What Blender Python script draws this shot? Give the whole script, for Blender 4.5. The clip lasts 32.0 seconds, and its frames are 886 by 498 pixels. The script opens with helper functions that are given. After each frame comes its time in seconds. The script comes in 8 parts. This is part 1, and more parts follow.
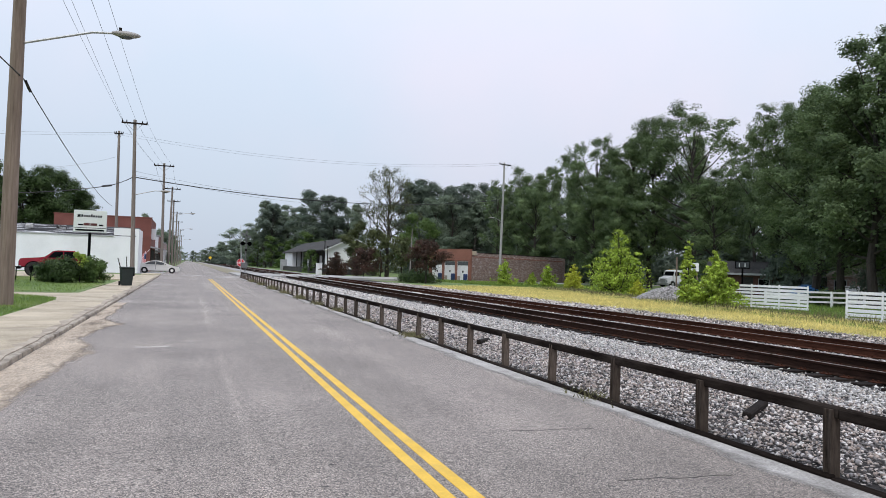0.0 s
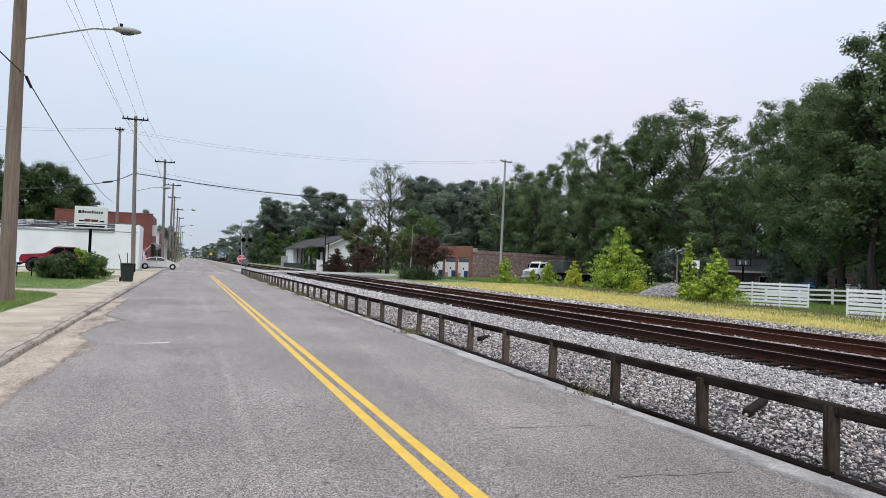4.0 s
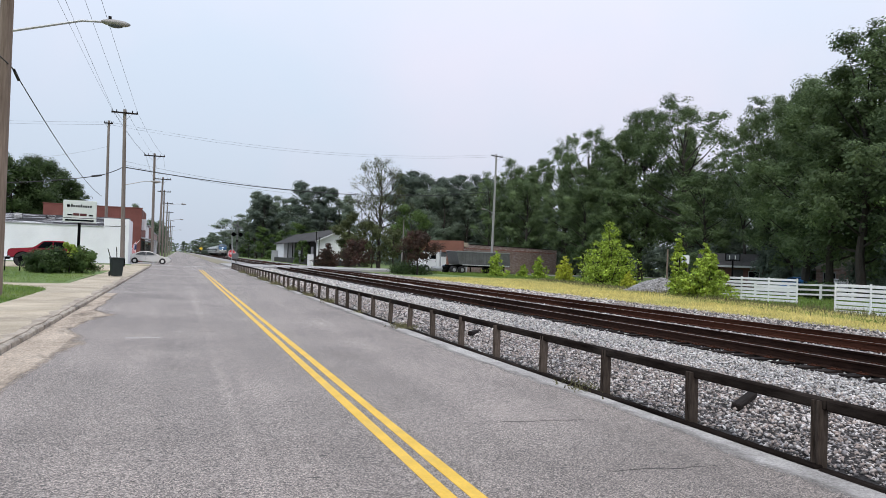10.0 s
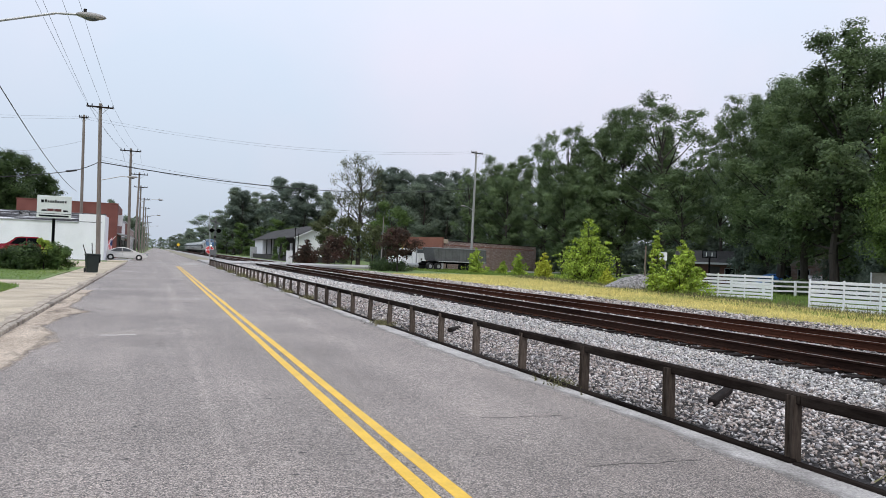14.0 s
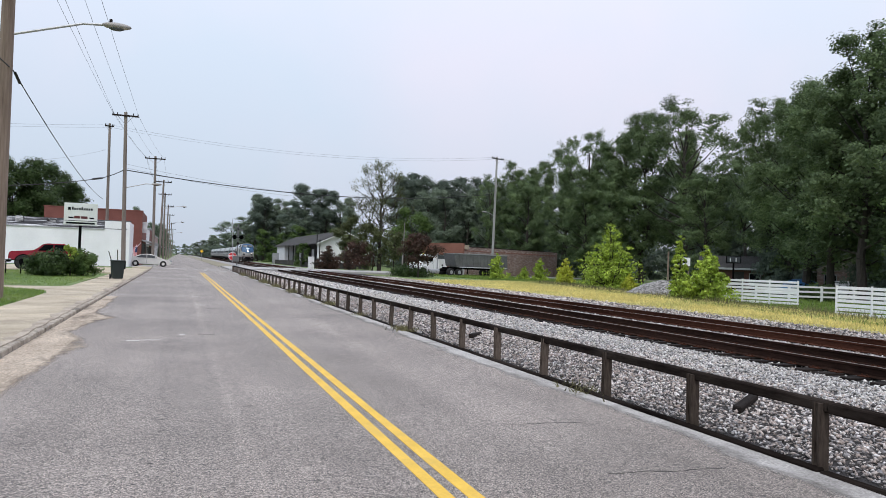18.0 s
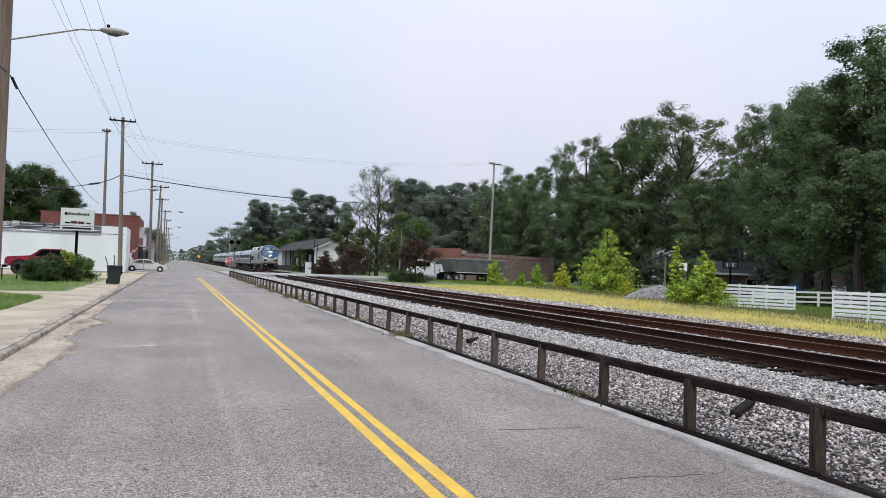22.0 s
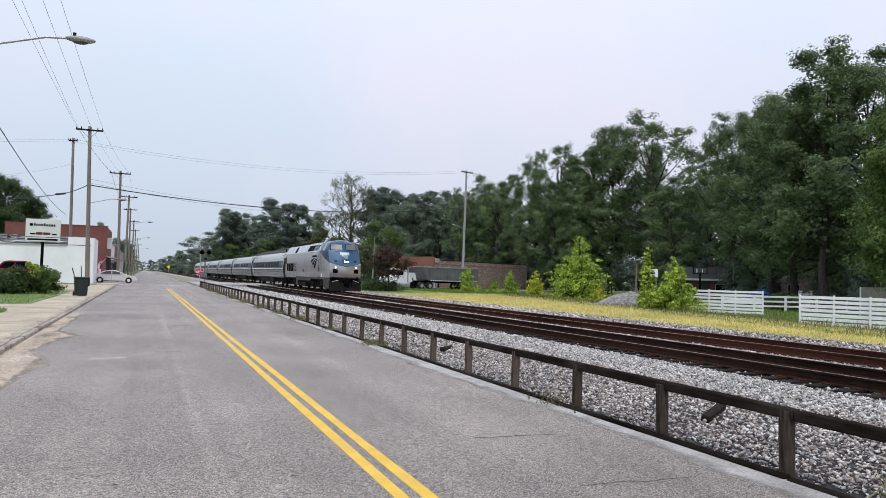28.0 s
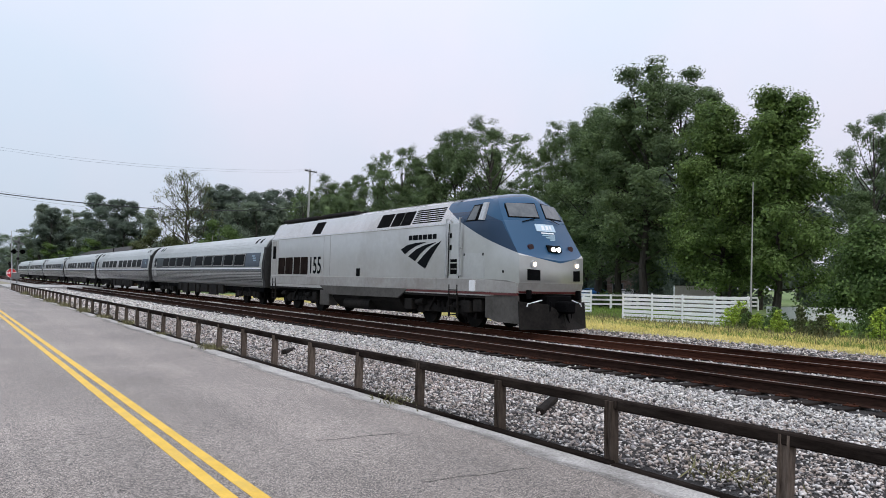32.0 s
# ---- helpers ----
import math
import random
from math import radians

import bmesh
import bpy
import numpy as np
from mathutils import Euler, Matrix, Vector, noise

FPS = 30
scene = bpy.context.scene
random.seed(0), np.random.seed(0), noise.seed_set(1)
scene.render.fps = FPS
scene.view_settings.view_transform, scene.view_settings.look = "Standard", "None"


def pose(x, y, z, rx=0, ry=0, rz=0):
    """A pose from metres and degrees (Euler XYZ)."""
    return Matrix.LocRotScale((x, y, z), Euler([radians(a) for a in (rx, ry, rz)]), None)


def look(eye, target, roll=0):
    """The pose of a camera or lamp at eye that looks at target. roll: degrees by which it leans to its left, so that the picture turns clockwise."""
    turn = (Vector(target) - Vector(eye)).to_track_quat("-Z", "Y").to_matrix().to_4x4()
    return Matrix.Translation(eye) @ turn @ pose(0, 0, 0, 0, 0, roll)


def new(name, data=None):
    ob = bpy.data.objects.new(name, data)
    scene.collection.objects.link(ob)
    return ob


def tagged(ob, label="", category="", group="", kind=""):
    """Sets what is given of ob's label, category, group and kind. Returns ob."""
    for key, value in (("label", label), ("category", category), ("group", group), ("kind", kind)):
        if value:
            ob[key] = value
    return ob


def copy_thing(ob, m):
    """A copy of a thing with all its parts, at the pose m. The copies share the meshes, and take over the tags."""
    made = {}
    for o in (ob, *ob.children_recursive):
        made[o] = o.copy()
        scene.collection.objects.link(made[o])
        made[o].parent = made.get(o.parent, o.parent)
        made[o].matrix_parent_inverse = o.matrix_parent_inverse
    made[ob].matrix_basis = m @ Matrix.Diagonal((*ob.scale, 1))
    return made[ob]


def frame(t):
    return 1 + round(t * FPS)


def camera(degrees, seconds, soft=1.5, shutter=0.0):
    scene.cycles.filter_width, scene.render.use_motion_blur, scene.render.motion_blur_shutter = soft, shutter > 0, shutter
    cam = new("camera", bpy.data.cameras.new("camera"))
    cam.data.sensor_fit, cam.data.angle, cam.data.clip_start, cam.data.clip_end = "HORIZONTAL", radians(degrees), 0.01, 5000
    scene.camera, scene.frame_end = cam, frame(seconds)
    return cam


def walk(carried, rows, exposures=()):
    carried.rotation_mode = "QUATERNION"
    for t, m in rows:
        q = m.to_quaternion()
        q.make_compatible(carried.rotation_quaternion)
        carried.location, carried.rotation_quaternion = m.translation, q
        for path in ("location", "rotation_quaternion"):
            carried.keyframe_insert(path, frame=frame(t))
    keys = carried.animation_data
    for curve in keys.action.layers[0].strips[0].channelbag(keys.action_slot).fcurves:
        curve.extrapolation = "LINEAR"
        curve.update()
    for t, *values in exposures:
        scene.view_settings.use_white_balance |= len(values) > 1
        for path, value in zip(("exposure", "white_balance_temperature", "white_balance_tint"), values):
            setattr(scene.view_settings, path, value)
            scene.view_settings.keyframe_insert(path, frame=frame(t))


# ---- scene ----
cam = camera(62.4, 32.0, soft=0.55)
PATH = [
    (0, pose(0, 0, 1.7, 91.542, -2.004, -19.267)),
    (0.5, pose(0, 0, 1.7, 91.610, -1.964, -19.368)),
    (1, pose(0, 0, 1.7, 91.631, -1.993, -19.443)),
    (1.5, pose(0, 0, 1.7, 91.685, -1.956, -19.534)),
    (2, pose(0, 0, 1.7, 91.691, -1.955, -19.592)),
    (2.5, pose(0, 0, 1.7, 91.650, -2.006, -19.596)),
    (3, pose(0, 0, 1.7, 91.539, -2.083, -19.493)),
    (3.5, pose(0, 0, 1.7, 91.410, -2.129, -19.318)),
    (5.5, pose(0, 0, 1.7, 91.132, -2.145, -19.147)),
    (6, pose(0, 0, 1.7, 91.202, -2.109, -19.307)),
    (6.5, pose(0, 0, 1.7, 91.246, -2.125, -19.386)),
    (7, pose(0, 0, 1.7, 91.232, -2.152, -19.379)),
    (7.5, pose(0, 0, 1.7, 91.189, -2.130, -19.305)),
    (8, pose(0, 0, 1.7, 91.102, -2.169, -19.212)),
    (8.5, pose(0, 0, 1.7, 91.029, -2.182, -19.209)),
    (9, pose(0, 0, 1.7, 90.975, -2.195, -19.309)),
    (9.5, pose(0, 0, 1.7, 90.938, -2.202, -19.535)),
    (10, pose(0, 0, 1.7, 90.901, -2.172, -19.924)),
    (10.5, pose(0, 0, 1.7, 90.810, -2.207, -20.505)),
    (11, pose(0, 0, 1.7, 90.753, -2.223, -21.176)),
    (11.5, pose(0, 0, 1.7, 90.683, -2.255, -21.752)),
    (12, pose(0, 0, 1.7, 90.588, -2.270, -22.122)),
    (12.5, pose(0, 0, 1.7, 90.523, -2.215, -22.191)),
    (13, pose(0, 0, 1.7, 90.499, -2.196, -22.028)),
    (13.5, pose(0, 0, 1.7, 90.572, -2.207, -21.791)),
    (14, pose(0, 0, 1.7, 90.698, -2.240, -21.510)),
    (14.5, pose(0, 0, 1.7, 90.859, -2.290, -21.184)),
    (16.5, pose(0, 0, 1.7, 90.997, -2.185, -20.010)),
    (17, pose(0, 0, 1.7, 91.010, -2.144, -19.904)),
    (17.5, pose(0, 0, 1.7, 91.042, -2.136, -19.866)),
    (18, pose(0, 0, 1.7, 91.095, -2.135, -19.869)),
    (18.5, pose(0, 0, 1.7, 91.193, -2.098, -19.928)),
    (19, pose(0, 0, 1.7, 91.333, -2.096, -20.024)),
    (19.5, pose(0, 0, 1.7, 91.461, -2.069, -20.109)),
    (20, pose(0, 0, 1.7, 91.557, -2.060, -20.151)),
    (20.5, pose(0, 0, 1.7, 91.602, -2.073, -20.154)),
    (21, pose(0, 0, 1.7, 91.600, -2.077, -20.147)),
    (21.5, pose(0, 0, 1.7, 91.546, -2.097, -20.118)),
    (22, pose(0, 0, 1.7, 91.509, -2.131, -20.083)),
    (22.5, pose(0, 0, 1.7, 91.481, -2.129, -20.072)),
    (23, pose(0, 0, 1.7, 91.480, -2.126, -20.081)),
    (23.5, pose(0, 0, 1.7, 91.502, -2.090, -20.094)),
    (24, pose(0, 0, 1.7, 91.555, -2.059, -20.151)),
    (24.5, pose(0, 0, 1.7, 91.643, -1.995, -20.284)),
    (25, pose(0, 0, 1.7, 91.771, -1.941, -20.525)),
    (25.5, pose(0, 0, 1.7, 91.912, -1.846, -20.868)),
    (27.5, pose(0, 0, 1.7, 92.205, -1.610, -22.064)),
    (28, pose(0, 0, 1.7, 92.224, -1.587, -22.179)),
    (28.5, pose(0, 0, 1.7, 92.232, -1.577, -22.307)),
    (29, pose(0, 0, 1.7, 92.246, -1.562, -22.545)),
    (29.5, pose(0, 0, 1.7, 92.251, -1.575, -23.052)),
    (30, pose(0, 0, 1.7, 92.255, -1.533, -23.888)),
    (30.5, pose(0, 0, 1.7, 92.323, -1.475, -25.080)),
    (31, pose(0, 0, 1.7, 92.418, -1.440, -26.923)),
    (31.5, pose(0, 0, 1.7, 92.481, -1.456, -29.839)),
    (32, pose(0, 0, 1.7, 92.576, -1.345, -34.344)),
]
walk(cam, PATH)

# ---------------------------------------------------------------- light
scene.view_settings.exposure = 0.0
world = bpy.data.worlds.new("overcast_sky")
scene.world = world
world.use_nodes = True
wn, wl = world.node_tree.nodes, world.node_tree.links
wn.clear()
w_out = wn.new("ShaderNodeOutputWorld")
w_bg = wn.new("ShaderNodeBackground")
w_sky = wn.new("ShaderNodeTexSky")
w_sky.sky_type = "NISHITA"
w_sky.sun_disc = False
w_sky.sun_elevation = radians(48)
w_sky.sun_rotation = radians(200)
w_sky.dust_density = 4.0
w_co = wn.new("ShaderNodeTexCoord")
w_sep = wn.new("ShaderNodeSeparateXYZ")
w_grad = wn.new("ShaderNodeMapRange")          # a cloud deck that brightens towards the zenith
w_grad.inputs["From Min"].default_value, w_grad.inputs["From Max"].default_value = 0.0, 1.0
w_grad.inputs["To Min"].default_value, w_grad.inputs["To Max"].default_value = 0.70, 1.45
w_noise = wn.new("ShaderNodeTexNoise")
w_noise.inputs["Scale"].default_value, w_noise.inputs["Detail"].default_value = 2.2, 5.0
w_ramp = wn.new("ShaderNodeValToRGB")
w_ramp.color_ramp.elements[0].position, w_ramp.color_ramp.elements[0].color = 0.40, (0.865, 0.985, 1.165, 1)
w_ramp.color_ramp.elements[1].position, w_ramp.color_ramp.elements[1].color = 0.70, (1.01, 1.01, 1.175, 1)
w_mul = wn.new("ShaderNodeVectorMath")
w_mul.operation = "SCALE"
w_skys = wn.new("ShaderNodeVectorMath")
w_skys.operation = "SCALE"
w_skys.inputs["Scale"].default_value = 0.10
w_mix = wn.new("ShaderNodeMix")
w_mix.data_type = "RGBA"
w_mix.inputs["Factor"].default_value = 0.88
wl.new(w_co.outputs["Generated"], w_sep.inputs[0])
wl.new(w_sep.outputs["Z"], w_grad.inputs["Value"])
wl.new(w_co.outputs["Generated"], w_noise.inputs["Vector"])
w_side = wn.new("ShaderNodeMath")              # thinner, bluer cloud over the shops
w_side.operation = "MULTIPLY_ADD"
w_side.inputs[1].default_value = 0.22
wl.new(w_sep.outputs["X"], w_side.inputs[0])
wl.new(w_noise.outputs[0], w_side.inputs[2])
wl.new(w_side.outputs[0], w_ramp.inputs[0])
wl.new(w_ramp.outputs[0], w_mul.inputs[0])
wl.new(w_grad.outputs[0], w_mul.inputs["Scale"])
wl.new(w_sky.outputs[0], w_skys.inputs[0])
wl.new(w_skys.outputs[0], w_mix.inputs["A"])
wl.new(w_mul.outputs[0], w_mix.inputs["B"])
wl.new(w_mix.outputs["Result"], w_bg.inputs["Color"])
wl.new(w_bg.outputs[0], w_out.inputs[0])
w_bg.inputs["Strength"].default_value = 1.0

sun = new("sun", bpy.data.lights.new("sun", "SUN"))
sun.data.energy, sun.data.angle, sun.data.color = 1.0, radians(25), (1.0, 0.96, 0.9)
sun.matrix_world = look((-20, -40, 60), (0, 0, 0))

# ---------------------------------------------------------------- materials
def surface(name, a, b, rough=0.8, fine=30.0, coarse=1.5, bump=0.0, metal=0.0, rnd=0.0, island=0.0, spec=0.5, stretch=(1, 1, 1), stain=None, stain_amount=0.4, dist=0.01):
    """A worn surface: grain between colours a and b, broad patches, optional stains, relief and a chance shade per piece."""
    m = bpy.data.materials.new(name)
    m.use_nodes = True
    n, l = m.node_tree.nodes, m.node_tree.links
    p = n["Principled BSDF"]
    co = n.new("ShaderNodeTexCoord")
    mp = n.new("ShaderNodeMapping")
    mp.inputs["Scale"].default_value = stretch
    l.new(co.outputs["Object"], mp.inputs[0])
    nf = n.new("ShaderNodeTexNoise")
    nf.inputs["Scale"].default_value, nf.inputs["Detail"].default_value, nf.inputs["Roughness"].default_value = fine, 6.0, 0.65
    nc = n.new("ShaderNodeTexNoise")
    nc.inputs["Scale"].default_value, nc.inputs["Detail"].default_value = coarse, 4.0
    l.new(mp.outputs[0], nf.inputs["Vector"])
    l.new(mp.outputs[0], nc.inputs["Vector"])
    ad = n.new("ShaderNodeMath")
    ad.operation = "ADD"
    l.new(nf.outputs[0], ad.inputs[0])
    l.new(nc.outputs[0], ad.inputs[1])
    mr = n.new("ShaderNodeMapRange")
    mr.inputs["From Min"].default_value, mr.inputs["From Max"].default_value = 0.7, 1.3
    l.new(ad.outputs[0], mr.inputs["Value"])
    mx = n.new("ShaderNodeMix")
    mx.data_type = "RGBA"
    mx.inputs["A"].default_value, mx.inputs["B"].default_value = (*a, 1), (*b, 1)
    l.new(mr.outputs[0], mx.inputs["Factor"])
    col = mx.outputs["Result"]
    if stain:
        ns = n.new("ShaderNodeTexNoise")
        ns.inputs["Scale"].default_value, ns.inputs["Detail"].default_value, ns.inputs["Roughness"].default_value = coarse * 0.6, 8.0, 0.7
        l.new(mp.outputs[0], ns.inputs["Vector"])
        rs = n.new("ShaderNodeMapRange")
        rs.inputs["From Min"].default_value, rs.inputs["From Max"].default_value = 0.5, 0.68
        rs.inputs["To Max"].default_value = stain_amount
        l.new(ns.outputs[0], rs.inputs["Value"])
        ms = n.new("ShaderNodeMix")
        ms.data_type = "RGBA"
        ms.inputs["B"].default_value = (*stain, 1)
        l.new(rs.outputs[0], ms.inputs["Factor"])
        l.new(col, ms.inputs["A"])
        col = ms.outputs["Result"]
    for k, source in ((rnd, "object"), (island, "piece")):
        if not k:
            continue
        src = n.new("ShaderNodeObjectInfo").outputs["Random"] if source == "object" else n.new("ShaderNodeNewGeometry").outputs["Random Per Island"]
        rr = n.new("ShaderNodeMapRange")
        rr.inputs["To Min"].default_value, rr.inputs["To Max"].default_value = 1 - k, 1 + k
        l.new(src, rr.inputs["Value"])
        sc = n.new("ShaderNodeVectorMath")
        sc.operation = "SCALE"
        l.new(col, sc.inputs[0])
        l.new(rr.outputs[0], sc.inputs["Scale"])
        col = sc.outputs[0]
    l.new(col, p.inputs["Base Color"])
    p.inputs["Roughness"].default_value = rough
    p.inputs["Metallic"].default_value = metal
    p.inputs["Specular IOR Level"].default_value = spec
    if spec <= 0.1:
        p.inputs["IOR"].default_value = 1.12
    if bump:
        bp = n.new("ShaderNodeBump")
        bp.inputs["Strength"].default_value, bp.inputs["Distance"].default_value = bump, dist
        l.new(nf.outputs[0], bp.inputs["Height"])
        l.new(bp.outputs[0], p.inputs["Normal"])
    return m


def stone_mix(name, colours):
    """Crushed stone of several rocks: one colour for each piece, with a dusty grain."""
    m = surface(name, (0.75, 0.75, 0.75), (1.15, 1.13, 1.1), 0.9, 14, 0.5, 0.2)
    n, l = m.node_tree.nodes, m.node_tree.links
    p = n["Principled BSDF"]
    grain = p.inputs["Base Color"].links[0].from_socket
    ramp = n.new("ShaderNodeValToRGB")
    ramp.color_ramp.interpolation = "CONSTANT"
    while len(ramp.color_ramp.elements) < len(colours):
        ramp.color_ramp.elements.new(0.5)
    for k, c in enumerate(colours):
        ramp.color_ramp.elements[k].position = k / len(colours)
        ramp.color_ramp.elements[k].color = (*c, 1)
    l.new(n.new("ShaderNodeNewGeometry").outputs["Random Per Island"], ramp.inputs[0])
    mx = n.new("ShaderNodeMix")
    mx.data_type, mx.blend_type = "RGBA", "MULTIPLY"
    mx.inputs["Factor"].default_value = 1.0
    l.new(ramp.outputs[0], mx.inputs["A"])
    l.new(grain, mx.inputs["B"])
    l.new(mx.outputs["Result"], p.inputs["Base Color"])
    return m


def glow(name, colour, power):
    m = bpy.data.materials.new(name)
    m.use_nodes = True
    p = m.node_tree.nodes["Principled BSDF"]
    p.inputs["Base Color"].default_value = (*colour, 1)
    p.inputs["Emission Color"].default_value = (*colour, 1)
    p.inputs["Emission Strength"].default_value = power
    return m


ASPHALT = surface("asphalt", (0.149, 0.127, 0.11), (0.323, 0.277, 0.245), 0.6, 60, 0.3, 0.8, spec=0.5, stain=(0.27, 0.24, 0.21), stain_amount=0.3)
ASPHALT_PALE = surface("pale_cross_road", (0.32, 0.31, 0.3), (0.5, 0.485, 0.47), 0.9, 30, 0.4, 0.3, spec=0.3, stain=(0.24, 0.23, 0.22), stain_amount=0.4)
YELLOW = surface("yellow_road_paint", (0.66, 0.4, 0.035), (0.84, 0.535, 0.06), 0.6, 30, 3, 0.2, stain=(0.5, 0.36, 0.12), stain_amount=0.4)
WHITE_MARK = surface("white_road_paint", (0.6, 0.58, 0.55), (0.8, 0.78, 0.74), 0.7, 30, 6)
CONCRETE = surface("concrete", (0.36, 0.3, 0.215), (0.59, 0.51, 0.385), 0.9, 40, 0.9, 0.3, stain=(0.24, 0.195, 0.145), stain_amount=0.65, rnd=0.07)
CURB_MAT = surface("kerb_concrete", (0.235, 0.2, 0.16), (0.5, 0.44, 0.36), 0.9, 30, 3.5, 0.9, stain=(0.07, 0.058, 0.047), stain_amount=0.85, rnd=0.12)
EDGE_CONC = surface("pale_road_edge", (0.33, 0.31, 0.29), (0.56, 0.535, 0.505), 0.9, 40, 1.2, 0.3, stain=(0.17, 0.155, 0.14), stain_amount=0.75)
SAND = surface("sand", (0.36, 0.285, 0.215), (0.7, 0.59, 0.47), 0.95, 14, 1.3, 1.0, stain=(0.1, 0.075, 0.056), stain_amount=1.0, dist=0.05, stretch=(1.6, 0.4, 1))
GRASS_GROUND = surface("lawn_ground", (0.075, 0.13, 0.035), (0.17, 0.25, 0.07), 0.95, 24, 0.25, 0.6, stain=(0.3, 0.27, 0.13), stain_amount=0.7)
DRY_GROUND = surface("dry_grass_ground", (0.46, 0.4, 0.165), (0.64, 0.57, 0.26), 0.95, 22, 0.35, 0.6, stain=(0.24, 0.25, 0.1), stain_amount=0.55)
# near black: the shade in the gaps between stones, put into the bed's colour
BALLAST_GAPS = surface("ballast_bed", (0.012, 0.01, 0.0095), (0.06, 0.054, 0.052), 0.95, 26, 0.8, 1.0, dist=0.04)
STONE = stone_mix("ballast_stone", ((0.17, 0.164, 0.161), (0.4, 0.388, 0.378), (0.6, 0.579, 0.563), (0.55, 0.485, 0.43), (0.72, 0.692, 0.677), (0.48, 0.467, 0.463), (0.84, 0.811, 0.791)))
FAR_GRAVEL = surface("far_gravel", (0.2, 0.19, 0.183), (0.4, 0.385, 0.37), 0.95, 9, 0.5, 0.5)
VERGE = surface("weedy_verge", (0.17, 0.15, 0.09), (0.34, 0.31, 0.22), 0.95, 5, 0.25, 0.5, stain=(0.38, 0.36, 0.32), stain_amount=0.5)
STONE_DARK = stone_mix("old_ballast_stone", ((0.106, 0.0941, 0.09), (0.389, 0.327, 0.293), (0.583, 0.51, 0.471), (0.223, 0.206, 0.204), (0.7, 0.649, 0.627), (0.457, 0.382, 0.345), (0.312, 0.299, 0.303), (0.777, 0.743, 0.732)))
RAIL_RUST = surface("rusty_rail", (0.03, 0.014, 0.01), (0.11, 0.046, 0.03), 0.8, 30, 1.2, 0.3, metal=0.1, stretch=(1, 0.15, 1), stain=(0.012, 0.008, 0.007), stain_amount=0.8, spec=0.1)
RAIL_DARK = surface("dark_rail", (0.016, 0.01, 0.008), (0.062, 0.034, 0.026), 0.8, 30, 1.2, 0.3, metal=0.1, stretch=(1, 0.15, 1), stain=(0.008, 0.006, 0.0055), stain_amount=0.8, spec=0.1)
RAIL_TOP = surface("polished_rail_top", (0.36, 0.3, 0.28), (0.55, 0.48, 0.45), 0.35, 30, 1.2, 0.0, metal=0.9, stretch=(1, 0.1, 1))
TIE_WOOD = surface("creosoted_tie", (0.008, 0.0065, 0.006), (0.034, 0.026, 0.022), 0.9, 26, 2, 0.6, stretch=(0.2, 1, 1), rnd=0.3, spec=0.15)
GUARD_WOOD = surface("weathered_dark_timber", (0.006, 0.0045, 0.004), (0.026, 0.02, 0.017), 0.9, 20, 3.0, 0.8, stretch=(1, 0.25, 1), stain=(0.07, 0.058, 0.05), stain_amount=0.45, rnd=0.2, spec=0.08)
POST_WOOD = surface("weathered_post", (0.03, 0.0225, 0.0185), (0.17, 0.135, 0.112), 0.9, 26, 3.0, 0.7, stretch=(1, 1, 0.18), stain=(0.011, 0.0085, 0.0075), stain_amount=0.8, rnd=0.35, spec=0.08)
POLE_WOOD = surface("grey_pole_wood", (0.115, 0.082, 0.062), (0.32, 0.25, 0.2), 0.9, 14, 2.0, 0.6, stretch=(1, 1, 0.06), stain=(0.05, 0.037, 0.03), stain_amount=0.7)
POLE_MID = surface("dull_pole_wood", (0.12, 0.1, 0.085), (0.3, 0.26, 0.228), 0.9, 14, 2.0, 0.6, stretch=(1, 1, 0.06), stain=(0.05, 0.04, 0.034), stain_amount=0.6)
POLE_GREY = surface("silvered_pole_wood", (0.26, 0.255, 0.245), (0.44, 0.435, 0.42), 0.9, 14, 2.0, 0.6, stretch=(1, 1, 0.06), stain=(0.15, 0.14, 0.13), stain_amount=0.5)
DIRT_PALE = surface("pale_dirt", (0.27, 0.225, 0.175), (0.52, 0.45, 0.365), 0.95, 16, 1.6, 0.7, stain=(0.13, 0.1, 0.075), stain_amount=0.7)
DIRT = surface("dark_dirt", (0.05, 0.042, 0.034), (0.13, 0.11, 0.09), 0.95, 20, 2, 0.6)
WHITE_PAINT = surface("white_paint", (0.76, 0.765, 0.775), (0.9, 0.9, 0.91), 0.6, 14, 1.0, 0.1, stain=(0.6, 0.6, 0.58), stain_amount=0.35)
WHITE_WALL = surface("white_block_wall", (0.76, 0.775, 0.8), (0.88, 0.89, 0.91), 0.8, 8, 0.4, 0.2, stain=(0.62, 0.62, 0.63), stain_amount=0.3)
OLD_WHITE = surface("old_white_boards", (0.72, 0.72, 0.725), (0.88, 0.88, 0.885), 0.8, 12, 0.6, 0.3, stain=(0.45, 0.44, 0.42), stain_amount=0.35)
STORE_BRICK = surface("orange_brick", (0.2, 0.082, 0.056), (0.33, 0.15, 0.108), 0.85, 12, 0.5, 0.4, stain=(0.13, 0.075, 0.06), stain_amount=0.4)
DARK_BRICK = surface("dark_brick", (0.07, 0.032, 0.027), (0.125, 0.06, 0.05), 0.9, 12, 0.8, 0.4)
RED_BRICK = surface("red_brick", (0.14, 0.046, 0.035), (0.235, 0.088, 0.068), 0.85, 12, 0.5, 0.4, stain=(0.09, 0.042, 0.034), stain_amount=0.5)
OLD_BRICK = surface("faded_brick", (0.16, 0.094, 0.08), (0.4, 0.3, 0.265), 0.9, 6.0, 2.6, 0.5, stretch=(0.8, 1, 2.5), stain=(0.62, 0.57, 0.55), stain_amount=0.8)
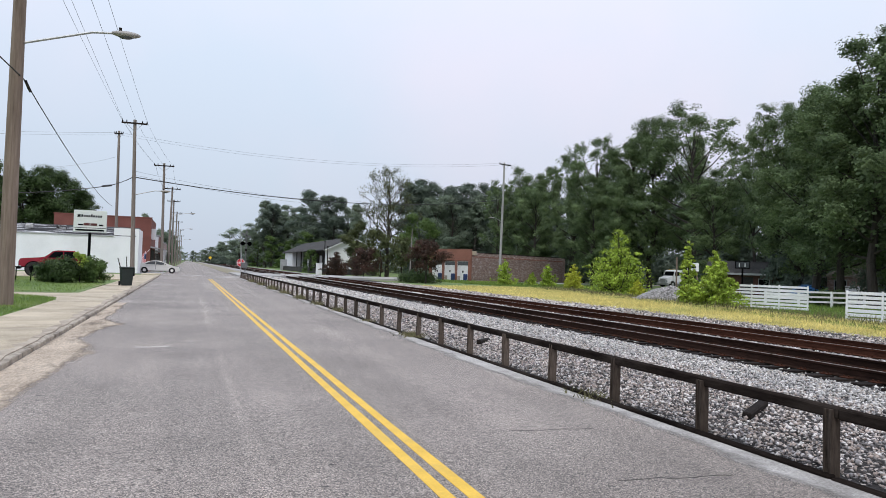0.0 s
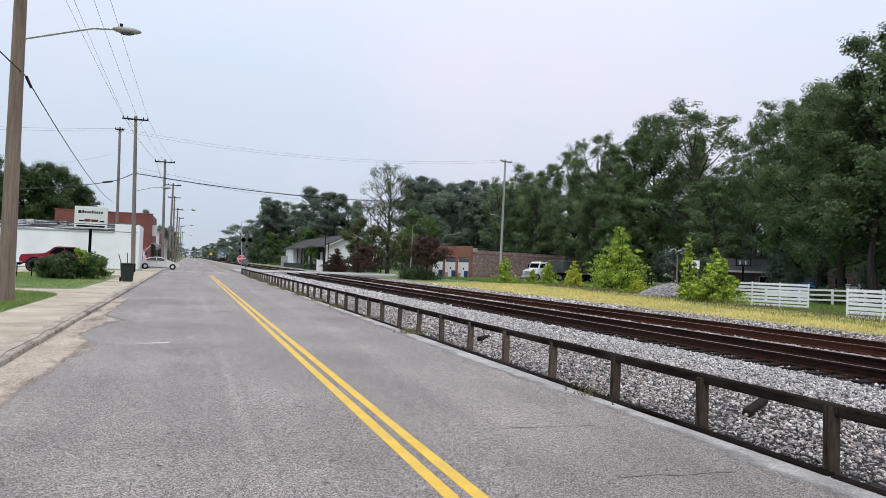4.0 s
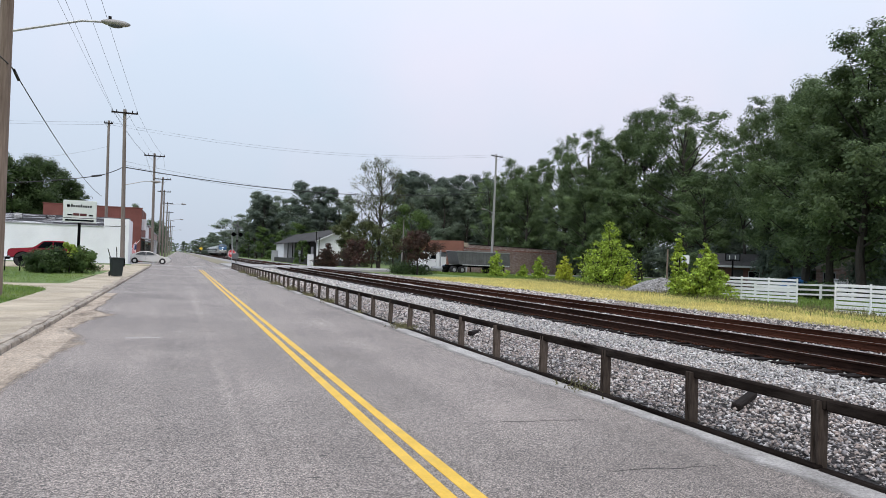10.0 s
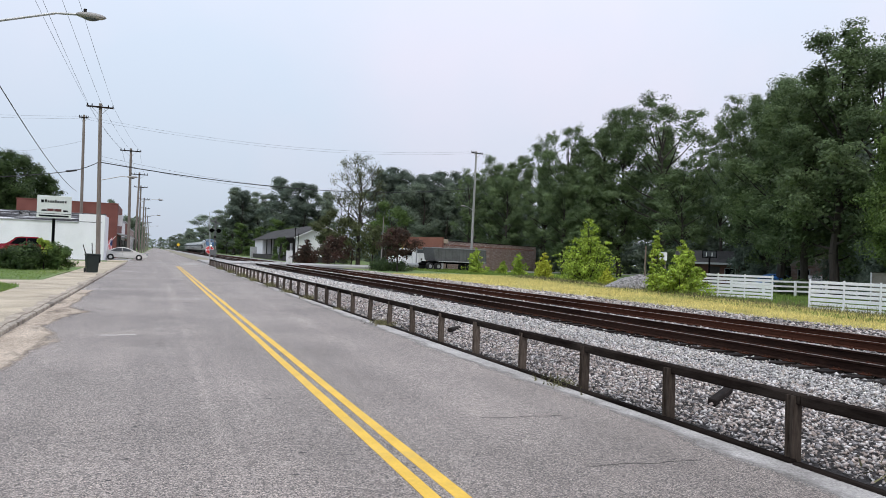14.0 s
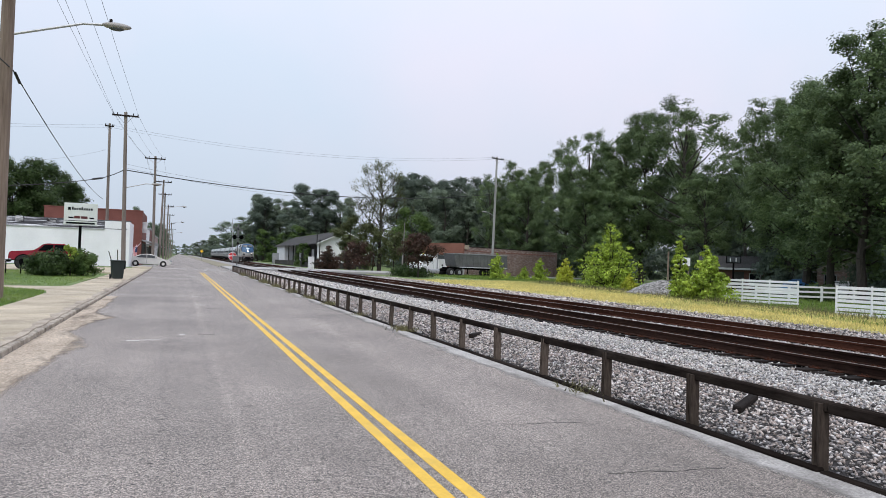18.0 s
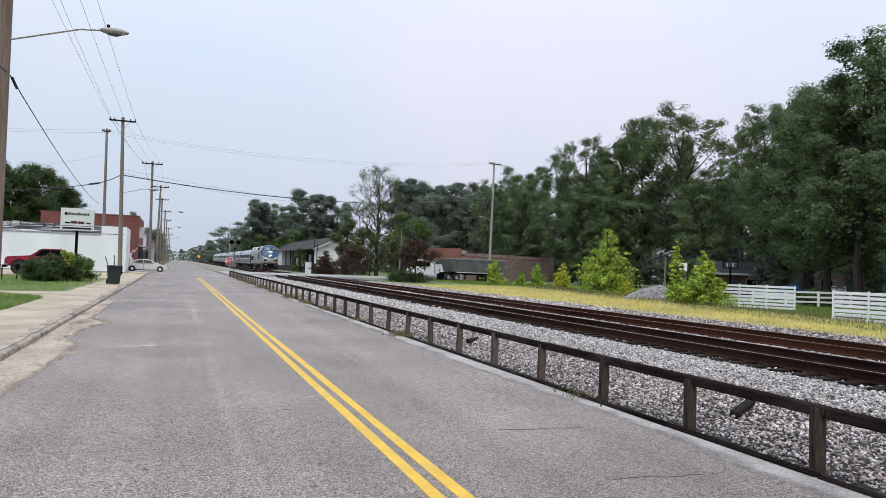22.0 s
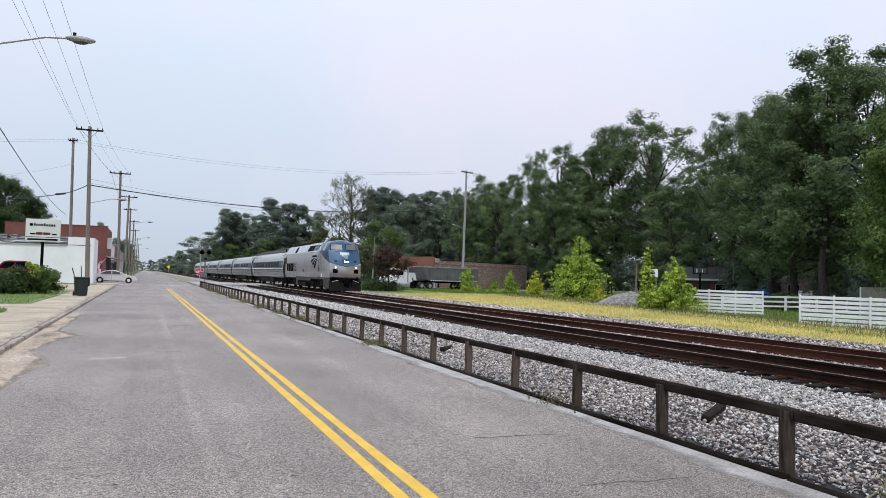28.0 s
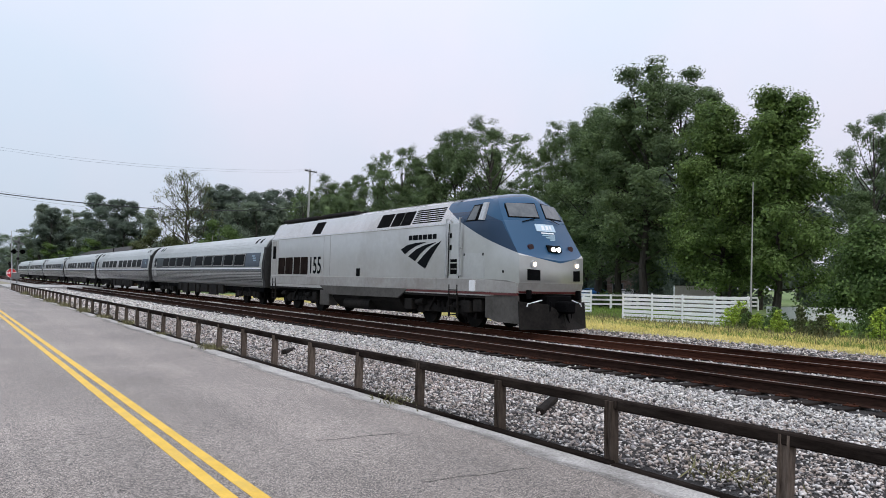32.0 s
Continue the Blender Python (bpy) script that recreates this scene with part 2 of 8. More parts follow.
ROOF_DARK = surface("dark_roofing", (0.025, 0.024, 0.023), (0.075, 0.072, 0.07), 0.9, 8, 0.5, 0.5, stain=(0.12, 0.115, 0.11), stain_amount=0.3, spec=0.2)
ROOF_PATCHY = surface("patchy_roof_coating", (0.01, 0.01, 0.012), (0.05, 0.048, 0.05), 0.85, 3.0, 1.3, 0.4, stretch=(0.3, 1.0, 1.0), stain=(0.92, 0.92, 0.93), stain_amount=1.0, spec=0.15)
BLACK = surface("black_metal", (0.002, 0.002, 0.0022), (0.008, 0.008, 0.0085), 0.6, 20, 2, 0.1, spec=0.1)
DARK_STEEL = surface("grimy_dark_steel", (0.005, 0.0045, 0.0042), (0.02, 0.0175, 0.0155), 0.85, 12, 2, 0.3, stain=(0.04, 0.033, 0.028), stain_amount=0.4, spec=0.15)
GALV = surface("galvanised_steel", (0.34, 0.35, 0.36), (0.5, 0.51, 0.52), 0.5, 12, 2, 0.0, metal=0.7)
GREY_PAINT = surface("grey_paint", (0.3, 0.31, 0.32), (0.42, 0.43, 0.44), 0.6, 12, 2)
CABLE = surface("black_cable", (0.02, 0.02, 0.022), (0.045, 0.045, 0.048), 0.7, 8, 1)
BIN_GREEN = surface("dark_green_plastic", (0.006, 0.012, 0.011), (0.014, 0.025, 0.023), 0.5, 30, 3, 0.1)
LEAF_DARK = surface("dark_leaves", (0.05, 0.082, 0.038), (0.21, 0.285, 0.125), 0.65, 1.2, 0.22, island=0.3, rnd=0.12, spec=0.25)
# far leaves paled and greyed: distance haze is put into their colour
LEAF_FAR = surface("hazed_far_leaves", (0.122, 0.16, 0.12), (0.27, 0.325, 0.235), 0.65, 1.0, 0.2, island=0.25, rnd=0.18, spec=0.08)
LEAF_LUSH = surface("lush_green_leaves", (0.056, 0.098, 0.028), (0.175, 0.25, 0.07), 0.65, 1.5, 0.6, island=0.5, spec=0.2)
LEAF_MID = surface("mid_green_leaves", (0.048, 0.092, 0.027), (0.15, 0.22, 0.064), 0.65, 1.5, 0.5, island=0.5, spec=0.2)
# haze is in this colour too; also worn by back oaks and undergrowth
LEAF_PINE = surface("hazed_needles", (0.1, 0.13, 0.108), (0.2, 0.243, 0.192), 0.7, 1.2, 0.3, island=0.12, rnd=0.15, spec=0.08)
LEAF_BRIGHT = surface("bright_young_leaves", (0.16, 0.25, 0.03), (0.5, 0.62, 0.1), 0.55, 2, 0.9, island=0.5, spec=0.2)
LEAF_YELLOW = surface("yellow_green_leaves", (0.38, 0.43, 0.04), (0.6, 0.6, 0.08), 0.55, 6, 0.8, island=0.4, spec=0.3)
LEAF_RED = surface("dark_red_leaves", (0.036, 0.034, 0.024), (0.12, 0.06, 0.046), 0.65, 2, 0.6, island=0.5, spec=0.2)
LEAF_OLIVE = surface("olive_green_leaves", (0.06, 0.075, 0.03), (0.15, 0.17, 0.075), 0.65, 1.5, 0.5, island=0.5, spec=0.2)
LEAF_HEDGE = surface("hedge_leaves", (0.03, 0.06, 0.018), (0.085, 0.13, 0.04), 0.6, 6, 0.8, island=0.5, spec=0.3)
BARK = surface("bark", (0.022, 0.018, 0.0155), (0.068, 0.057, 0.048), 0.95, 12, 2, 0.8, stretch=(1, 1, 0.2))
BARK_PALE = surface("pale_bark", (0.16, 0.15, 0.14), (0.32, 0.3, 0.28), 0.95, 12, 2, 0.6, stretch=(1, 1, 0.2))
BLADE_DRY = surface("dry_grass_blades", (0.56, 0.48, 0.17), (0.82, 0.73, 0.32), 0.8, 3, 0.3, island=0.35, spec=0.2, stain=(0.26, 0.32, 0.1), stain_amount=0.75)
BLADE_GREEN = surface("green_grass_blades", (0.11, 0.185, 0.036), (0.25, 0.34, 0.085), 0.8, 3, 0.3, island=0.45, spec=0.2)
STAINLESS = surface("fluted_stainless", (0.42, 0.42, 0.415), (0.58, 0.58, 0.572), 0.34, 8, 0.6, 0.0, metal=0.8, stretch=(1, 0.2, 1), stain=(0.15, 0.145, 0.135), stain_amount=0.4)
ROOF_STEEL = surface("dull_stainless_roof", (0.44, 0.452, 0.438), (0.58, 0.592, 0.575), 0.36, 8, 0.5, 0.0, metal=0.75, stretch=(1, 0.25, 1), stain=(0.24, 0.24, 0.22), stain_amount=0.45)
GROOVE_SHADE = surface("groove_shade", (0.06, 0.06, 0.06), (0.11, 0.11, 0.108), 0.6, 8, 1, spec=0.3)
WEED = surface("dull_weeds", (0.105, 0.105, 0.05), (0.23, 0.205, 0.105), 0.85, 4, 0.6, island=0.5, spec=0.2)
NAVY_BAND = surface("dull_blue_band", (0.022, 0.038, 0.06), (0.04, 0.06, 0.088), 0.5, 8, 1)
GLASS_DARK = surface("tinted_glass", (0.002, 0.0025, 0.003), (0.006, 0.007, 0.008), 0.3, 4, 1, spec=0.1)
GLASS_SKY = surface("windscreen_glass", (0.07, 0.08, 0.09), (0.13, 0.14, 0.15), 0.22, 4, 1, spec=0.6)
LOGO_PALE = surface("pale_blue_emblem_paint", (0.2, 0.3, 0.38), (0.28, 0.4, 0.48), 0.5, 8, 1)
GLASS_PALE = surface("pale_window_glass", (0.3, 0.32, 0.34), (0.4, 0.42, 0.44), 0.15, 4, 1)
RED_STRIPE = surface("red_stripe", (0.07, 0.012, 0.012), (0.12, 0.02, 0.018), 0.5, 10, 2)
LIGHT_GREY = surface("worn_silver_sill", (0.28, 0.265, 0.25), (0.4, 0.385, 0.365), 0.55, 6, 0.8, 0.0, metal=0.2, stain=(0.2, 0.16, 0.13), stain_amount=0.5)
LOGO_DARK = surface("charcoal_lettering", (0.006, 0.007, 0.0085), (0.012, 0.014, 0.016), 0.6, 10, 2, spec=0.1)
LOGO_WHITE = surface("white_lettering", (0.75, 0.77, 0.8), (0.85, 0.87, 0.9), 0.5, 10, 2)
BAND_DARK = surface("dark_window_band", (0.03, 0.04, 0.045), (0.055, 0.066, 0.07), 0.5, 8, 1, spec=0.15)
SKIRT_GREY = surface("dusty_grey_skirt", (0.06, 0.055, 0.05), (0.11, 0.103, 0.094), 0.6, 8, 1.2, stain=(0.045, 0.038, 0.032), stain_amount=0.5, spec=0.15)
GLASS_CAR = surface("car_window_glass", (0.02, 0.024, 0.026), (0.04, 0.046, 0.05), 0.1, 4, 1, spec=0.5)
GLASS_MID = surface("grey_glass", (0.07, 0.08, 0.085), (0.12, 0.13, 0.135), 0.25, 4, 1, spec=0.3)
CRACK = surface("dark_crack", (0.05, 0.048, 0.045), (0.09, 0.085, 0.08), 0.95, 30, 3)
RUBBER = surface("rubber", (0.01, 0.01, 0.01), (0.028, 0.027, 0.026), 0.85, 20, 3)
STOP_RED = surface("sign_red", (0.5, 0.02, 0.025), (0.6, 0.035, 0.035), 0.45, 10, 2)
SIGN_YELLOW = surface("sign_yellow", (0.75, 0.5, 0.03), (0.85, 0.58, 0.05), 0.5, 10, 2)
CAR_SILVER = surface("champagne_car_paint", (0.64, 0.625, 0.59), (0.72, 0.705, 0.67), 0.3, 6, 1, metal=0.1)
CAR_RED = surface("red_car_paint", (0.2, 0.007, 0.018), (0.3, 0.014, 0.03), 0.25, 6, 1, spec=0.4)
CAR_WHITE = surface("white_truck_paint", (0.68, 0.69, 0.7), (0.8, 0.8, 0.81), 0.35, 6, 1)
CAR_BLUE = surface("blue_car_paint", (0.02, 0.12, 0.35), (0.04, 0.18, 0.45), 0.3, 6, 1)
TRAILER_GREY = surface("grey_trailer_paint", (0.09, 0.093, 0.093), (0.17, 0.174, 0.174), 0.55, 6, 0.8, stain=(0.06, 0.057, 0.053), stain_amount=0.5, spec=0.3)
BIN_BLUE = surface("blue_plastic", (0.01, 0.025, 0.09), (0.02, 0.045, 0.14), 0.5, 10, 2)
SHINGLE = surface("pale_shingles", (0.2, 0.175, 0.155), (0.34, 0.305, 0.275), 0.9, 6, 0.6, 0.4)
SIDING = surface("beige_siding", (0.3, 0.265, 0.23), (0.42, 0.375, 0.33), 0.8, 8, 0.6)
PILE_STONE = surface("crushed_stone", (0.26, 0.25, 0.24), (0.5, 0.48, 0.47), 0.9, 12, 0.6, 0.6, island=0.4)
HEADLIGHT = glow("lit_headlight", (1.0, 0.86, 0.68), 22.0)
DITCHLIGHT = glow("lit_ditch_light", (1.0, 0.8, 0.58), 2.2)
FLAG_MAT = surface("flag_cloth", (0.5, 0.05, 0.06), (0.6, 0.08, 0.08), 0.8, 10, 2)


def loco_paint():
    """Silver body with a blue cap over the cab; the swoosh between them follows the hull."""
    m = surface("locomotive_paint", (0.455, 0.45, 0.438), (0.53, 0.525, 0.512), 0.2, 3, 0.35, 0.0, metal=0.88, stain=(0.33, 0.3, 0.265), stain_amount=0.5)
    n, l = m.node_tree.nodes, m.node_tree.links
    p = n["Principled BSDF"]
    silver = p.inputs["Base Color"].links[0].from_socket
    co = n.new("ShaderNodeTexCoord")
    sp = n.new("ShaderNodeSeparateXYZ")
    l.new(co.outputs["Object"], sp.inputs[0])

    def op(kind, a, b=None, c=None):
        q = n.new("ShaderNodeMath")
        q.operation = kind
        for i, v in enumerate((a, b, c)):
            if v is None:
                continue
            if isinstance(v, (int, float)):
                q.inputs[i].default_value = v
            else:
                l.new(v, q.inputs[i])
        return q.outputs[0]
    x, y, z = sp.outputs
    ax = op("ABSOLUTE", x)
    zb = op("ADD", op("MULTIPLY_ADD", ax, 0.125, 2.185), op("ADD", op("MULTIPLY", y, 0.27), op("MULTIPLY", op("MULTIPLY", y, y), 0.035)))
    up = op("SUBTRACT", z, zb)
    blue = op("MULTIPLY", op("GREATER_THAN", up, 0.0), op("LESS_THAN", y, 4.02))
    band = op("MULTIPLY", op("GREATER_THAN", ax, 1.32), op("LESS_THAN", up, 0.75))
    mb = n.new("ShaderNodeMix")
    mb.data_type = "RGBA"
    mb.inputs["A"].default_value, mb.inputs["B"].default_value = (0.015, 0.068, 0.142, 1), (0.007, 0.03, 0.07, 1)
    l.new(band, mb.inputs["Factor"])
    mm = n.new("ShaderNodeMix")
    mm.data_type = "RGBA"
    l.new(blue, mm.inputs["Factor"])
    l.new(silver, mm.inputs["A"])
    l.new(mb.outputs["Result"], mm.inputs["B"])
    l.new(mm.outputs["Result"], p.inputs["Base Color"])
    # bare metal shows through the silver, the blue is plain paint; roughness drops above 3.44 to put a brighter sheen
    # on the slopes
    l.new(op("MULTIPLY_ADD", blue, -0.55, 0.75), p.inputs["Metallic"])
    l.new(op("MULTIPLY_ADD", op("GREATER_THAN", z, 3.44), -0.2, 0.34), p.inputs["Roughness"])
    return m


def aggregate(m, scale, low, high, stretch=(1, 1, 1)):
    """Adds the fine speckle of exposed stones to a surface."""
    n, l = m.node_tree.nodes, m.node_tree.links
    p = n["Principled BSDF"]
    col = p.inputs["Base Color"].links[0].from_socket
    co = n.new("ShaderNodeTexCoord")
    mp = n.new("ShaderNodeMapping")
    mp.inputs["Scale"].default_value = stretch
    l.new(co.outputs["Object"], mp.inputs[0])
    v = n.new("ShaderNodeTexVoronoi")
    v.inputs["Scale"].default_value = scale
    l.new(mp.outputs[0], v.inputs["Vector"])
    sp = n.new("ShaderNodeSeparateColor")
    l.new(v.outputs["Color"], sp.inputs[0])
    r = n.new("ShaderNodeMapRange")
    r.inputs["To Min"].default_value, r.inputs["To Max"].default_value = low, high
    l.new(sp.outputs[0], r.inputs["Value"])
    sc = n.new("ShaderNodeVectorMath")
    sc.operation = "SCALE"
    l.new(col, sc.inputs[0])
    l.new(r.outputs[0], sc.inputs["Scale"])
    l.new(sc.outputs[0], p.inputs["Base Color"])


def feather(m, edge, width, sign, scale=2.0, across=False):
    """Lets a thin layer break up raggedly towards an edge at x."""
    n, l = m.node_tree.nodes, m.node_tree.links
    p = n["Principled BSDF"]
    co = n.new("ShaderNodeTexCoord")
    sp = n.new("ShaderNodeSeparateXYZ")
    l.new(co.outputs["Object"], sp.inputs[0])
    r = n.new("ShaderNodeMapRange")
    r.clamp = False
    r.inputs["From Min"].default_value, r.inputs["From Max"].default_value = edge, edge + sign * width
    if across:
        l.new(co.outputs["UV"], sp.inputs[0])
    l.new(sp.outputs[0], r.inputs["Value"])
    nz = n.new("ShaderNodeTexNoise")
    nz.inputs["Scale"].default_value, nz.inputs["Detail"].default_value, nz.inputs["Roughness"].default_value = scale, 9.0, 0.7
    mp = n.new("ShaderNodeMapping")
    mp.inputs["Scale"].default_value = (1, 0.4, 1)
    l.new(co.outputs["Object"], mp.inputs[0])
    l.new(mp.outputs[0], nz.inputs["Vector"])
    k = n.new("ShaderNodeMath")
    k.operation = "MULTIPLY_ADD"
    k.inputs[1].default_value, k.inputs[2].default_value = 4.0, -2.0
    l.new(nz.outputs[0], k.inputs[0])
    a = n.new("ShaderNodeMath")
    a.operation, a.use_clamp = "ADD", True
    l.new(r.outputs[0], a.inputs[0])
    l.new(k.outputs[0], a.inputs[1])
    l.new(a.outputs[0], p.inputs["Alpha"])


feather(SAND, 1.0, 0.3, -1, 1.4, True)
feather(EDGE_CONC, 4.88, 0.22, 1, 1.1)


def lanes(m, amount):
    """Long faint bands where wheels have polished the surface."""
    n, l = m.node_tree.nodes, m.node_tree.links
    p = n["Principled BSDF"]
    col = p.inputs["Base Color"].links[0].from_socket
    co = n.new("ShaderNodeTexCoord")
    mp = n.new("ShaderNodeMapping")
    mp.inputs["Scale"].default_value = (1.5, 0.03, 1)
    l.new(co.outputs["Object"], mp.inputs[0])
    v = n.new("ShaderNodeTexNoise")
    v.inputs["Scale"].default_value, v.inputs["Detail"].default_value = 1.0, 3.0
    l.new(mp.outputs[0], v.inputs["Vector"])
    r = n.new("ShaderNodeMapRange")
    r.inputs["From Min"].default_value, r.inputs["From Max"].default_value = 0.3, 0.7
    r.inputs["To Min"].default_value, r.inputs["To Max"].default_value = 1 - amount, 1 + amount
    l.new(v.outputs[0], r.inputs["Value"])
    sc = n.new("ShaderNodeVectorMath")
    sc.operation = "SCALE"
    l.new(col, sc.inputs[0])
    l.new(r.outputs[0], sc.inputs["Scale"])
    l.new(sc.outputs[0], p.inputs["Base Color"])


def streak(m, x, width, amount):
    """A pale worn streak along the street."""
    n, l = m.node_tree.nodes, m.node_tree.links
    p = n["Principled BSDF"]
    col = p.inputs["Base Color"].links[0].from_socket
    co = n.new("ShaderNodeTexCoord")
    sp = n.new("ShaderNodeSeparateXYZ")
    l.new(co.outputs["Object"], sp.inputs[0])
    nz = n.new("ShaderNodeTexNoise")
    nz.inputs["Scale"].default_value, nz.inputs["Detail"].default_value = 0.7, 6.0
    l.new(co.outputs["Object"], nz.inputs["Vector"])

    def op(kind, a, b):
        q = n.new("ShaderNodeMath")
        q.operation = kind
        for i, v in enumerate((a, b)):
            if isinstance(v, (int, float)):
                q.inputs[i].default_value = v
            else:
                l.new(v, q.inputs[i])
        return q.outputs[0]
    d = op("DIVIDE", op("ABSOLUTE", op("SUBTRACT", op("ADD", sp.outputs[0], op("MULTIPLY", nz.outputs[0], width)), x + width * 0.5), 0.0), width)
    near = op("MAXIMUM", op("SUBTRACT", 1.0, d), 0.0)
    k = op("ADD", op("MULTIPLY", op("MULTIPLY", near, nz.outputs[0]), amount * 2), 1.0)
    sc = n.new("ShaderNodeVectorMath")
    sc.operation = "SCALE"
    l.new(col, sc.inputs[0])
    l.new(k, sc.inputs["Scale"])
    l.new(sc.outputs[0], p.inputs["Base Color"])


def leafy(m, amount=0.3):
    """Lets daylight through thin leaves."""
    n, l = m.node_tree.nodes, m.node_tree.links
    p = n["Principled BSDF"]
    out = n["Material Output"]
    tr = n.new("ShaderNodeBsdfTranslucent")
    l.new(p.inputs["Base Color"].links[0].from_socket, tr.inputs["Color"])
    mx = n.new("ShaderNodeMixShader")
    mx.inputs[0].default_value = amount
    l.new(p.outputs[0], mx.inputs[1])
    l.new(tr.outputs[0], mx.inputs[2])
    l.new(mx.outputs[0], out.inputs["Surface"])


for leaf_mat in (LEAF_OLIVE, LEAF_DARK, LEAF_LUSH, LEAF_FAR, LEAF_MID, LEAF_PINE, LEAF_BRIGHT, LEAF_YELLOW, LEAF_RED, LEAF_HEDGE, BLADE_DRY, BLADE_GREEN):
    leafy(leaf_mat)
lanes(ASPHALT, 0.12)
streak(ASPHALT, 0.62, 0.1, 0.2)
streak(ASPHALT, 3.4, 0.35, 0.07)
aggregate(ASPHALT, 95.0, 0.08, 2.02)
aggregate(ASPHALT, 150.0, 0.4, 1.6)
aggregate(SAND, 50.0, 0.75, 1.2)
aggregate(CONCRETE, 60.0, 0.85, 1.12)
aggregate(EDGE_CONC, 60.0, 0.75, 1.2)
LOCO = loco_paint()

# ---------------------------------------------------------------- mesh helpers
def B():
    return bmesh.new()


def box(bm, lo, hi, bevel=0.0, turn=None):
    """A box between two corners, its edges worn by bevel; turn: a matrix."""
    c = [(a + b) / 2 for a, b in zip(lo, hi)]
    s = [abs(b - a) for a, b in zip(lo, hi)]
    m = Matrix.Translation(c) @ Matrix.Diagonal((*s, 1))
    if turn is not None:
        m = turn @ m
    r = bmesh.ops.create_cube(bm, size=1.0, matrix=m)
    if bevel:
        es = list({e for v in r["verts"] for e in v.link_edges})
        bmesh.ops.bevel(bm, geom=es, offset=bevel, segments=1, affect="EDGES")
    return bm


def tube(bm, p, q, r, r2=None, n=10, cap=True):
    """A round bar from p to q, tapering from r to r2."""
    p, q = Vector(p), Vector(q)
    d = q - p
    m = Matrix.Translation((p + q) / 2) @ d.to_track_quat("Z", "Y").to_matrix().to_4x4()
    bmesh.ops.create_cone(bm, cap_ends=cap, segments=n, radius1=r, radius2=r if r2 is None else r2, depth=d.length, matrix=m)
    return bm


def prism(bm, pts, axis, lo, hi):
    """Extrudes an outline of (a, b) pairs along an axis."""
    def at(a, b, c):
        return {"x": (c, a, b), "y": (a, c, b), "z": (a, b, c)}[axis]
    v0 = [bm.verts.new(at(a, b, lo)) for a, b in pts]
    v1 = [bm.verts.new(at(a, b, hi)) for a, b in pts]
    k = len(pts)
    for i in range(k):
        bm.faces.new((v0[i], v0[(i + 1) % k], v1[(i + 1) % k], v1[i]))
    bm.faces.new(v0)
    bm.faces.new(list(reversed(v1)))
    return bm


def mesh_of(name, bm, material, smooth=False):
    bmesh.ops.recalc_face_normals(bm, faces=bm.faces)
    me = bpy.data.meshes.new(name)
    bm.to_mesh(me)
    bm.free()
    me.materials.append(material)
    if smooth:
        for f in me.polygons:
            f.use_smooth = True
    if smooth and smooth is not True:
        me.set_sharp_from_angle(angle=radians(smooth))
    return me


def part(name, bm, material, parent=None, label="", smooth=False):
    """Links a bmesh as one mesh object, under a thing or a part."""
    ob = new(name, mesh_of(name, bm, material, smooth))
    ob.parent = parent
    if label:
        ob["label"] = label
    return ob


def piece(name, me, parent, m):
    """One more object on a shared mesh."""
    ob = new(name, me)
    ob.parent = parent
    ob.matrix_basis = m
    return ob


def thing(name, label, category, m=None, group="", kind=""):
    e = new(name)
    e.empty_display_size = 0.2
    if m is not None:
        e.matrix_basis = m
    return tagged(e, label, category, group, kind)


def raw(name, verts, faces, material, smooth=False):
    me = bpy.data.meshes.new(name)
    verts, faces = np.asarray(verts, dtype=np.float32), np.asarray(faces, dtype=np.int32)
    k = faces.shape[1]
    me.vertices.add(len(verts))
    me.vertices.foreach_set("co", verts.ravel())
    me.loops.add(faces.size)
    me.loops.foreach_set("vertex_index", faces.ravel())
    me.polygons.add(len(faces))
    me.polygons.foreach_set("loop_start", np.arange(0, faces.size, k, dtype=np.int32))
    if smooth:
        me.polygons.foreach_set("use_smooth", np.ones(len(faces), dtype=bool))
    me.update(calc_edges=True)
    me.validate()
    me.materials.append(material)
    return me


def stones(rng, centres, size, flat=0.6):
    """Angular stones: squashed, skewed octahedra at the given centres."""
    n = len(centres)
    base = np.array([(1, 0, 0), (-1, 0, 0), (0, 1, 0), (0, -1, 0), (0, 0, 1), (0, 0, -1)], float)
    tri = np.array([(0, 2, 4), (2, 1, 4), (1, 3, 4), (3, 0, 4), (2, 0, 5), (1, 2, 5), (3, 1, 5), (0, 3, 5)])
    v = base[None] * rng.uniform(0.6, 1.25, (n, 6, 1)) + rng.normal(0, 0.22, (n, 6, 3))
    v[:, :, 0] *= rng.uniform(0.95, 1.55, (n, 1))
    v[:, :, 1] *= rng.uniform(0.6, 1.0, (n, 1))
    v[:, :, 2] *= flat * rng.uniform(0.6, 1.1, (n, 1))
    a = rng.uniform(0, 6.283, n)
    ca, sa = np.cos(a)[:, None], np.sin(a)[:, None]
    x, y = v[:, :, 0] * ca - v[:, :, 1] * sa, v[:, :, 0] * sa + v[:, :, 1] * ca
    t = rng.normal(0, 0.5, (n, 1))
    v = np.stack([x, y * np.cos(t) - v[:, :, 2] * np.sin(t), y * np.sin(t) + v[:, :, 2] * np.cos(t)], 2)
    v = v * np.asarray(size).reshape(-1, 1, 1) + centres[:, None, :]
    f = tri[None] + (np.arange(n) * 6)[:, None, None]
    return v.reshape(-1, 3), f.reshape(-1, 3)


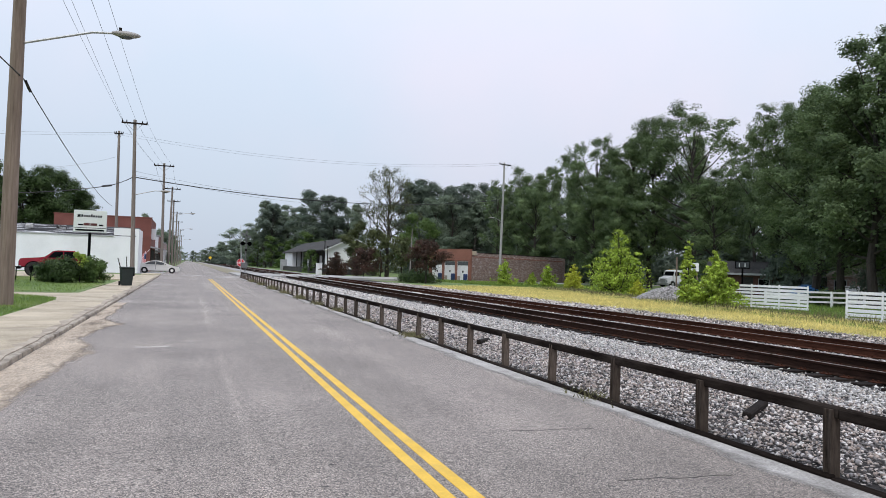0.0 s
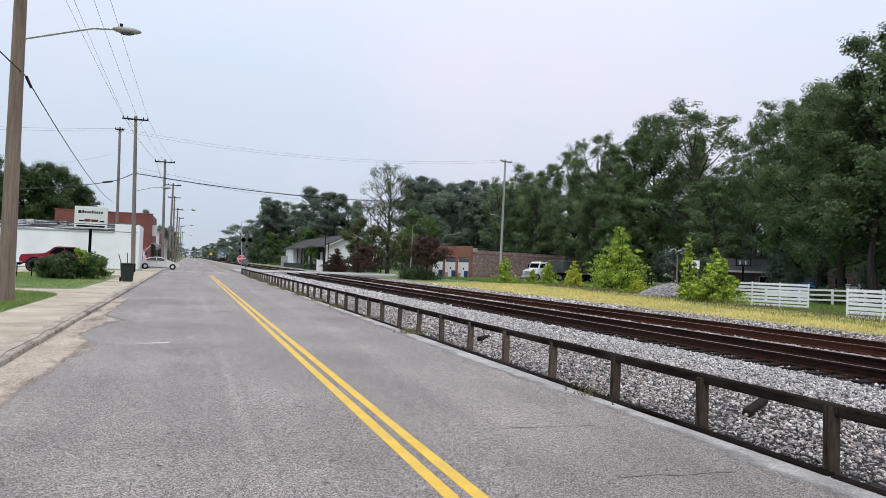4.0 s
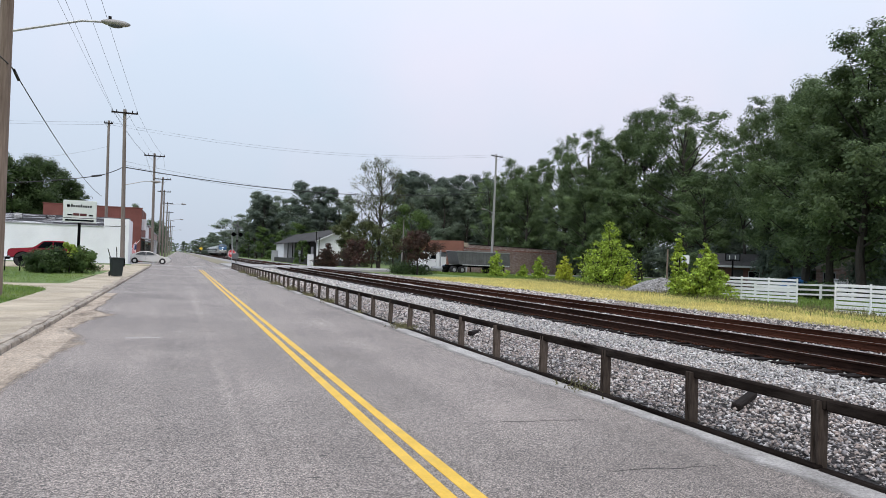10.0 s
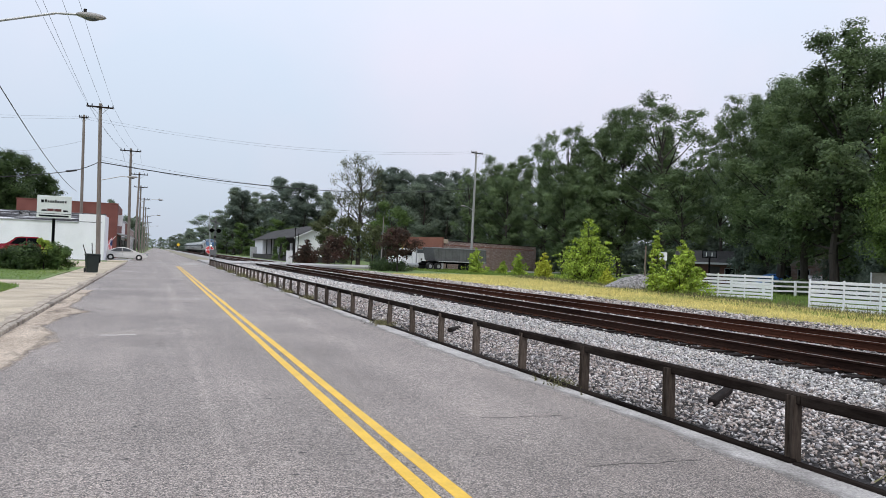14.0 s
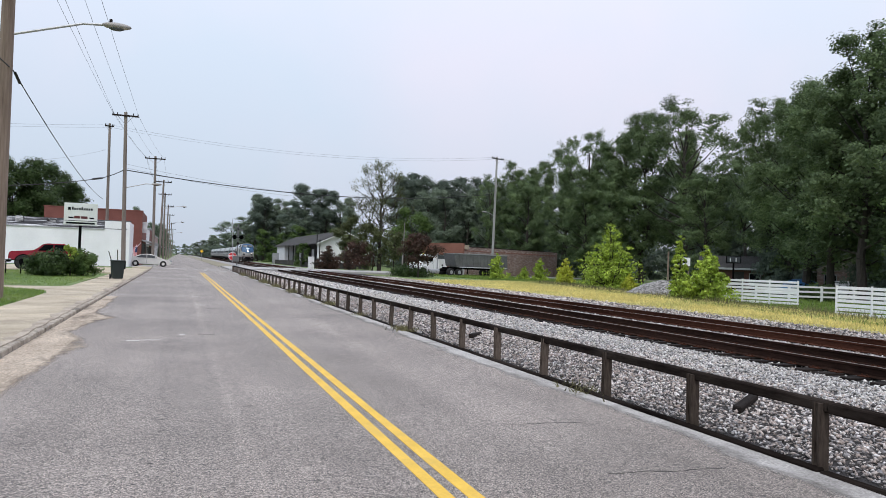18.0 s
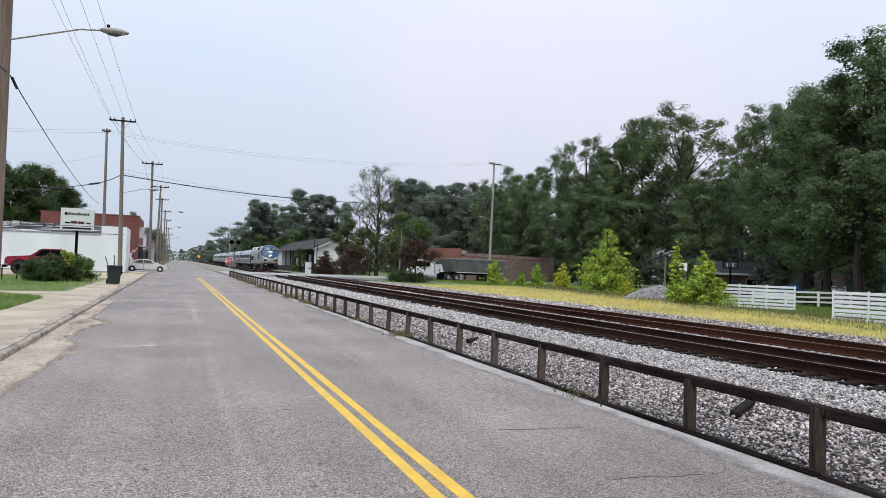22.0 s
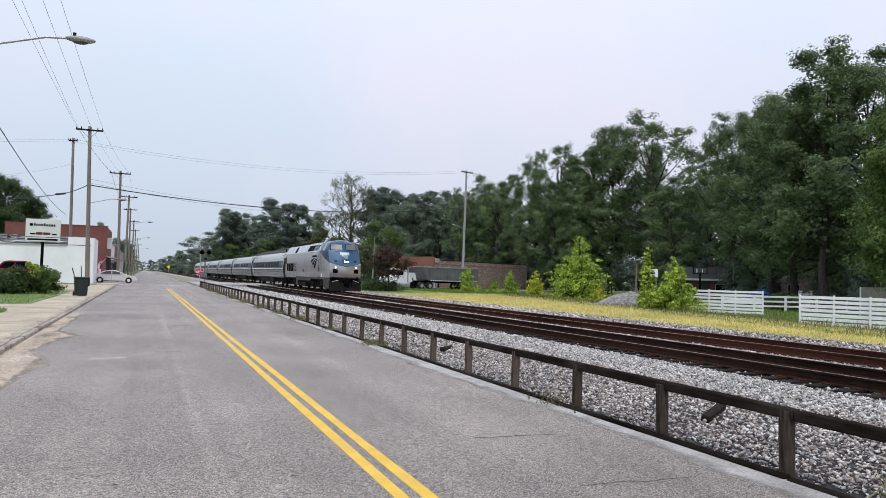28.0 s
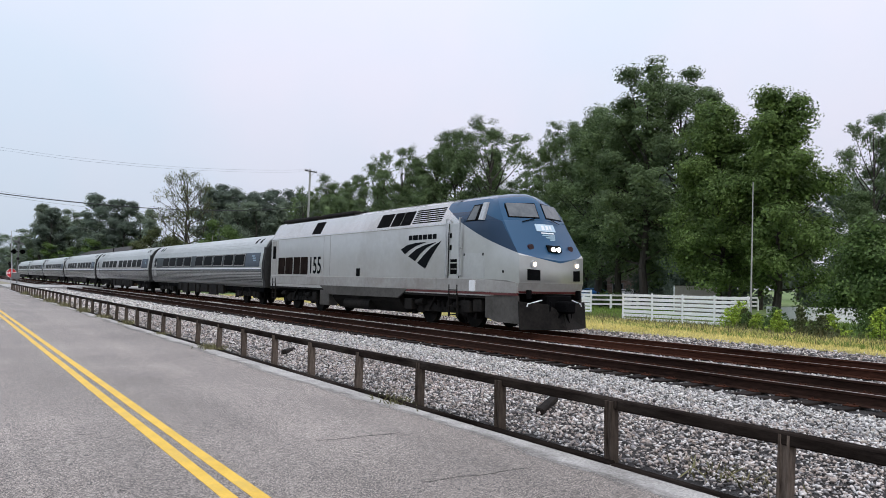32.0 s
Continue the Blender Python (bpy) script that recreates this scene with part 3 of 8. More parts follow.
def leaves(rng, centres, size, out=None, narrow=0.6):
    """Single leaves: diamonds that lie roughly across the way out of their clump, and upwards."""
    n = len(centres)
    q = rng.normal(0, 0.4, (n, 3)) + [0, 0, 0.4]
    if out is not None:
        q = q + out / (np.linalg.norm(out, axis=1)[:, None] + 1e-6) * 1.1
    q /= np.linalg.norm(q, axis=1)[:, None]
    d = np.cross(q, rng.normal(0, 1, (n, 3)))
    d /= np.linalg.norm(d, axis=1)[:, None]
    s = np.cross(q, d)
    L = (np.asarray(size) * rng.uniform(0.65, 1.3, n))[:, None]
    v = np.stack([centres - d * L * 0.5, centres + s * L * narrow * 0.5, centres + d * L * 0.5, centres - s * L * narrow * 0.5], 1)
    return v.reshape(-1, 3), np.arange(n * 4).reshape(n, 4)


def blades(rng, xy, height, width, z=0.0, lean=0.35):
    """Grass blades: one tall triangle each."""
    n = len(xy)
    a = rng.uniform(0, 6.283, n)
    h = np.asarray(height) * rng.uniform(0.5, 1.25, n)
    o = rng.normal(0, lean, (n, 2)) * h[:, None]
    w = width * rng.uniform(0.7, 1.4, n)
    dx, dy = np.cos(a) * w, np.sin(a) * w
    z = np.broadcast_to(z, (n,))
    v = np.stack([np.stack([xy[:, 0] - dx, xy[:, 1] - dy, z], 1), np.stack([xy[:, 0] + dx, xy[:, 1] + dy, z], 1),
                  np.stack([xy[:, 0] + o[:, 0], xy[:, 1] + o[:, 1], z + h], 1)], 1)
    return v.reshape(-1, 3), np.arange(n * 3).reshape(n, 3)


def sheet(name, outline, z, thick, material, label="", kind="structure", category=""):
    """A flat slab with an outline seen from above; z is its top."""
    bm = B()
    prism(bm, outline, "z", z - thick, z)
    ob = part(name, bm, material)
    return tagged(ob, label, category, "", kind)


def wavy(x, y0, y1, step, amount, seed):
    """A ragged edge along y."""
    r = random.Random(seed)
    n = max(2, int((y1 - y0) / step))
    return [(x + r.uniform(-amount, amount), y0 + (y1 - y0) * i / n) for i in range(n + 1)]

# ---------------------------------------------------------------- the plan
# x: across the street to the tracks; y: along street and tracks; z: up; the road's surface is z = 0
RAIL_Z = 0.22
NEAR_TRACK, FAR_TRACK = 11.89, 15.49
KERB_X, GUARD_X = -2.5, 5.42
GUARD_STEP = 1.745
CROSS0, CROSS1 = 88.0, 104.0


# ---------------------------------------------------------------- ground, road, pavement
def ground():
    bm = B()
    s = 2600.0
    xs = [-s, -300, -60, -2.9, 5.44, 5.5, 18.6, 18.66, 60, 300, s]
    ys = [-s, -300, -40, 60, 160, 500, s]
    vs = {(i, j): bm.verts.new((x, y, -0.2 if 5.49 < x < 18.61 else -0.03)) for i, x in enumerate(xs) for j, y in enumerate(ys)}
    for i in range(len(xs) - 1):
        for j in range(len(ys) - 1):
            bm.faces.new((vs[i, j], vs[i + 1, j], vs[i + 1, j + 1], vs[i, j + 1]))
    tagged(part("ground", bm, GRASS_GROUND), "grassy open ground round the street and railway", "ground", "", "structure")


def roads():
    sheet("road", [(-2.62, -60), (5.36, -60), (5.36, 1500), (-2.62, 1500)], 0.0, 0.02, ASPHALT, "worn grey asphalt street along the railway", category="road")
    sheet("cross_road", [(-120, CROSS0), (-2.63, CROSS0), (-2.63, CROSS1), (-120, CROSS1)], -0.002, 0.02, ASPHALT_PALE, "pale cross street beside the white shop", category="road")
    sheet("level_crossing_road", [(5.37, CROSS0 - 3), (11.0, CROSS0), (30, CROSS0 + 1), (30, CROSS1), (5.37, CROSS1)], 0.2, 0.24, ASPHALT_PALE, "pale level crossing surface over the tracks", category="road")
    sheet("side_street", [(30.02, CROSS0 + 1), (44.5, 94.5), (60, 103), (72, 107.5), (130, 124), (128, 130), (70, 113.5), (57, 108.5), (41, 99.5), (30.02, CROSS1)], -0.004, 0.02, ASPHALT_PALE, "pale street past the brick stores", category="road")
    bm = B()
    for y0, y1, x0, x1 in ((CROSS0 - 3.2, CROSS0 - 2.7, -2.4, 5.2), (CROSS0 - 9, CROSS0 - 8.4, 2.4, 5.1)):
        box(bm, (x0, y0, 0.0), (x1, y1, 0.004))
    tagged(part("stop_line", bm, WHITE_MARK), "faded white line across the street at the crossing", "road marking", "", "structure")
    for x in (1.845, 2.055):
        bm = B()
        ys = [-20 + 2.0 * i for i in range(46)]
        r = random.Random(int(x * 100))
        lf = [(x + r.uniform(-0.006, 0.006), y) for y in ys]
        rt = [(x + 0.115 + r.uniform(-0.006, 0.006), y) for y in reversed(ys)]
        prism(bm, lf + rt, "z", 0.0, 0.004)
        tagged(part("yellow_line", bm, YELLOW), "solid yellow centre line painted on asphalt", "road marking", "centre lines", "structure")
    for x0, y0, w, h in ((-0.88, 15.1, 0.24, 0.05), (-0.58, 15.22, 0.3, 0.05), (0.08, 16.2, 0.11, 0.05)):
        bm = B()
        box(bm, (x0, y0, 0), (x0 + w, y0 + h, 0.004))
        tagged(part("white_mark", bm, WHITE_MARK), "small worn white paint mark on the asphalt", "road marking", "white marks", "structure")
    # pale worn edge beside the guard rail
    edge = wavy(4.7, -10, 84, 0.8, 0.05, 4)
    sheet("road_edge", edge + [(5.33, 84), (5.33, -10)], 0.006, 0.02, EDGE_CONC, "pale crumbling concrete edge of the street", category="road edge")
    sy = [2, 6, 10.4, 12.5, 13.5, 14.7, 15.6, 16.7, 18.6, 19.6, 20.5, 21.2, 22, 27, 32]
    sx = [-2.2, -2.15, -2.12, -2.0, -1.85, -1.68, -2.0, -2.28, -2.15, -1.95, -1.68, -2.0, -2.28, -2.3, -2.42]
    ys = [2 + 0.25 * i for i in range(113)]
    V, F = [], []
    for y in ys:
        x1 = float(np.interp(y, sy, sx)) + 0.32
        V += [(-2.47, y, 0.004), ((x1 - 2.47) / 2, y, 0.005), (x1, y, 0.003)]
    for i in range(len(ys) - 1):
        for j in (0, 1):
            F.append((3 * i + j, 3 * i + j + 1, 3 * i + j + 4, 3 * i + j + 3))
    me = raw("sand_drift", V, F, SAND)
    uv = me.uv_layers.new(name="across")
    idx = np.empty(len(me.loops), dtype=np.int32)
    me.loops.foreach_get("vertex_index", idx)
    uv.data.foreach_set("uv", np.stack([(idx % 3) * 0.5, idx * 0.0], 1).astype(np.float32).ravel())
    tagged(new("sand_drift", me), "washed-out sand and dirt along the kerb", "dirt", "", "structure")


def cracks():
    """Thin dark cracks that wander over the asphalt."""
    for k, (x0, y0, x1, y1) in enumerate(((3.43, 5.24, 4.54, 5.1), (3.34, 7.16, 4.3, 7.05), (0.45, 16.23, 0.8, 16.23), (0.9, 24.1, 1.4, 24.1))):
        r = random.Random(k + 900)
        n = 14
        pts, x, y = [], 0, 0
        for i in range(n + 1):
            f = i / n
            y += r.uniform(-0.035, 0.035)
            pts.append((x0 + (x1 - x0) * f, y0 + (y1 - y0) * f + y))
        w = [0.0015 + 0.004 * math.sin(math.pi * i / n) for i in range(n + 1)]
        bm = B()
        prism(bm, [(a, b - q) for (a, b), q in zip(pts, w)] + [(a, b + q) for (a, b), q in reversed(list(zip(pts, w)))], "z", -0.002, 0.003)
        tagged(part("crack", bm, CRACK), "thin dark crack in the asphalt", "crack", "cracks", "structure")


def pits():
    """Small dark pits where stones have come out of the asphalt."""
    rng = np.random.default_rng(61)
    n = 150
    x = -2.1 + 3.4 * rng.random(n) ** 1.5
    y = 4.2 + 13.0 * rng.random(n)
    w, d = rng.uniform(0.015, 0.06, n), rng.uniform(0.006, 0.018, n)
    k = np.arange(6) * math.pi / 3
    rim = np.stack([np.cos(k), np.sin(k)], 1)[None] * rng.uniform(0.55, 1.2, (n, 6, 1)) * np.stack([w, d], 1)[:, None]
    v = np.concatenate([rim + np.stack([x, y], 1)[:, None], np.full((n, 6, 1), 0.0022)], 2).reshape(-1, 3)
    tagged(new("asphalt_pits", raw("asphalt_pits", v, np.arange(n * 6).reshape(n, 6), CRACK)), "small dark pits worn into the asphalt", "pits", "", "stuff")


def kerb_and_pavement():
    kerb = thing("kerb", "weathered concrete kerb with chipped edges", "kerb", kind="structure")
    n = 0
    y = -12.0
    while y < 76:
        L = 2.4
        bm = B()
        r = random.Random(n)
        rows = []
        for j in range(9):
            yy = y + r.uniform(0, 0.02) + (L - 0.04) * j / 8
            c = r.uniform(-0.01, 0.008)
            rows.append([bm.verts.new((px_, yy, pz)) for px_, pz in ((-2.65, -0.03), (-2.485 + c, -0.03), (-2.49 + c + r.uniform(-0.01, 0.008), 0.07), (-2.512 + c, 0.092 + r.uniform(-0.018, 0.004)), (-2.64, 0.098 + r.uniform(-0.008, 0.004)))])
        for p_, q_ in zip(rows, rows[1:]):
            for i in range(5):
                bm.faces.new((p_[i], p_[(i + 1) % 5], q_[(i + 1) % 5], q_[i]))
        bm.faces.new(rows[0])
        bm.faces.new(list(reversed(rows[-1])))
        part("kerb_stone", bm, CURB_MAT, kerb)
        y += L
        n += 1
    sheet("kerb_joint", [(-2.7, -12), (-2.63, -12), (-2.63, 76), (-2.7, 76)], 0.075, 0.1, DIRT, "dirt-filled joint behind the kerb", category="dirt")
    strip = wavy(-2.6, 1, 45, 0.5, 0.03, 31) + list(reversed(wavy(-2.78, 1, 45, 0.4, 0.1, 32)))
    sheet("dirt_strip", strip, 0.108, 0.03, DIRT_PALE, "dry dirt washed over the edge of the pavement", category="dirt")
    walk_ = thing("pavement", "pale concrete pavement slabs with dirty joints", "pavement", kind="structure")
    y, n = -12.0, 0
    while y < 86:
        L = 1.52
        if not (76 < y < 80):
            bm = B()
            r = random.Random(n + 50)
            box(bm, (-4.42, y, -0.03), (-2.66 + r.uniform(-0.02, 0.012), y + L - 0.02, 0.1 + r.uniform(-0.006, 0.006)), 0.008)
            part("slab", bm, CONCRETE, walk_)
        y += L
        n += 1
    sheet("path", [(-30, 31.5), (-4.425, 29.0), (-4.425, 37.0), (-30, 38.0)], 0.085, 0.12, CONCRETE, "concrete path across the lawn", category="path")
    sheet("driveway", [(-30, 66), (-4.44, 60), (-4.44, 78), (-30, 82)], 0.06, 0.1, CONCRETE, "concrete forecourt beside the white shop", category="driveway")
    lawn = wavy(-4.44, -10, 29, 0.7, 0.09, 9) + [(-4.5, 30.2), (-4.72, 31.2), (-5.3, 32.2), (-6.4, 33.1), (-8, 33.5), (-60, 34), (-60, -10)]
    sheet("lawn", lawn, 0.09, 0.14, GRASS_GROUND, "mown green lawn beside the pavement", category="lawn")
    lawn = [(-5.6, 35.2), (-4.9, 35.3)] + wavy(-4.5, 35.8, 48, 0.8, 0.1, 19) + [(-4.75, 50), (-5.2, 54), (-6.0, 58.5), (-60, 64), (-60, 35.6)]
    sheet("lawn", lawn, 0.09, 0.14, GRASS_GROUND, "mown green lawn beside the pavement", category="lawn")
    rng = np.random.default_rng(5)
    xy = np.concatenate([np.stack([rng.uniform(-11, -4.4, 26000), rng.uniform(18, 33.2, 26000)], 1), np.stack([rng.uniform(-14, -4.7, 20000), rng.uniform(35.5, 60, 20000)], 1)])
    corner = np.interp(xy[:, 1], [18, 29, 31.2, 32.2, 33.1, 33.4, 35.2, 35.8, 48, 54, 58.5, 60], [-4.42, -4.42, -4.7, -5.3, -6.4, -8, -5.6, -4.5, -4.5, -5.2, -6.0, -7])
    xy = xy[xy[:, 0] < corner + rng.normal(0, 0.05, len(xy))]
    v, f = blades(rng, xy, 0.075, 0.009, 0.085)
    tagged(new("lawn_grass", raw("lawn_grass", v, f, BLADE_GREEN)), "short green lawn grass", "grass", "", "stuff")


def ballast():
    ys = [-40, CROSS1 - 2]
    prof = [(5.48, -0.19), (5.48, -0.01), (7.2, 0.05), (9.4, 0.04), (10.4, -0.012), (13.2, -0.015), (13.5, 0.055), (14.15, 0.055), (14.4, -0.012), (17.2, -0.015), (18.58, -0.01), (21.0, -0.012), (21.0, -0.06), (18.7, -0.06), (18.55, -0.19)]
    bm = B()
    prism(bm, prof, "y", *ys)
    tagged(part("ballast_bed", bm, BALLAST_GAPS), "near-black bed colouring in the shade between the ballast stones", "ballast", "", "structure")
    bm = B()
    prism(bm, [(8.2, -0.19), (8.2, -0.02), (9.4, 0.04), (10.4, -0.012), (17.2, -0.015), (20.4, -0.012), (20.4, -0.19)], "y", CROSS1 - 1.99, 900)
    tagged(part("ballast_bed", bm, FAR_GRAVEL), "pale crushed-stone bed beyond the crossing", "ballast", "", "structure")
    sheet("verge", wavy(5.3, CROSS1 + 0.5, 500, 6, 0.3, 8) + [(8.4, 500), (8.4, CROSS1 + 0.5)], 0.02, 0.2, VERGE, "weedy gravel verge beside the street", category="verge")
    rng = np.random.default_rng(11)

    top = prof[1:12]

    def height(x):
        return np.interp(x, [p[0] for p in top], [p[1] for p in top])

    def strew(name, areas, material, label):
        V, F, k = [], [], 0
        for x0, x1, y0, y1, per, size in areas:
            n = int((x1 - x0) * (y1 - y0) * per)
            c = np.stack([rng.uniform(x0, x1, n), rng.uniform(y0, y1, n), np.zeros(n)], 1)
            c[:, 2] = height(c[:, 0]) + rng.uniform(-0.03, 0.036, n) - 0.022 * ((c[:, 0] > 10.5) & (c[:, 0] < 16.9))
            v, f = stones(rng, c, rng.uniform(0.5, 1.45, n) * size, 0.75)
            V.append(v)
            F.append(f + k)
            k += len(v)
        tagged(new(name, raw(name, np.concatenate(V), np.concatenate(F), material)), label, "gravel", "", "stuff")

    strew("ballast_stones", [(8.3, 10.5, 0, 16, 900, 0.0225), (7.9, 10.5, 16, 36, 360, 0.031), (7.6, 10.4, 36, 86, 75, 0.06),
                             (10.4, 17.2, 0, 26, 105, 0.034), (10.4, 17.2, 26, 60, 40, 0.05), (13.3, 14.35, 30, 84, 90, 0.06)], STONE, "fresh pale grey crushed-stone ballast")
    strew("old_ballast_stones", [(5.5, 8.7, 1.5, 16, 950, 0.022), (5.5, 8.2, 16, 36, 360, 0.031), (5.5, 7.8, 36, 86, 75, 0.06), (13.3, 14.35, 4, 30, 300, 0.034), (17.2, 21.1, 0, 30, 110, 0.038), (17.2, 21.0, 30, 75, 50, 0.07)], STONE_DARK, "older brownish crushed-stone ballast by the guard rail")


def tracks():
    prof = [(-0.076, 0.0), (0.076, 0.0), (0.076, 0.012), (0.012, 0.034), (0.01, 0.142), (0.038, 0.153), (0.038, 0.184), (0.032, 0.19), (-0.032, 0.19), (-0.038, 0.184), (-0.038, 0.153), (-0.01, 0.142), (-0.012, 0.034), (-0.076, 0.012)]
    tie_bm = B()
    box(tie_bm, (-1.3, -0.11, -0.14), (1.3, 0.11, 0.0), 0.012)
    tie_me = mesh_of("tie", tie_bm, TIE_WOOD)
    plate_bm = B()
    box(plate_bm, (-0.17, -0.09, 0.0), (0.17, 0.09, 0.018), 0.004)
    for sx in (-0.1, 0.1):
        for sy in (-0.05, 0.05):
            box(plate_bm, (sx - 0.012, sy - 0.012, 0.018), (sx + 0.012, sy + 0.012, 0.045))
    plate_me = mesh_of("tie_plate", plate_bm, RAIL_RUST)
    for tc, name, lab in ((NEAR_TRACK, "railway_track", "rusty near railway track on creosoted wooden ties"), (FAR_TRACK, "railway_track", "rusty far railway track on creosoted wooden ties")):
        e = thing(name, lab, "railway track", pose(tc, 0, 0), "railway tracks", "structure")
        for sx in (-0.7535, 0.7535):
            bm = B()
            prism(bm, [(a + sx, b + RAIL_Z - 0.19) for a, b in prof], "y", -40, 900)
            rail = part("rail", bm, RAIL_DARK if tc == NEAR_TRACK else RAIL_RUST, e)
            bm = B()
            box(bm, (sx - 0.027, -40, RAIL_Z - 0.001), (sx + 0.027, 900, RAIL_Z + 0.0015))
            part("rail_top", bm, RAIL_TOP, rail, "narrow worn shiny band on the rail head")
        for i in range(150):
            y = -2 + 0.535 * i
            r = random.Random(i * 7 + int(tc))
            if y < CROSS0 - 1:
                t = piece("tie", tie_me, e, pose(r.uniform(-0.04, 0.04), y + r.uniform(-0.03, 0.03), 0.028 + r.uniform(-0.004, 0.004), 0, 0, r.uniform(-1.5, 1.5)))
                if i < 60:
                    for sx in (-0.7535, 0.7535):
                        piece("tie_plate", plate_me, t, pose(sx, 0, 0.002))


def guard_rail():
    """The low timber rail between the street and the ballast."""
    e = thing("guard_rail", "low dark weathered timber guard rail along the street", "guard rail", kind="structure")
    n = 47
    y0 = 4.93 - 3 * GUARD_STEP
    post = B()
    prism(post, [(-0.05, -0.046), (0.05, -0.046), (0.05, -0.026), (0.02, -0.02), (0.02, 0.02), (0.05, 0.026), (0.05, 0.046), (-0.05, 0.046), (-0.052, 0.026), (-0.034, 0.018), (-0.034, -0.018), (-0.052, -0.026)], "z", -0.1, 0.596)
    me = mesh_of("post", post, POST_WOOD)
    for i in range(n):
        r = random.Random(i + 3)
        piece("post", me, e, pose(GUARD_X - 0.022, y0 + GUARD_STEP * i + r.uniform(-0.04, 0.04), r.uniform(-0.02, 0.0), r.uniform(-1.6, 1.6), r.uniform(-2, 2), r.uniform(-4, 4)))
    for i in range(0, n - 1, 3):
        r = random.Random(i + 31)
        bm = B()
        a, b = y0 + GUARD_STEP * i - 0.05, min(y0 + GUARD_STEP * (i + 3), y0 + GUARD_STEP * (n - 1)) - 0.07
        box(bm, (GUARD_X - 0.05, a + 0.0, 0.515 + r.uniform(-0.006, 0.006)), (GUARD_X + 0.065, b + 0.01, 0.61 + r.uniform(-0.004, 0.004)), 0.012)
        part("top_beam", bm, GUARD_WOOD, e)
        bm = B()
        box(bm, (GUARD_X - 0.14, a, -0.04), (GUARD_X - 0.04, b, 0.03 + r.uniform(-0.015, 0.012)), 0.014)
        part("ground_beam", bm, GUARD_WOOD, e)


def tall_grass():
    """Rank grass and seed heads along the back of the dry strip."""
    rng = np.random.default_rng(29)
    n = 9000
    y = 5 + rng.random(n) ** 1.2 * 60
    edge = np.interp(y, [5, 8, 20, 30, 44, 60, 66], [24, 24.3, 25.6, 27.2, 30, 33, 34])
    x = edge + rng.normal(0, 0.9, n)
    clump = np.sin(x * 2.1 + 3 * np.sin(y * 0.9)) * np.sin(y * 1.7)
    keep = rng.random(n) < 0.35 + 0.65 * (clump > 0)
    x, y = x[keep], y[keep]
    v, f = blades(rng, np.stack([x, y], 1), 0.42, 0.01 + 0.0002 * y, -0.02, 0.3)
    tagged(new("tall_grass", raw("tall_grass", v, f, WEED)), "tall ragged grass at the back of the strip", "grass", "", "stuff")


def dry_field():
    out = wavy(20.8, -20, 66, 1, 0.25, 3) + [(23, 65), (28, 61), (32, 57), (32.5, 52), (30, 44), (27, 30), (25.5, 20), (24, 8), (24, -20)]
    sheet("dry_grass_strip", out, 0.0, 0.03, DRY_GROUND, "strip of dry yellow grass beside the tracks", category="grass")
    rng = np.random.default_rng(21)
    n = 80000
    y = 4 + (rng.random(n) ** 1.35) * 64
    edge = np.interp(y, [8, 20, 30, 44, 60, 78, 90], [24, 25.5, 27, 30, 34, 36, 30])
    x = 20.6 + rng.random(n) ** 0.9 * (edge - 20.6 + 0.8)
    tall = 0.07 + 0.1 * np.clip((x - 20.6) / 4, 0, 1.4)
    v, f = blades(rng, np.stack([x, y], 1), tall, 0.015 + 0.0002 * y, -0.01)
    tagged(new("dry_grass", raw("dry_grass", v, f, BLADE_DRY)), "dry yellow grass beside the tracks", "grass", "", "stuff")
    n = 75000
    y = 2 + (rng.random(n) ** 1.3) * 100
    edge = np.interp(y, [2, 8, 20, 30, 44, 60, 78, 102], [22.5, 22.8, 24.5, 26.5, 29, 33, 34, 30])
    x = edge - 1.0 + rng.random(n) ** 1.6 * 17
    v, f = blades(rng, np.stack([x, y], 1), 0.2, 0.014 + 0.0002 * y, -0.03)
    tagged(new("green_grass", raw("green_grass", v, f, BLADE_GREEN)), "rough green grass behind the dry strip", "grass", "", "stuff")


ground()
roads()
cracks()
pits()
kerb_and_pavement()
ballast()
tracks()
guard_rail()
dry_field()
tall_grass()

# ---------------------------------------------------------------- the train
# In a vehicle's own space y runs backwards from its front, x across, z up from the rail.
NOSE = [(-0.10, 1.18), (-0.25, 1.55), (-0.23, 2.19), (-0.15, 2.26), (0.04, 2.52), (0.54, 3.46), (0.87, 4.06), (1.12, 4.28), (1.45, 4.39), (1.9, 4.43)]


def nose_y(z):
    return float(np.interp(z, [p[1] for p in NOSE], [p[0] for p in NOSE]))


def nose_w(z):
    return float(np.interp(z, [1.0, 2.4, 3.46, 3.9, 4.06, 4.2, 4.3, 4.39, 4.43], [1.32, 1.32, 1.29, 1.24, 1.18, 1.08, 0.94, 0.72, 0.5]))


def nose_at(u, z, out=0.0):
    """A point of the front: u from -1 to 1 across, at height z, out in front of the hull."""
    sweep = 0.36 + 0.06 * max(0.0, z - 2.4)
    # the crease over the silver shield rises to both sides
    zz = z - (0.06 * u * u if z > 4.0 else 0) + 0.15 * abs(u) * float(np.interp(z, [1.55, 2.19, 2.6, 3.3], [0, 1, 1, 0]))
    return Vector((u * nose_w(z), nose_y(z) + sweep * abs(u) ** 1.35 - out, zz))


BODY = [(1.52, 1.08), (1.52, 2.2), (1.52, 3.40), (1.49, 3.49), (1.16, 4.12), (1.06, 4.22), (0.55, 4.38), (0.0, 4.43)]


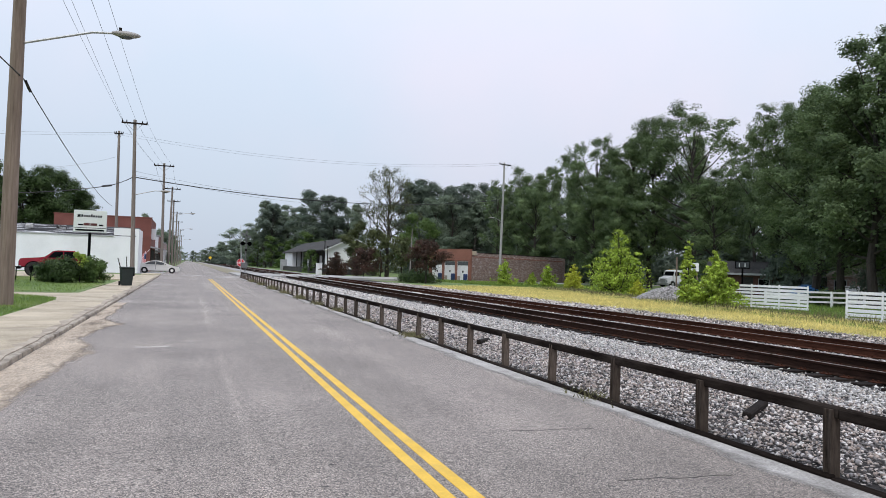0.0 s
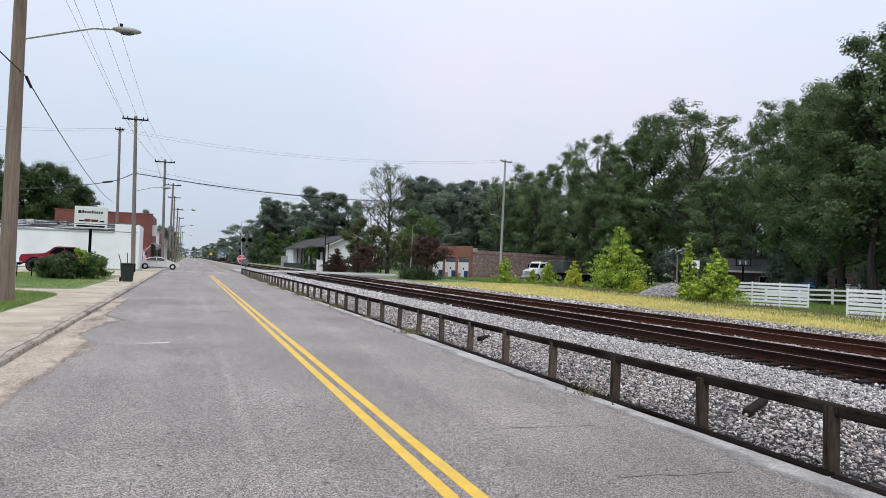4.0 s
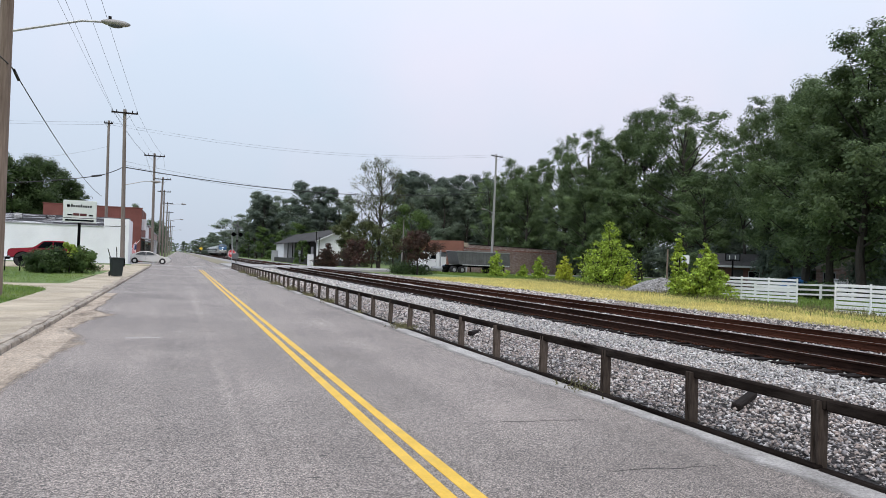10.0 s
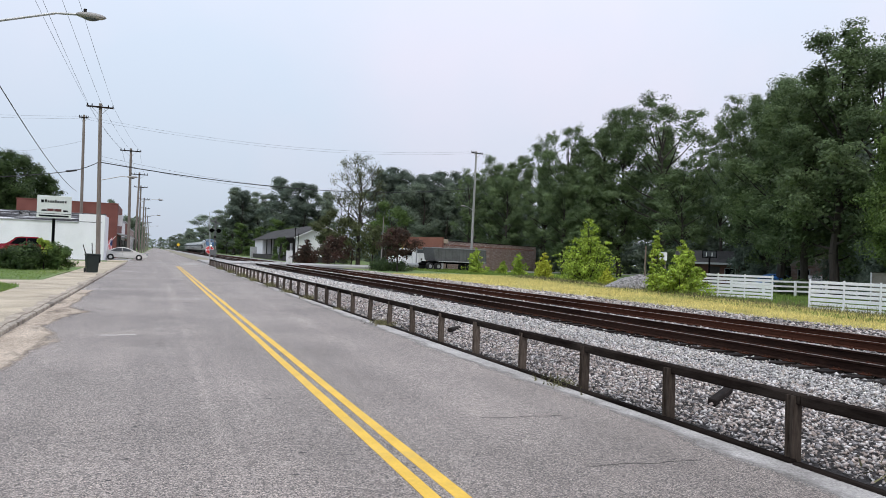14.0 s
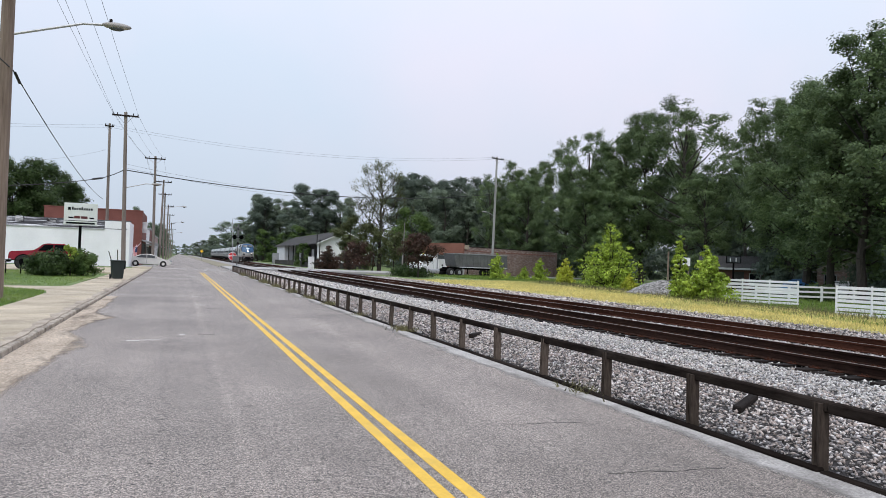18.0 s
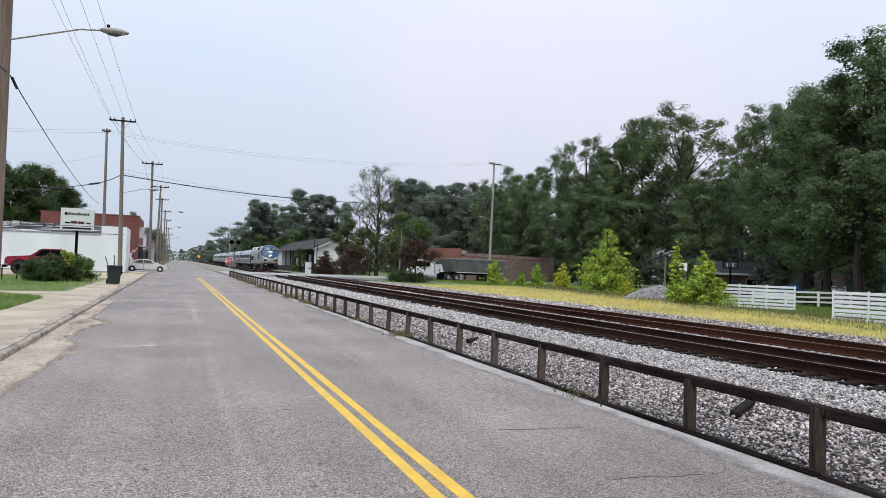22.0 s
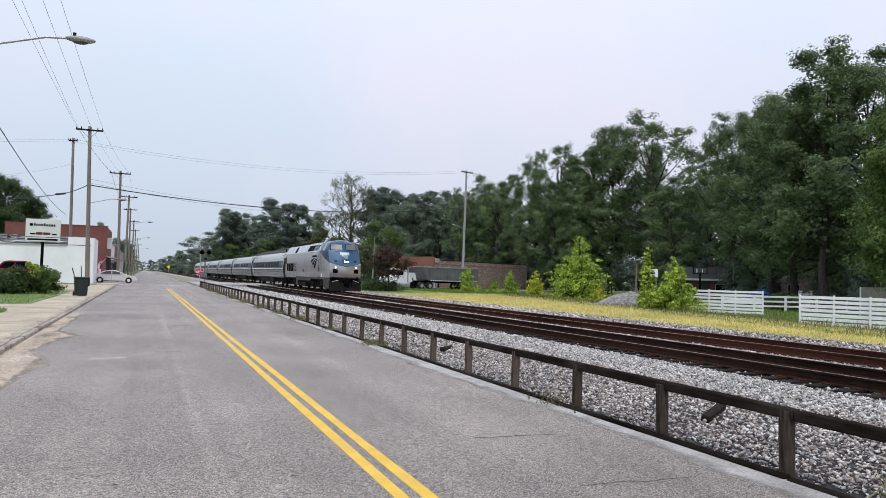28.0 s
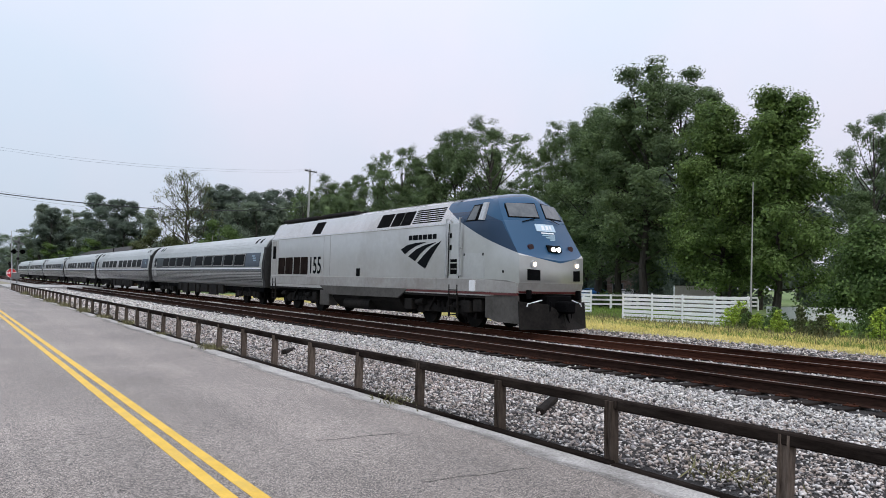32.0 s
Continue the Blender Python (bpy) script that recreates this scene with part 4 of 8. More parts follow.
def bogie(parent, y, wheel=0.5, base=1.35, side=1.12):
    b = part("bogie", box(box(B(), (-side, y - 0.3, 0.5), (side, y + 0.3, 0.8), 0.03), (-0.3, y - base, 0.5), (0.3, y + base, 0.7), 0.03), DARK_STEEL, parent, "dark steel bogie")
    for s in (-1, 1):
        x = s * side
        bm = B()
        prism(bm, [(y - base - 0.55, 0.52), (y - base - 0.2, 0.78), (y - 0.6, 0.82), (y - 0.35, 0.62), (y + 0.35, 0.62), (y + 0.6, 0.82), (y + base + 0.2, 0.78), (y + base + 0.55, 0.52), (y + base + 0.3, 0.4), (y + 0.5, 0.45), (y - 0.5, 0.45), (y - base - 0.3, 0.4)], "x", x - 0.07, x + 0.07)
        for yy in (y - base, y + base):
            box(bm, (x - 0.12, yy - 0.17, 0.36), (x + 0.12, yy + 0.17, 0.72), 0.03)
        box(bm, (x - 0.1, y - base - 0.62, 0.3), (x + 0.1, y - base - 0.46, 0.7), 0.02)
        box(bm, (x - 0.1, y + base + 0.46, 0.3), (x + 0.1, y + base + 0.62, 0.7), 0.02)
        part("side_frame", bm, DARK_STEEL, b)
        for yy in (y - 0.3, y, y + 0.3):
            part("spring", tube(B(), (x, yy, 0.45), (x, yy, 0.85), 0.1, n=8), DARK_STEEL, b)
        for d in (-1, 1):
            part("damper", tube(B(), (x + s * 0.1, y + d * 0.8, 0.5), (x + s * 0.1, y + d * 0.45, 0.95), 0.045, n=6), DARK_STEEL, b)
    for yy in (y - base, y + base):
        bm = B()
        for s in (-1, 1):
            tube(bm, (s * 0.69, 0, 0), (s * 0.82, 0, 0), wheel, n=24)
            tube(bm, (s * 0.66, 0, 0), (s * 0.69, 0, 0), wheel + 0.03, n=24)
            tube(bm, (s * 0.82, 0, 0), (s * 0.86, 0, 0), 0.16, n=10)
        tube(bm, (-0.7, 0, 0), (0.7, 0, 0), 0.09, n=8)
        w = part("wheelset", bm, DARK_STEEL, b, "dark steel wheels on their axle")
        w.matrix_basis = pose(0, yy, wheel)
    return b


def text_on(name, word, size, m, material, parent, depth=0.003, squash=1.0, bold=0.0):
    cu = bpy.data.curves.new(name, "FONT")
    cu.body, cu.size, cu.extrude, cu.offset = word, size, depth, bold
    tmp = bpy.data.objects.new(name, cu)
    scene.collection.objects.link(tmp)
    me = bpy.data.meshes.new_from_object(tmp.evaluated_get(bpy.context.evaluated_depsgraph_get()))
    scene.collection.objects.unlink(tmp)
    bpy.data.objects.remove(tmp)
    bpy.data.curves.remove(cu)
    me.materials.clear()
    me.materials.append(material)
    ob = new(name, me)
    ob.parent = parent
    ob.matrix_basis = m @ Matrix.Diagonal((squash, 1, 1, 1))
    return ob


def patch(bm, pts, out):
    """A thin plate through the outline pts, pushed out along its normal."""
    pts = [Vector(p) for p in pts]
    nrm = (pts[1] - pts[0]).cross(pts[-1] - pts[0]).normalized()
    a = [bm.verts.new(p - nrm * 0.02) for p in pts]
    b = [bm.verts.new(p + nrm * out) for p in pts]
    k = len(pts)
    for i in range(k):
        bm.faces.new((a[i], a[(i + 1) % k], b[(i + 1) % k], b[i]))
    bm.faces.new(b)
    bm.faces.new(list(reversed(a)))
    return bm


def skin(u0, u1, z0, z1, out, n=6, m=2, slant=0.0):
    """A thin plate that follows the front shield between two widths and two heights."""
    bm = B()
    lo, hi = [], []
    for i in range(m + 1):
        z = z0 + (z1 - z0) * i / m
        row = [nose_at(u0 + (u1 - u0) * j / n + slant * i / m, z) for j in range(n + 1)]
        lo.append([bm.verts.new(p + Vector((0, 0.03, 0))) for p in row])
        hi.append([bm.verts.new(p + Vector((0, -out, out * 0.4))) for p in row])
    for g in (lo, hi):
        for i in range(m):
            for j in range(n):
                bm.faces.new((g[i][j], g[i][j + 1], g[i + 1][j + 1], g[i + 1][j]))
    for i in range(m):
        for j in (0, n):
            bm.faces.new((lo[i][j], hi[i][j], hi[i + 1][j], lo[i + 1][j]))
    for j in range(n):
        for i in (0, m):
            bm.faces.new((lo[i][j], hi[i][j], hi[i][j + 1], lo[i][j + 1]))
    return bm


def cab_turn(y, front):
    """How far the cab's side has widened to the body's width, from the front corner at 0 to 1."""
    st = max(0.0, min(1.0, (y - front) / (max(1.5, front + 0.45) - front)))
    return st * (1.35 - 0.35 * st)


def flank(y, z, s, out=0.0):
    """A point of the cab's side, between the shield's edge and the straight body."""
    a = nose_at(1, z)
    b = float(np.interp(z, [p[1] for p in BODY], [p[0] for p in BODY]))
    return Vector((s * (a.x + (b - a.x) * cab_turn(y, a.y) + out), y, z))


def flank_plate(pts, s, out):
    bm = B()
    lo = [bm.verts.new(flank(y, z, s, -0.05)) for y, z in pts]
    hi = [bm.verts.new(flank(y, z, s, out)) for y, z in pts]
    k = len(pts)
    for i in range(k):
        bm.faces.new((lo[i], lo[(i + 1) % k], hi[(i + 1) % k], hi[i]))
    bm.faces.new(lo)
    bm.faces.new(list(reversed(hi)))
    return bm


def locomotive():
    e = thing("locomotive", "silver passenger diesel locomotive with a blue cab and lit headlights", "locomotive")
    # hull: front shield, cab sides lofted back to the straight body
    bm = B()
    zs = [1.18, 1.55, 1.9, 2.19, 2.26, 2.38, 2.52, 2.8, 3.13, 3.46, 3.76, 4.06, 4.2, 4.3, 4.38, 4.43]
    us = [i / 8 for i in range(-8, 9)]
    g = [[bm.verts.new(nose_at(u, z)) for u in us] for z in zs]
    for i in range(len(zs) - 1):
        for j in range(len(us) - 1):
            bm.faces.new((g[i][j], g[i][j + 1], g[i + 1][j + 1], g[i + 1][j]))

    def side_x(z):
        pz = [p[1] for p in BODY]
        return float(np.interp(z, pz, [p[0] for p in BODY]))
    ends = {}
    for s, col in ((-1, 0), (1, len(us) - 1)):
        ring = []
        for i, z in enumerate(zs):
            if i == 0:
                z = 1.08
            ring.append((s * side_x(z), z))
        prev = [g[i][col] for i in range(len(zs))]
        for st in (0.1, 0.25, 0.5, 0.75, 1.0, 2.0):
            row = []
            for i, (x, z) in enumerate(ring):
                a = g[i][col].co
                y = a.y + (max(1.5, a.y + 0.45) - a.y) * st if st <= 1 else 3.6
                k = min(1.0, st)
                row.append(bm.verts.new((a.x + (x - a.x) * cab_turn(y, a.y), y, a.z + (z - a.z) * k)))
            for i in range(len(zs) - 1):
                bm.faces.new((prev[i], row[i], row[i + 1], prev[i + 1]))
            prev = row
        ends[s] = prev
    # roof from the top of the shield back
    top = g[-1]
    k = len(top)
    m = [bm.verts.new((ends[-1][-1].co.x + (ends[1][-1].co.x - ends[-1][-1].co.x) * i / (k - 1), 3.6, 4.43)) for i in range(1, k - 1)]
    back = [ends[-1][-1]] + m + [ends[1][-1]]
    for j in range(k - 1):
        bm.faces.new((top[j], top[j + 1], back[j + 1], back[j]))
    # straight body
    full = [(-x, z) for x, z in BODY] + [(x, z) for x, z in reversed(BODY[:-1])]
    r0 = [bm.verts.new((x, 3.58, z)) for x, z in full]
    r1 = [bm.verts.new((x, 19.6, z)) for x, z in full]
    for i in range(len(full) - 1):
        bm.faces.new((r0[i], r0[i + 1], r1[i + 1], r1[i]))
    bm.faces.new(r1)
    bm.faces.new((r0[0], r1[0], r1[-1], r0[-1]))
    bmesh.ops.remove_doubles(bm, verts=bm.verts, dist=0.0005)
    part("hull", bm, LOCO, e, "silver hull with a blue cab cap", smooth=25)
    # windscreens and their dark surrounds
    red = surface("red_lens", (0.02, 0.002, 0.004), (0.04, 0.004, 0.005), 0.3, 10, 2)
    for s in (-1, 1):
        lo, hi = sorted((s * 0.1, s * 0.88))
        fr = part("windscreen_frame", skin(lo, hi, 3.53, 4.03, 0.012, 6, 3), BLACK, e)
        lo, hi = sorted((s * 0.125, s * 0.85))
        part("windscreen", skin(lo, hi, 3.56, 4.0, 0.022, 6, 3), GLASS_SKY, fr, "pale reflecting windscreen pane")
        a, b = nose_at(s * 0.60, 3.40, 0.05), nose_at(s * 0.25, 3.52, 0.05)
        part("wiper", tube(B(), a, b, 0.014, n=6), BLACK, e)
        part("class_light", tube(B(), nose_at(s * 0.62, 2.50, -0.05), nose_at(s * 0.62, 2.50, 0.05), 0.095, n=16), red, e, "unlit dark red marker lens")
        part("ditch_light_rim", tube(B(), nose_at(s * 0.66, 2.0, -0.05), nose_at(s * 0.66, 2.0, 0.03), 0.125, n=20), GREY_PAINT, e)
        part("ditch_light", tube(B(), nose_at(s * 0.66, 2.0, 0.02), nose_at(s * 0.66, 2.0, 0.045), 0.07, n=18), DITCHLIGHT, e, "lit round ditch light")
        lo, hi = sorted((s * 0.52, s * 0.82))
        part("vent_opening", skin(lo, hi, 1.58, 1.86, 0.014, 2, 1), BLACK, e)
    part("headlight_housing", skin(-0.2, 0.2, 2.43, 2.64, 0.05, 4, 1), BLACK, e)
    for s in (-1, 1):
        part("headlight", tube(B(), nose_at(s * 0.085, 2.53, 0.05), nose_at(s * 0.085, 2.53, 0.11), 0.066, n=18), HEADLIGHT, e, "lit round headlight")
    part("number_board", skin(-0.30, 0.30, 3.10, 3.34, 0.02, 6, 1), surface("pale_number_board", (0.42, 0.55, 0.66), (0.5, 0.62, 0.72), 0.4, 8, 1), e, "pale number board")
    for k in range(3):
        part("number_bar", skin(-0.16 + k * 0.12, -0.09 + k * 0.12, 3.15, 3.29, 0.03, 1, 1), LOGO_WHITE, e, "white number bar")
    part("nose_name_bar", skin(-0.20, 0.20, 3.03, 3.07, 0.014, 4, 1), LOGO_WHITE, e, "white lettering bar")
    for z0, z1, a, b in ((2.955, 3.0, -0.2, 0.19), (2.89, 2.935, -0.12, 0.17), (2.82, 2.87, -0.03, 0.15)):
        part("nose_emblem_bar", skin(a, b, z0, z1, 0.014, 4, 1, 0.03), LOGO_PALE, e, "pale blue emblem bar")
    # lower front: red line, sill, anticlimber, plow
    part("front_sill", skin(-1, 1, 1.19, 1.50, 0.02, 16, 1), LIGHT_GREY, e, "worn grey sill across the front")
    part("red_line", skin(-1, 1, 1.185, 1.245, 0.03, 16, 1), RED_STRIPE, e, "thin dark red line along the sill")
    bm = B()
    box(bm, (-0.5, -0.25, 0.75), (0.5, 0.3, 1.15), 0.04)
    box(bm, (-0.2, -0.75, 0.62), (0.2, 0.2, 0.98), 0.05)
    tube(bm, (-0.42, -0.3, 0.95), (-0.46, -0.25, 0.42), 0.03, n=6)
    tube(bm, (0.42, -0.3, 0.95), (0.46, -0.25, 0.42), 0.03, n=6)
    tube(bm, (-0.12, -0.42, 0.6), (-0.3, -0.35, 0.34), 0.035, n=6)
    tube(bm, (0.12, -0.42, 0.6), (0.28, -0.35, 0.3), 0.035, n=6)
    part("coupler", bm, BLACK, e, "black coupler with hoses")
    bm = B()
    for s in (-1, 1):
        p = [(s * 0.002, -0.54, 0.12), (s * 1.36, 0.02, 0.12), (s * 1.36, 0.1, 0.95), (s * 0.5, -0.22, 0.88), (s * 0.002, -0.38, 0.6)]
        if s < 0:
            p = p[::-1]
        patch(bm, p, 0.02)
    part("plow", bm, DARK_STEEL, e, "dark steel pilot plow", )
    for s in (-1, 1):
        bm = B()
        tube(bm, (s * 0.62, -0.12, 1.0), (s * 1.1, -0.02, 0.88), 0.02, n=6)
        tube(bm, (s * 1.1, -0.02, 0.88), (s * 1.12, -0.02, 0.8), 0.02, n=6)
        part("uncoupling_lever", bm, LOGO_WHITE, e, "pale bent uncoupling lever")
        bm = B()
        box(bm, (s * 1.02 - 0.06, -0.06, 1.02), (s * 1.02 + 0.06, 0.1, 1.3), 0.02)
        part("front_step", bm, BLACK, e)
    # side skirts under the cab, sill panel, tank
    for s in (-1, 1):
        x = s * 1.5
        part("cab_skirt", flank_plate([(0.12, 0.28), (0.16, 1.12), (1.5, 1.12), (1.5, 0.42), (1.0, 0.3)], s, -0.01), SKIRT_GREY, e, "dusty grey skirt under the cab")
        part("sill", box(B(), (x - s * 0.02, 1.5, 1.2), (x + s * 0.035, 19.6, 1.6), 0.01), LIGHT_GREY, e, "dirty grey lower side sill")
        part("cab_sill", flank_plate([(0.2, 1.2), (0.17, 1.5), (0.6, 1.58), (1.5, 1.6), (1.5, 1.2), (0.8, 1.2)], s, 0.018), LIGHT_GREY, e, "worn grey sill round the cab corner")
        part("red_line", flank_plate([(0.2, 1.12), (0.2, 1.195), (0.8, 1.195), (1.5, 1.195), (1.5, 1.12), (0.8, 1.12)], s, 0.024), RED_STRIPE, e, "thin dark red line along the sill")
        part("red_line", box(B(), (x, 1.5, 1.12), (x + s * 0.04, 6.3, 1.195)), RED_STRIPE, e, "thin dark red line along the sill")
        part("frame_edge", box(B(), (x - s * 0.06, 1.5, 1.0), (x + s * 0.012, 19.6, 1.118)), DARK_STEEL, e, "dark frame edge under the sill")
        part("fuel_tank_side", prism(B(), [(6.1, 1.2), (6.75, 0.86), (12.7, 0.83), (13.6, 1.2)], "x", x - 0.05, x + 0.016), SKIRT_GREY, e, "dusty grey fuel tank side")
        part("battery_box", box(B(), (x - s * 0.45, 12.7, 0.34), (x - s * 0.0, 13.65, 1.0), 0.02), SKIRT_GREY, e, "dusty grey battery box")
        for y0, w, z0, z1 in ((1.75, 0.45, 0.55, 0.95), (2.35, 0.5, 0.5, 0.9), (5.9, 0.5, 0.45, 0.85), (14.1, 0.4, 0.5, 0.9)):
            part("equipment_box", box(B(), (x - s * 0.3, y0, z0), (x - s * 0.02, y0 + w, z1), 0.03), DARK_STEEL, e)
        for y0 in (2.9, 5.3, 15.0, 17.9):
            part("brake_cylinder", tube(B(), (x - s * 0.2, y0, 0.78), (x - s * 0.2, y0 + 0.5, 0.74), 0.11, n=10), DARK_STEEL, e)
        part("sand_pipe", tube(tube(B(), (x - s * 0.06, 2.7, 1.0), (x - s * 0.1, 2.75, 0.4), 0.025, n=6), (x - s * 0.1, 2.75, 0.4), (x - s * 0.35, 2.95, 0.12), 0.025, n=6), DARK_STEEL, e)
    part("fuel_tank", prism(B(), [(-1.35, 0.7), (-1.0, 0.3), (1.0, 0.3), (1.35, 0.7), (1.4, 1.15), (-1.4, 1.15)], "y", 6.9, 12.6), DARK_STEEL, e, "dark underslung fuel tank")
    for s in (-1, 1):
        part("air_reservoir", tube(B(), (s * 1.25, 9.15, 0.52), (s * 1.25, 11.35, 0.52), 0.22, n=16), DARK_STEEL, e)
    bogie(e, 4.3)
    bogie(e, 16.4)
    part("underframe", box(B(), (-1.2, 0.5, 0.85), (1.2, 19.5, 1.12)), BLACK, e)
    # roof line and exhaust hatch
    bm = B()
    box(bm, (-0.8, 12.0, 4.36), (0.8, 15.2, 4.5), 0.04)
    box(bm, (-0.95, 15.4, 4.32), (0.95, 19.5, 4.47), 0.04)
    part("roof_hatch", bm, DARK_STEEL, e)
    # side details on both flanks
    for s in (-1, 1):
        x = s * 1.52

        def flat(y0, z0, y1, z1, t=0.012, xx=None):
            xx = x if xx is None else xx
            return box(B(), (xx - s * 0.01, y0, z0), (xx + s * t, y1, z1))

        def slope(y0, z0, y1, z1):
            f = lambda z: s * float(np.interp(z, [3.49, 4.12], [1.49, 1.16]))
            p = [(f(z0), y0, z0), (f(z0), y1, z0), (f(z1), y1, z1), (f(z1), y0, z1)]
            if s > 0:
                p = p[::-1]
            return patch(B(), p[::-1] if s < 0 else p[::-1], 0.012)
        for y0, y1 in ((7.67, 8.6), (6.15, 7.55)):
            part("engine_vent", slope(y0, 3.53, y1, 4.05), BLACK, e, "dark louvred engine-room vent")
        part("vent_mullion", slope(6.83, 3.53, 6.88, 4.05), LIGHT_GREY, e)
        part("engine_vent", slope(13.85, 3.53, 14.75, 4.08), BLACK, e, "dark louvred engine-room vent")
        for i in range(7):
            part("louvre_slat", slope(4.15, 3.56 + i * 0.078, 6.0, 3.595 + i * 0.078), BLACK, e)
        for y0, y1 in ((15.03, 16.66), (16.8, 18.6)):
            gr = part("grille", flat(y0, 1.68, y1, 2.5), surface("brown_grille", (0.01, 0.007, 0.006), (0.028, 0.02, 0.017), 0.8, 30, 3, 0.4, spec=0.08), e, "dark brown radiator grille")
            for i in range(2, 3):
                yy = y0 + (y1 - y0) * i / 4
                part("grille_bar", flat(yy - 0.015, 1.68, yy + 0.015, 2.5, 0.022), LIGHT_GREY, gr)
        for yy in (13.3, 12.65, 18.7):
            part("panel_seam", flat(yy, 1.62, yy + 0.025, 3.42, 0.006), LIGHT_GREY, e)
        part("crease_trim", flat(3.7, 3.40, 19.58, 3.425, 0.008), LIGHT_GREY, e)
        part("engine_door", flat(18.85, 1.65, 19.5, 3.35, 0.008), LIGHT_GREY, e, "rear engine-room door")
        part("door_window", flat(18.98, 2.45, 19.34, 3.1, 0.014), BLACK, e)
        part("fuel_filler", flat(9.86, 1.63, 10.14, 1.95, 0.02), BLACK, e)
        # cab door with ladder and tall grab irons
        d = part("cab_door", flat(2.95, 1.62, 3.52, 3.42, 0.008), surface("cab_door_silver", (0.5, 0.495, 0.49), (0.57, 0.565, 0.56), 0.3, 8, 1, metal=0.8), e, "silver cab door")
        part("door_step_hole", flat(3.05, 1.75, 3.42, 2.1, 0.016), BLACK, d)
        part("door_step", flat(3.05, 1.9, 3.42, 1.93, 0.022), LIGHT_GREY, d)
        part("door_step_hole", flat(3.05, 2.14, 3.42, 2.24, 0.016), BLACK, d)
        for yy in (2.93, 3.53):
            part("door_seam", flat(yy, 1.62, yy + 0.03, 3.44, 0.011), BLACK, d)
        for zz in (2.55, 2.95):
            part("door_latch", flat(3.38, zz, 3.48, zz + 0.16, 0.02), BLACK, d)
        for yy in (2.84, 3.6):
            gb = tube(B(), (x + s * 0.08, yy, 1.68), (x + s * 0.08, yy, 3.6), 0.03, n=10)
            for zz in (1.7, 2.6, 3.58):
                tube(gb, (x - s * 0.02, yy, zz), (x + s * 0.08, yy, zz), 0.022, n=6)
            part("grab_iron", gb, GALV, e, "tall bright steel grab iron")
        bm = B()
        for yy in (3.0, 3.46):
            box(bm, (x - s * 0.04, yy - 0.02, 0.35), (x + s * 0.03, yy + 0.02, 1.4))
        for i in range(4):
            box(bm, (x - s * 0.06, 3.0, 0.4 + i * 0.27), (x + s * 0.05, 3.46, 0.43 + i * 0.27))
        part("ladder", bm, DARK_STEEL, e)
        bm = B()
        for yy in (18.9, 19.3):
            box(bm, (x - s * 0.04, yy - 0.02, 0.4), (x + s * 0.03, yy + 0.02, 1.5))
        for i in range(4):
            box(bm, (x - s * 0.06, 18.9, 0.45 + i * 0.27), (x + s * 0.05, 19.3, 0.48 + i * 0.27))
        part("ladder", bm, DARK_STEEL, e)
        # cab side window and mirror
        part("cab_window_frame", flank_plate([(2.62, 3.46), (1.72, 3.46), (1.92, 4.02), (2.55, 4.02)], s, 0.012), BLACK, e)
        part("cab_window", flank_plate([(2.56, 3.5), (2.14, 3.5), (2.2, 3.98), (2.5, 3.98)], s, 0.02), GLASS_MID, e, "grey cab side window")
        part("cab_window", flank_plate([(2.1, 3.5), (1.82, 3.5), (1.98, 3.98), (2.15, 3.98)], s, 0.02), GLASS_DARK, e, "dark cab side window")
        part("mirror", flank_plate([(1.86, 3.48), (1.62, 3.46), (1.78, 4.05), (1.98, 4.05)], s, 0.09), GALV, e, "bright mirror beside the cab window")
        for y0, z0, w, h in ((1.62, 2.34, 0.06, 0.08), (2.62, 2.34, 0.06, 0.08)):
            part("small_fitting", flat(y0, z0, y0 + w, z0 + h, 0.012), BLACK, e)
        part("access_panel", flat(1.55, 1.62, 2.75, 2.42, 0.006), surface("panel_silver", (0.46, 0.455, 0.45), (0.54, 0.535, 0.53), 0.3, 8, 1, metal=0.8), e)
        part("small_fitting", flank_plate([(0.78, 1.8), (0.72, 1.8), (0.72, 1.88), (0.78, 1.88)], s, 0.012), BLACK, e)
        part("white_plate", flat(2.0, 1.22, 2.3, 1.56, 0.05), WHITE_PAINT, e, "small white plate on the sill")
        # plain bars for the operator's name, four swept bars for its emblem, bars for the number
        yy = 6.1
        for i, w in enumerate((0.22, 0.3, 0.22, 0.24, 0.24, 0.22)):
            part("name_bar", flat(yy - w, 2.96, yy, 3.13, 0.014), LOGO_DARK, e, "charcoal lettering bar")
            yy -= w + 0.07
        for pts in ([(6.65, 2.80), (6.2, 2.98), (5.6, 3.06), (4.9, 3.07), (5.6, 2.93), (6.1, 2.74), (6.35, 2.60)],
                    [(6.12, 2.50), (5.6, 2.78), (5.0, 2.95), (4.3, 3.04), (4.9, 2.84), (5.3, 2.62), (5.65, 2.30)],
                    [(5.5, 2.22), (5.05, 2.55), (4.6, 2.84), (4.0, 3.08), (4.35, 2.75), (4.7, 2.36), (4.98, 1.98)]):
            part("emblem_bar", prism(B(), [(p[0], 1.93 + (p[1] - 1.98) * 0.86) for p in pts], "x", min(x - s * 0.01, x + s * 0.014), max(x - s * 0.01, x + s * 0.014)), LOGO_DARK, e, "charcoal swept emblem bar")
        text_on("running_number", "155", 1.08, pose(x + s * 0.006, 14.9, 1.74, 90, 0, -90) if s < 0 else pose(x + s * 0.006, 13.3, 1.76, 90, 0, 90), LOGO_DARK, e, squash=0.84, bold=0.012)
    return e


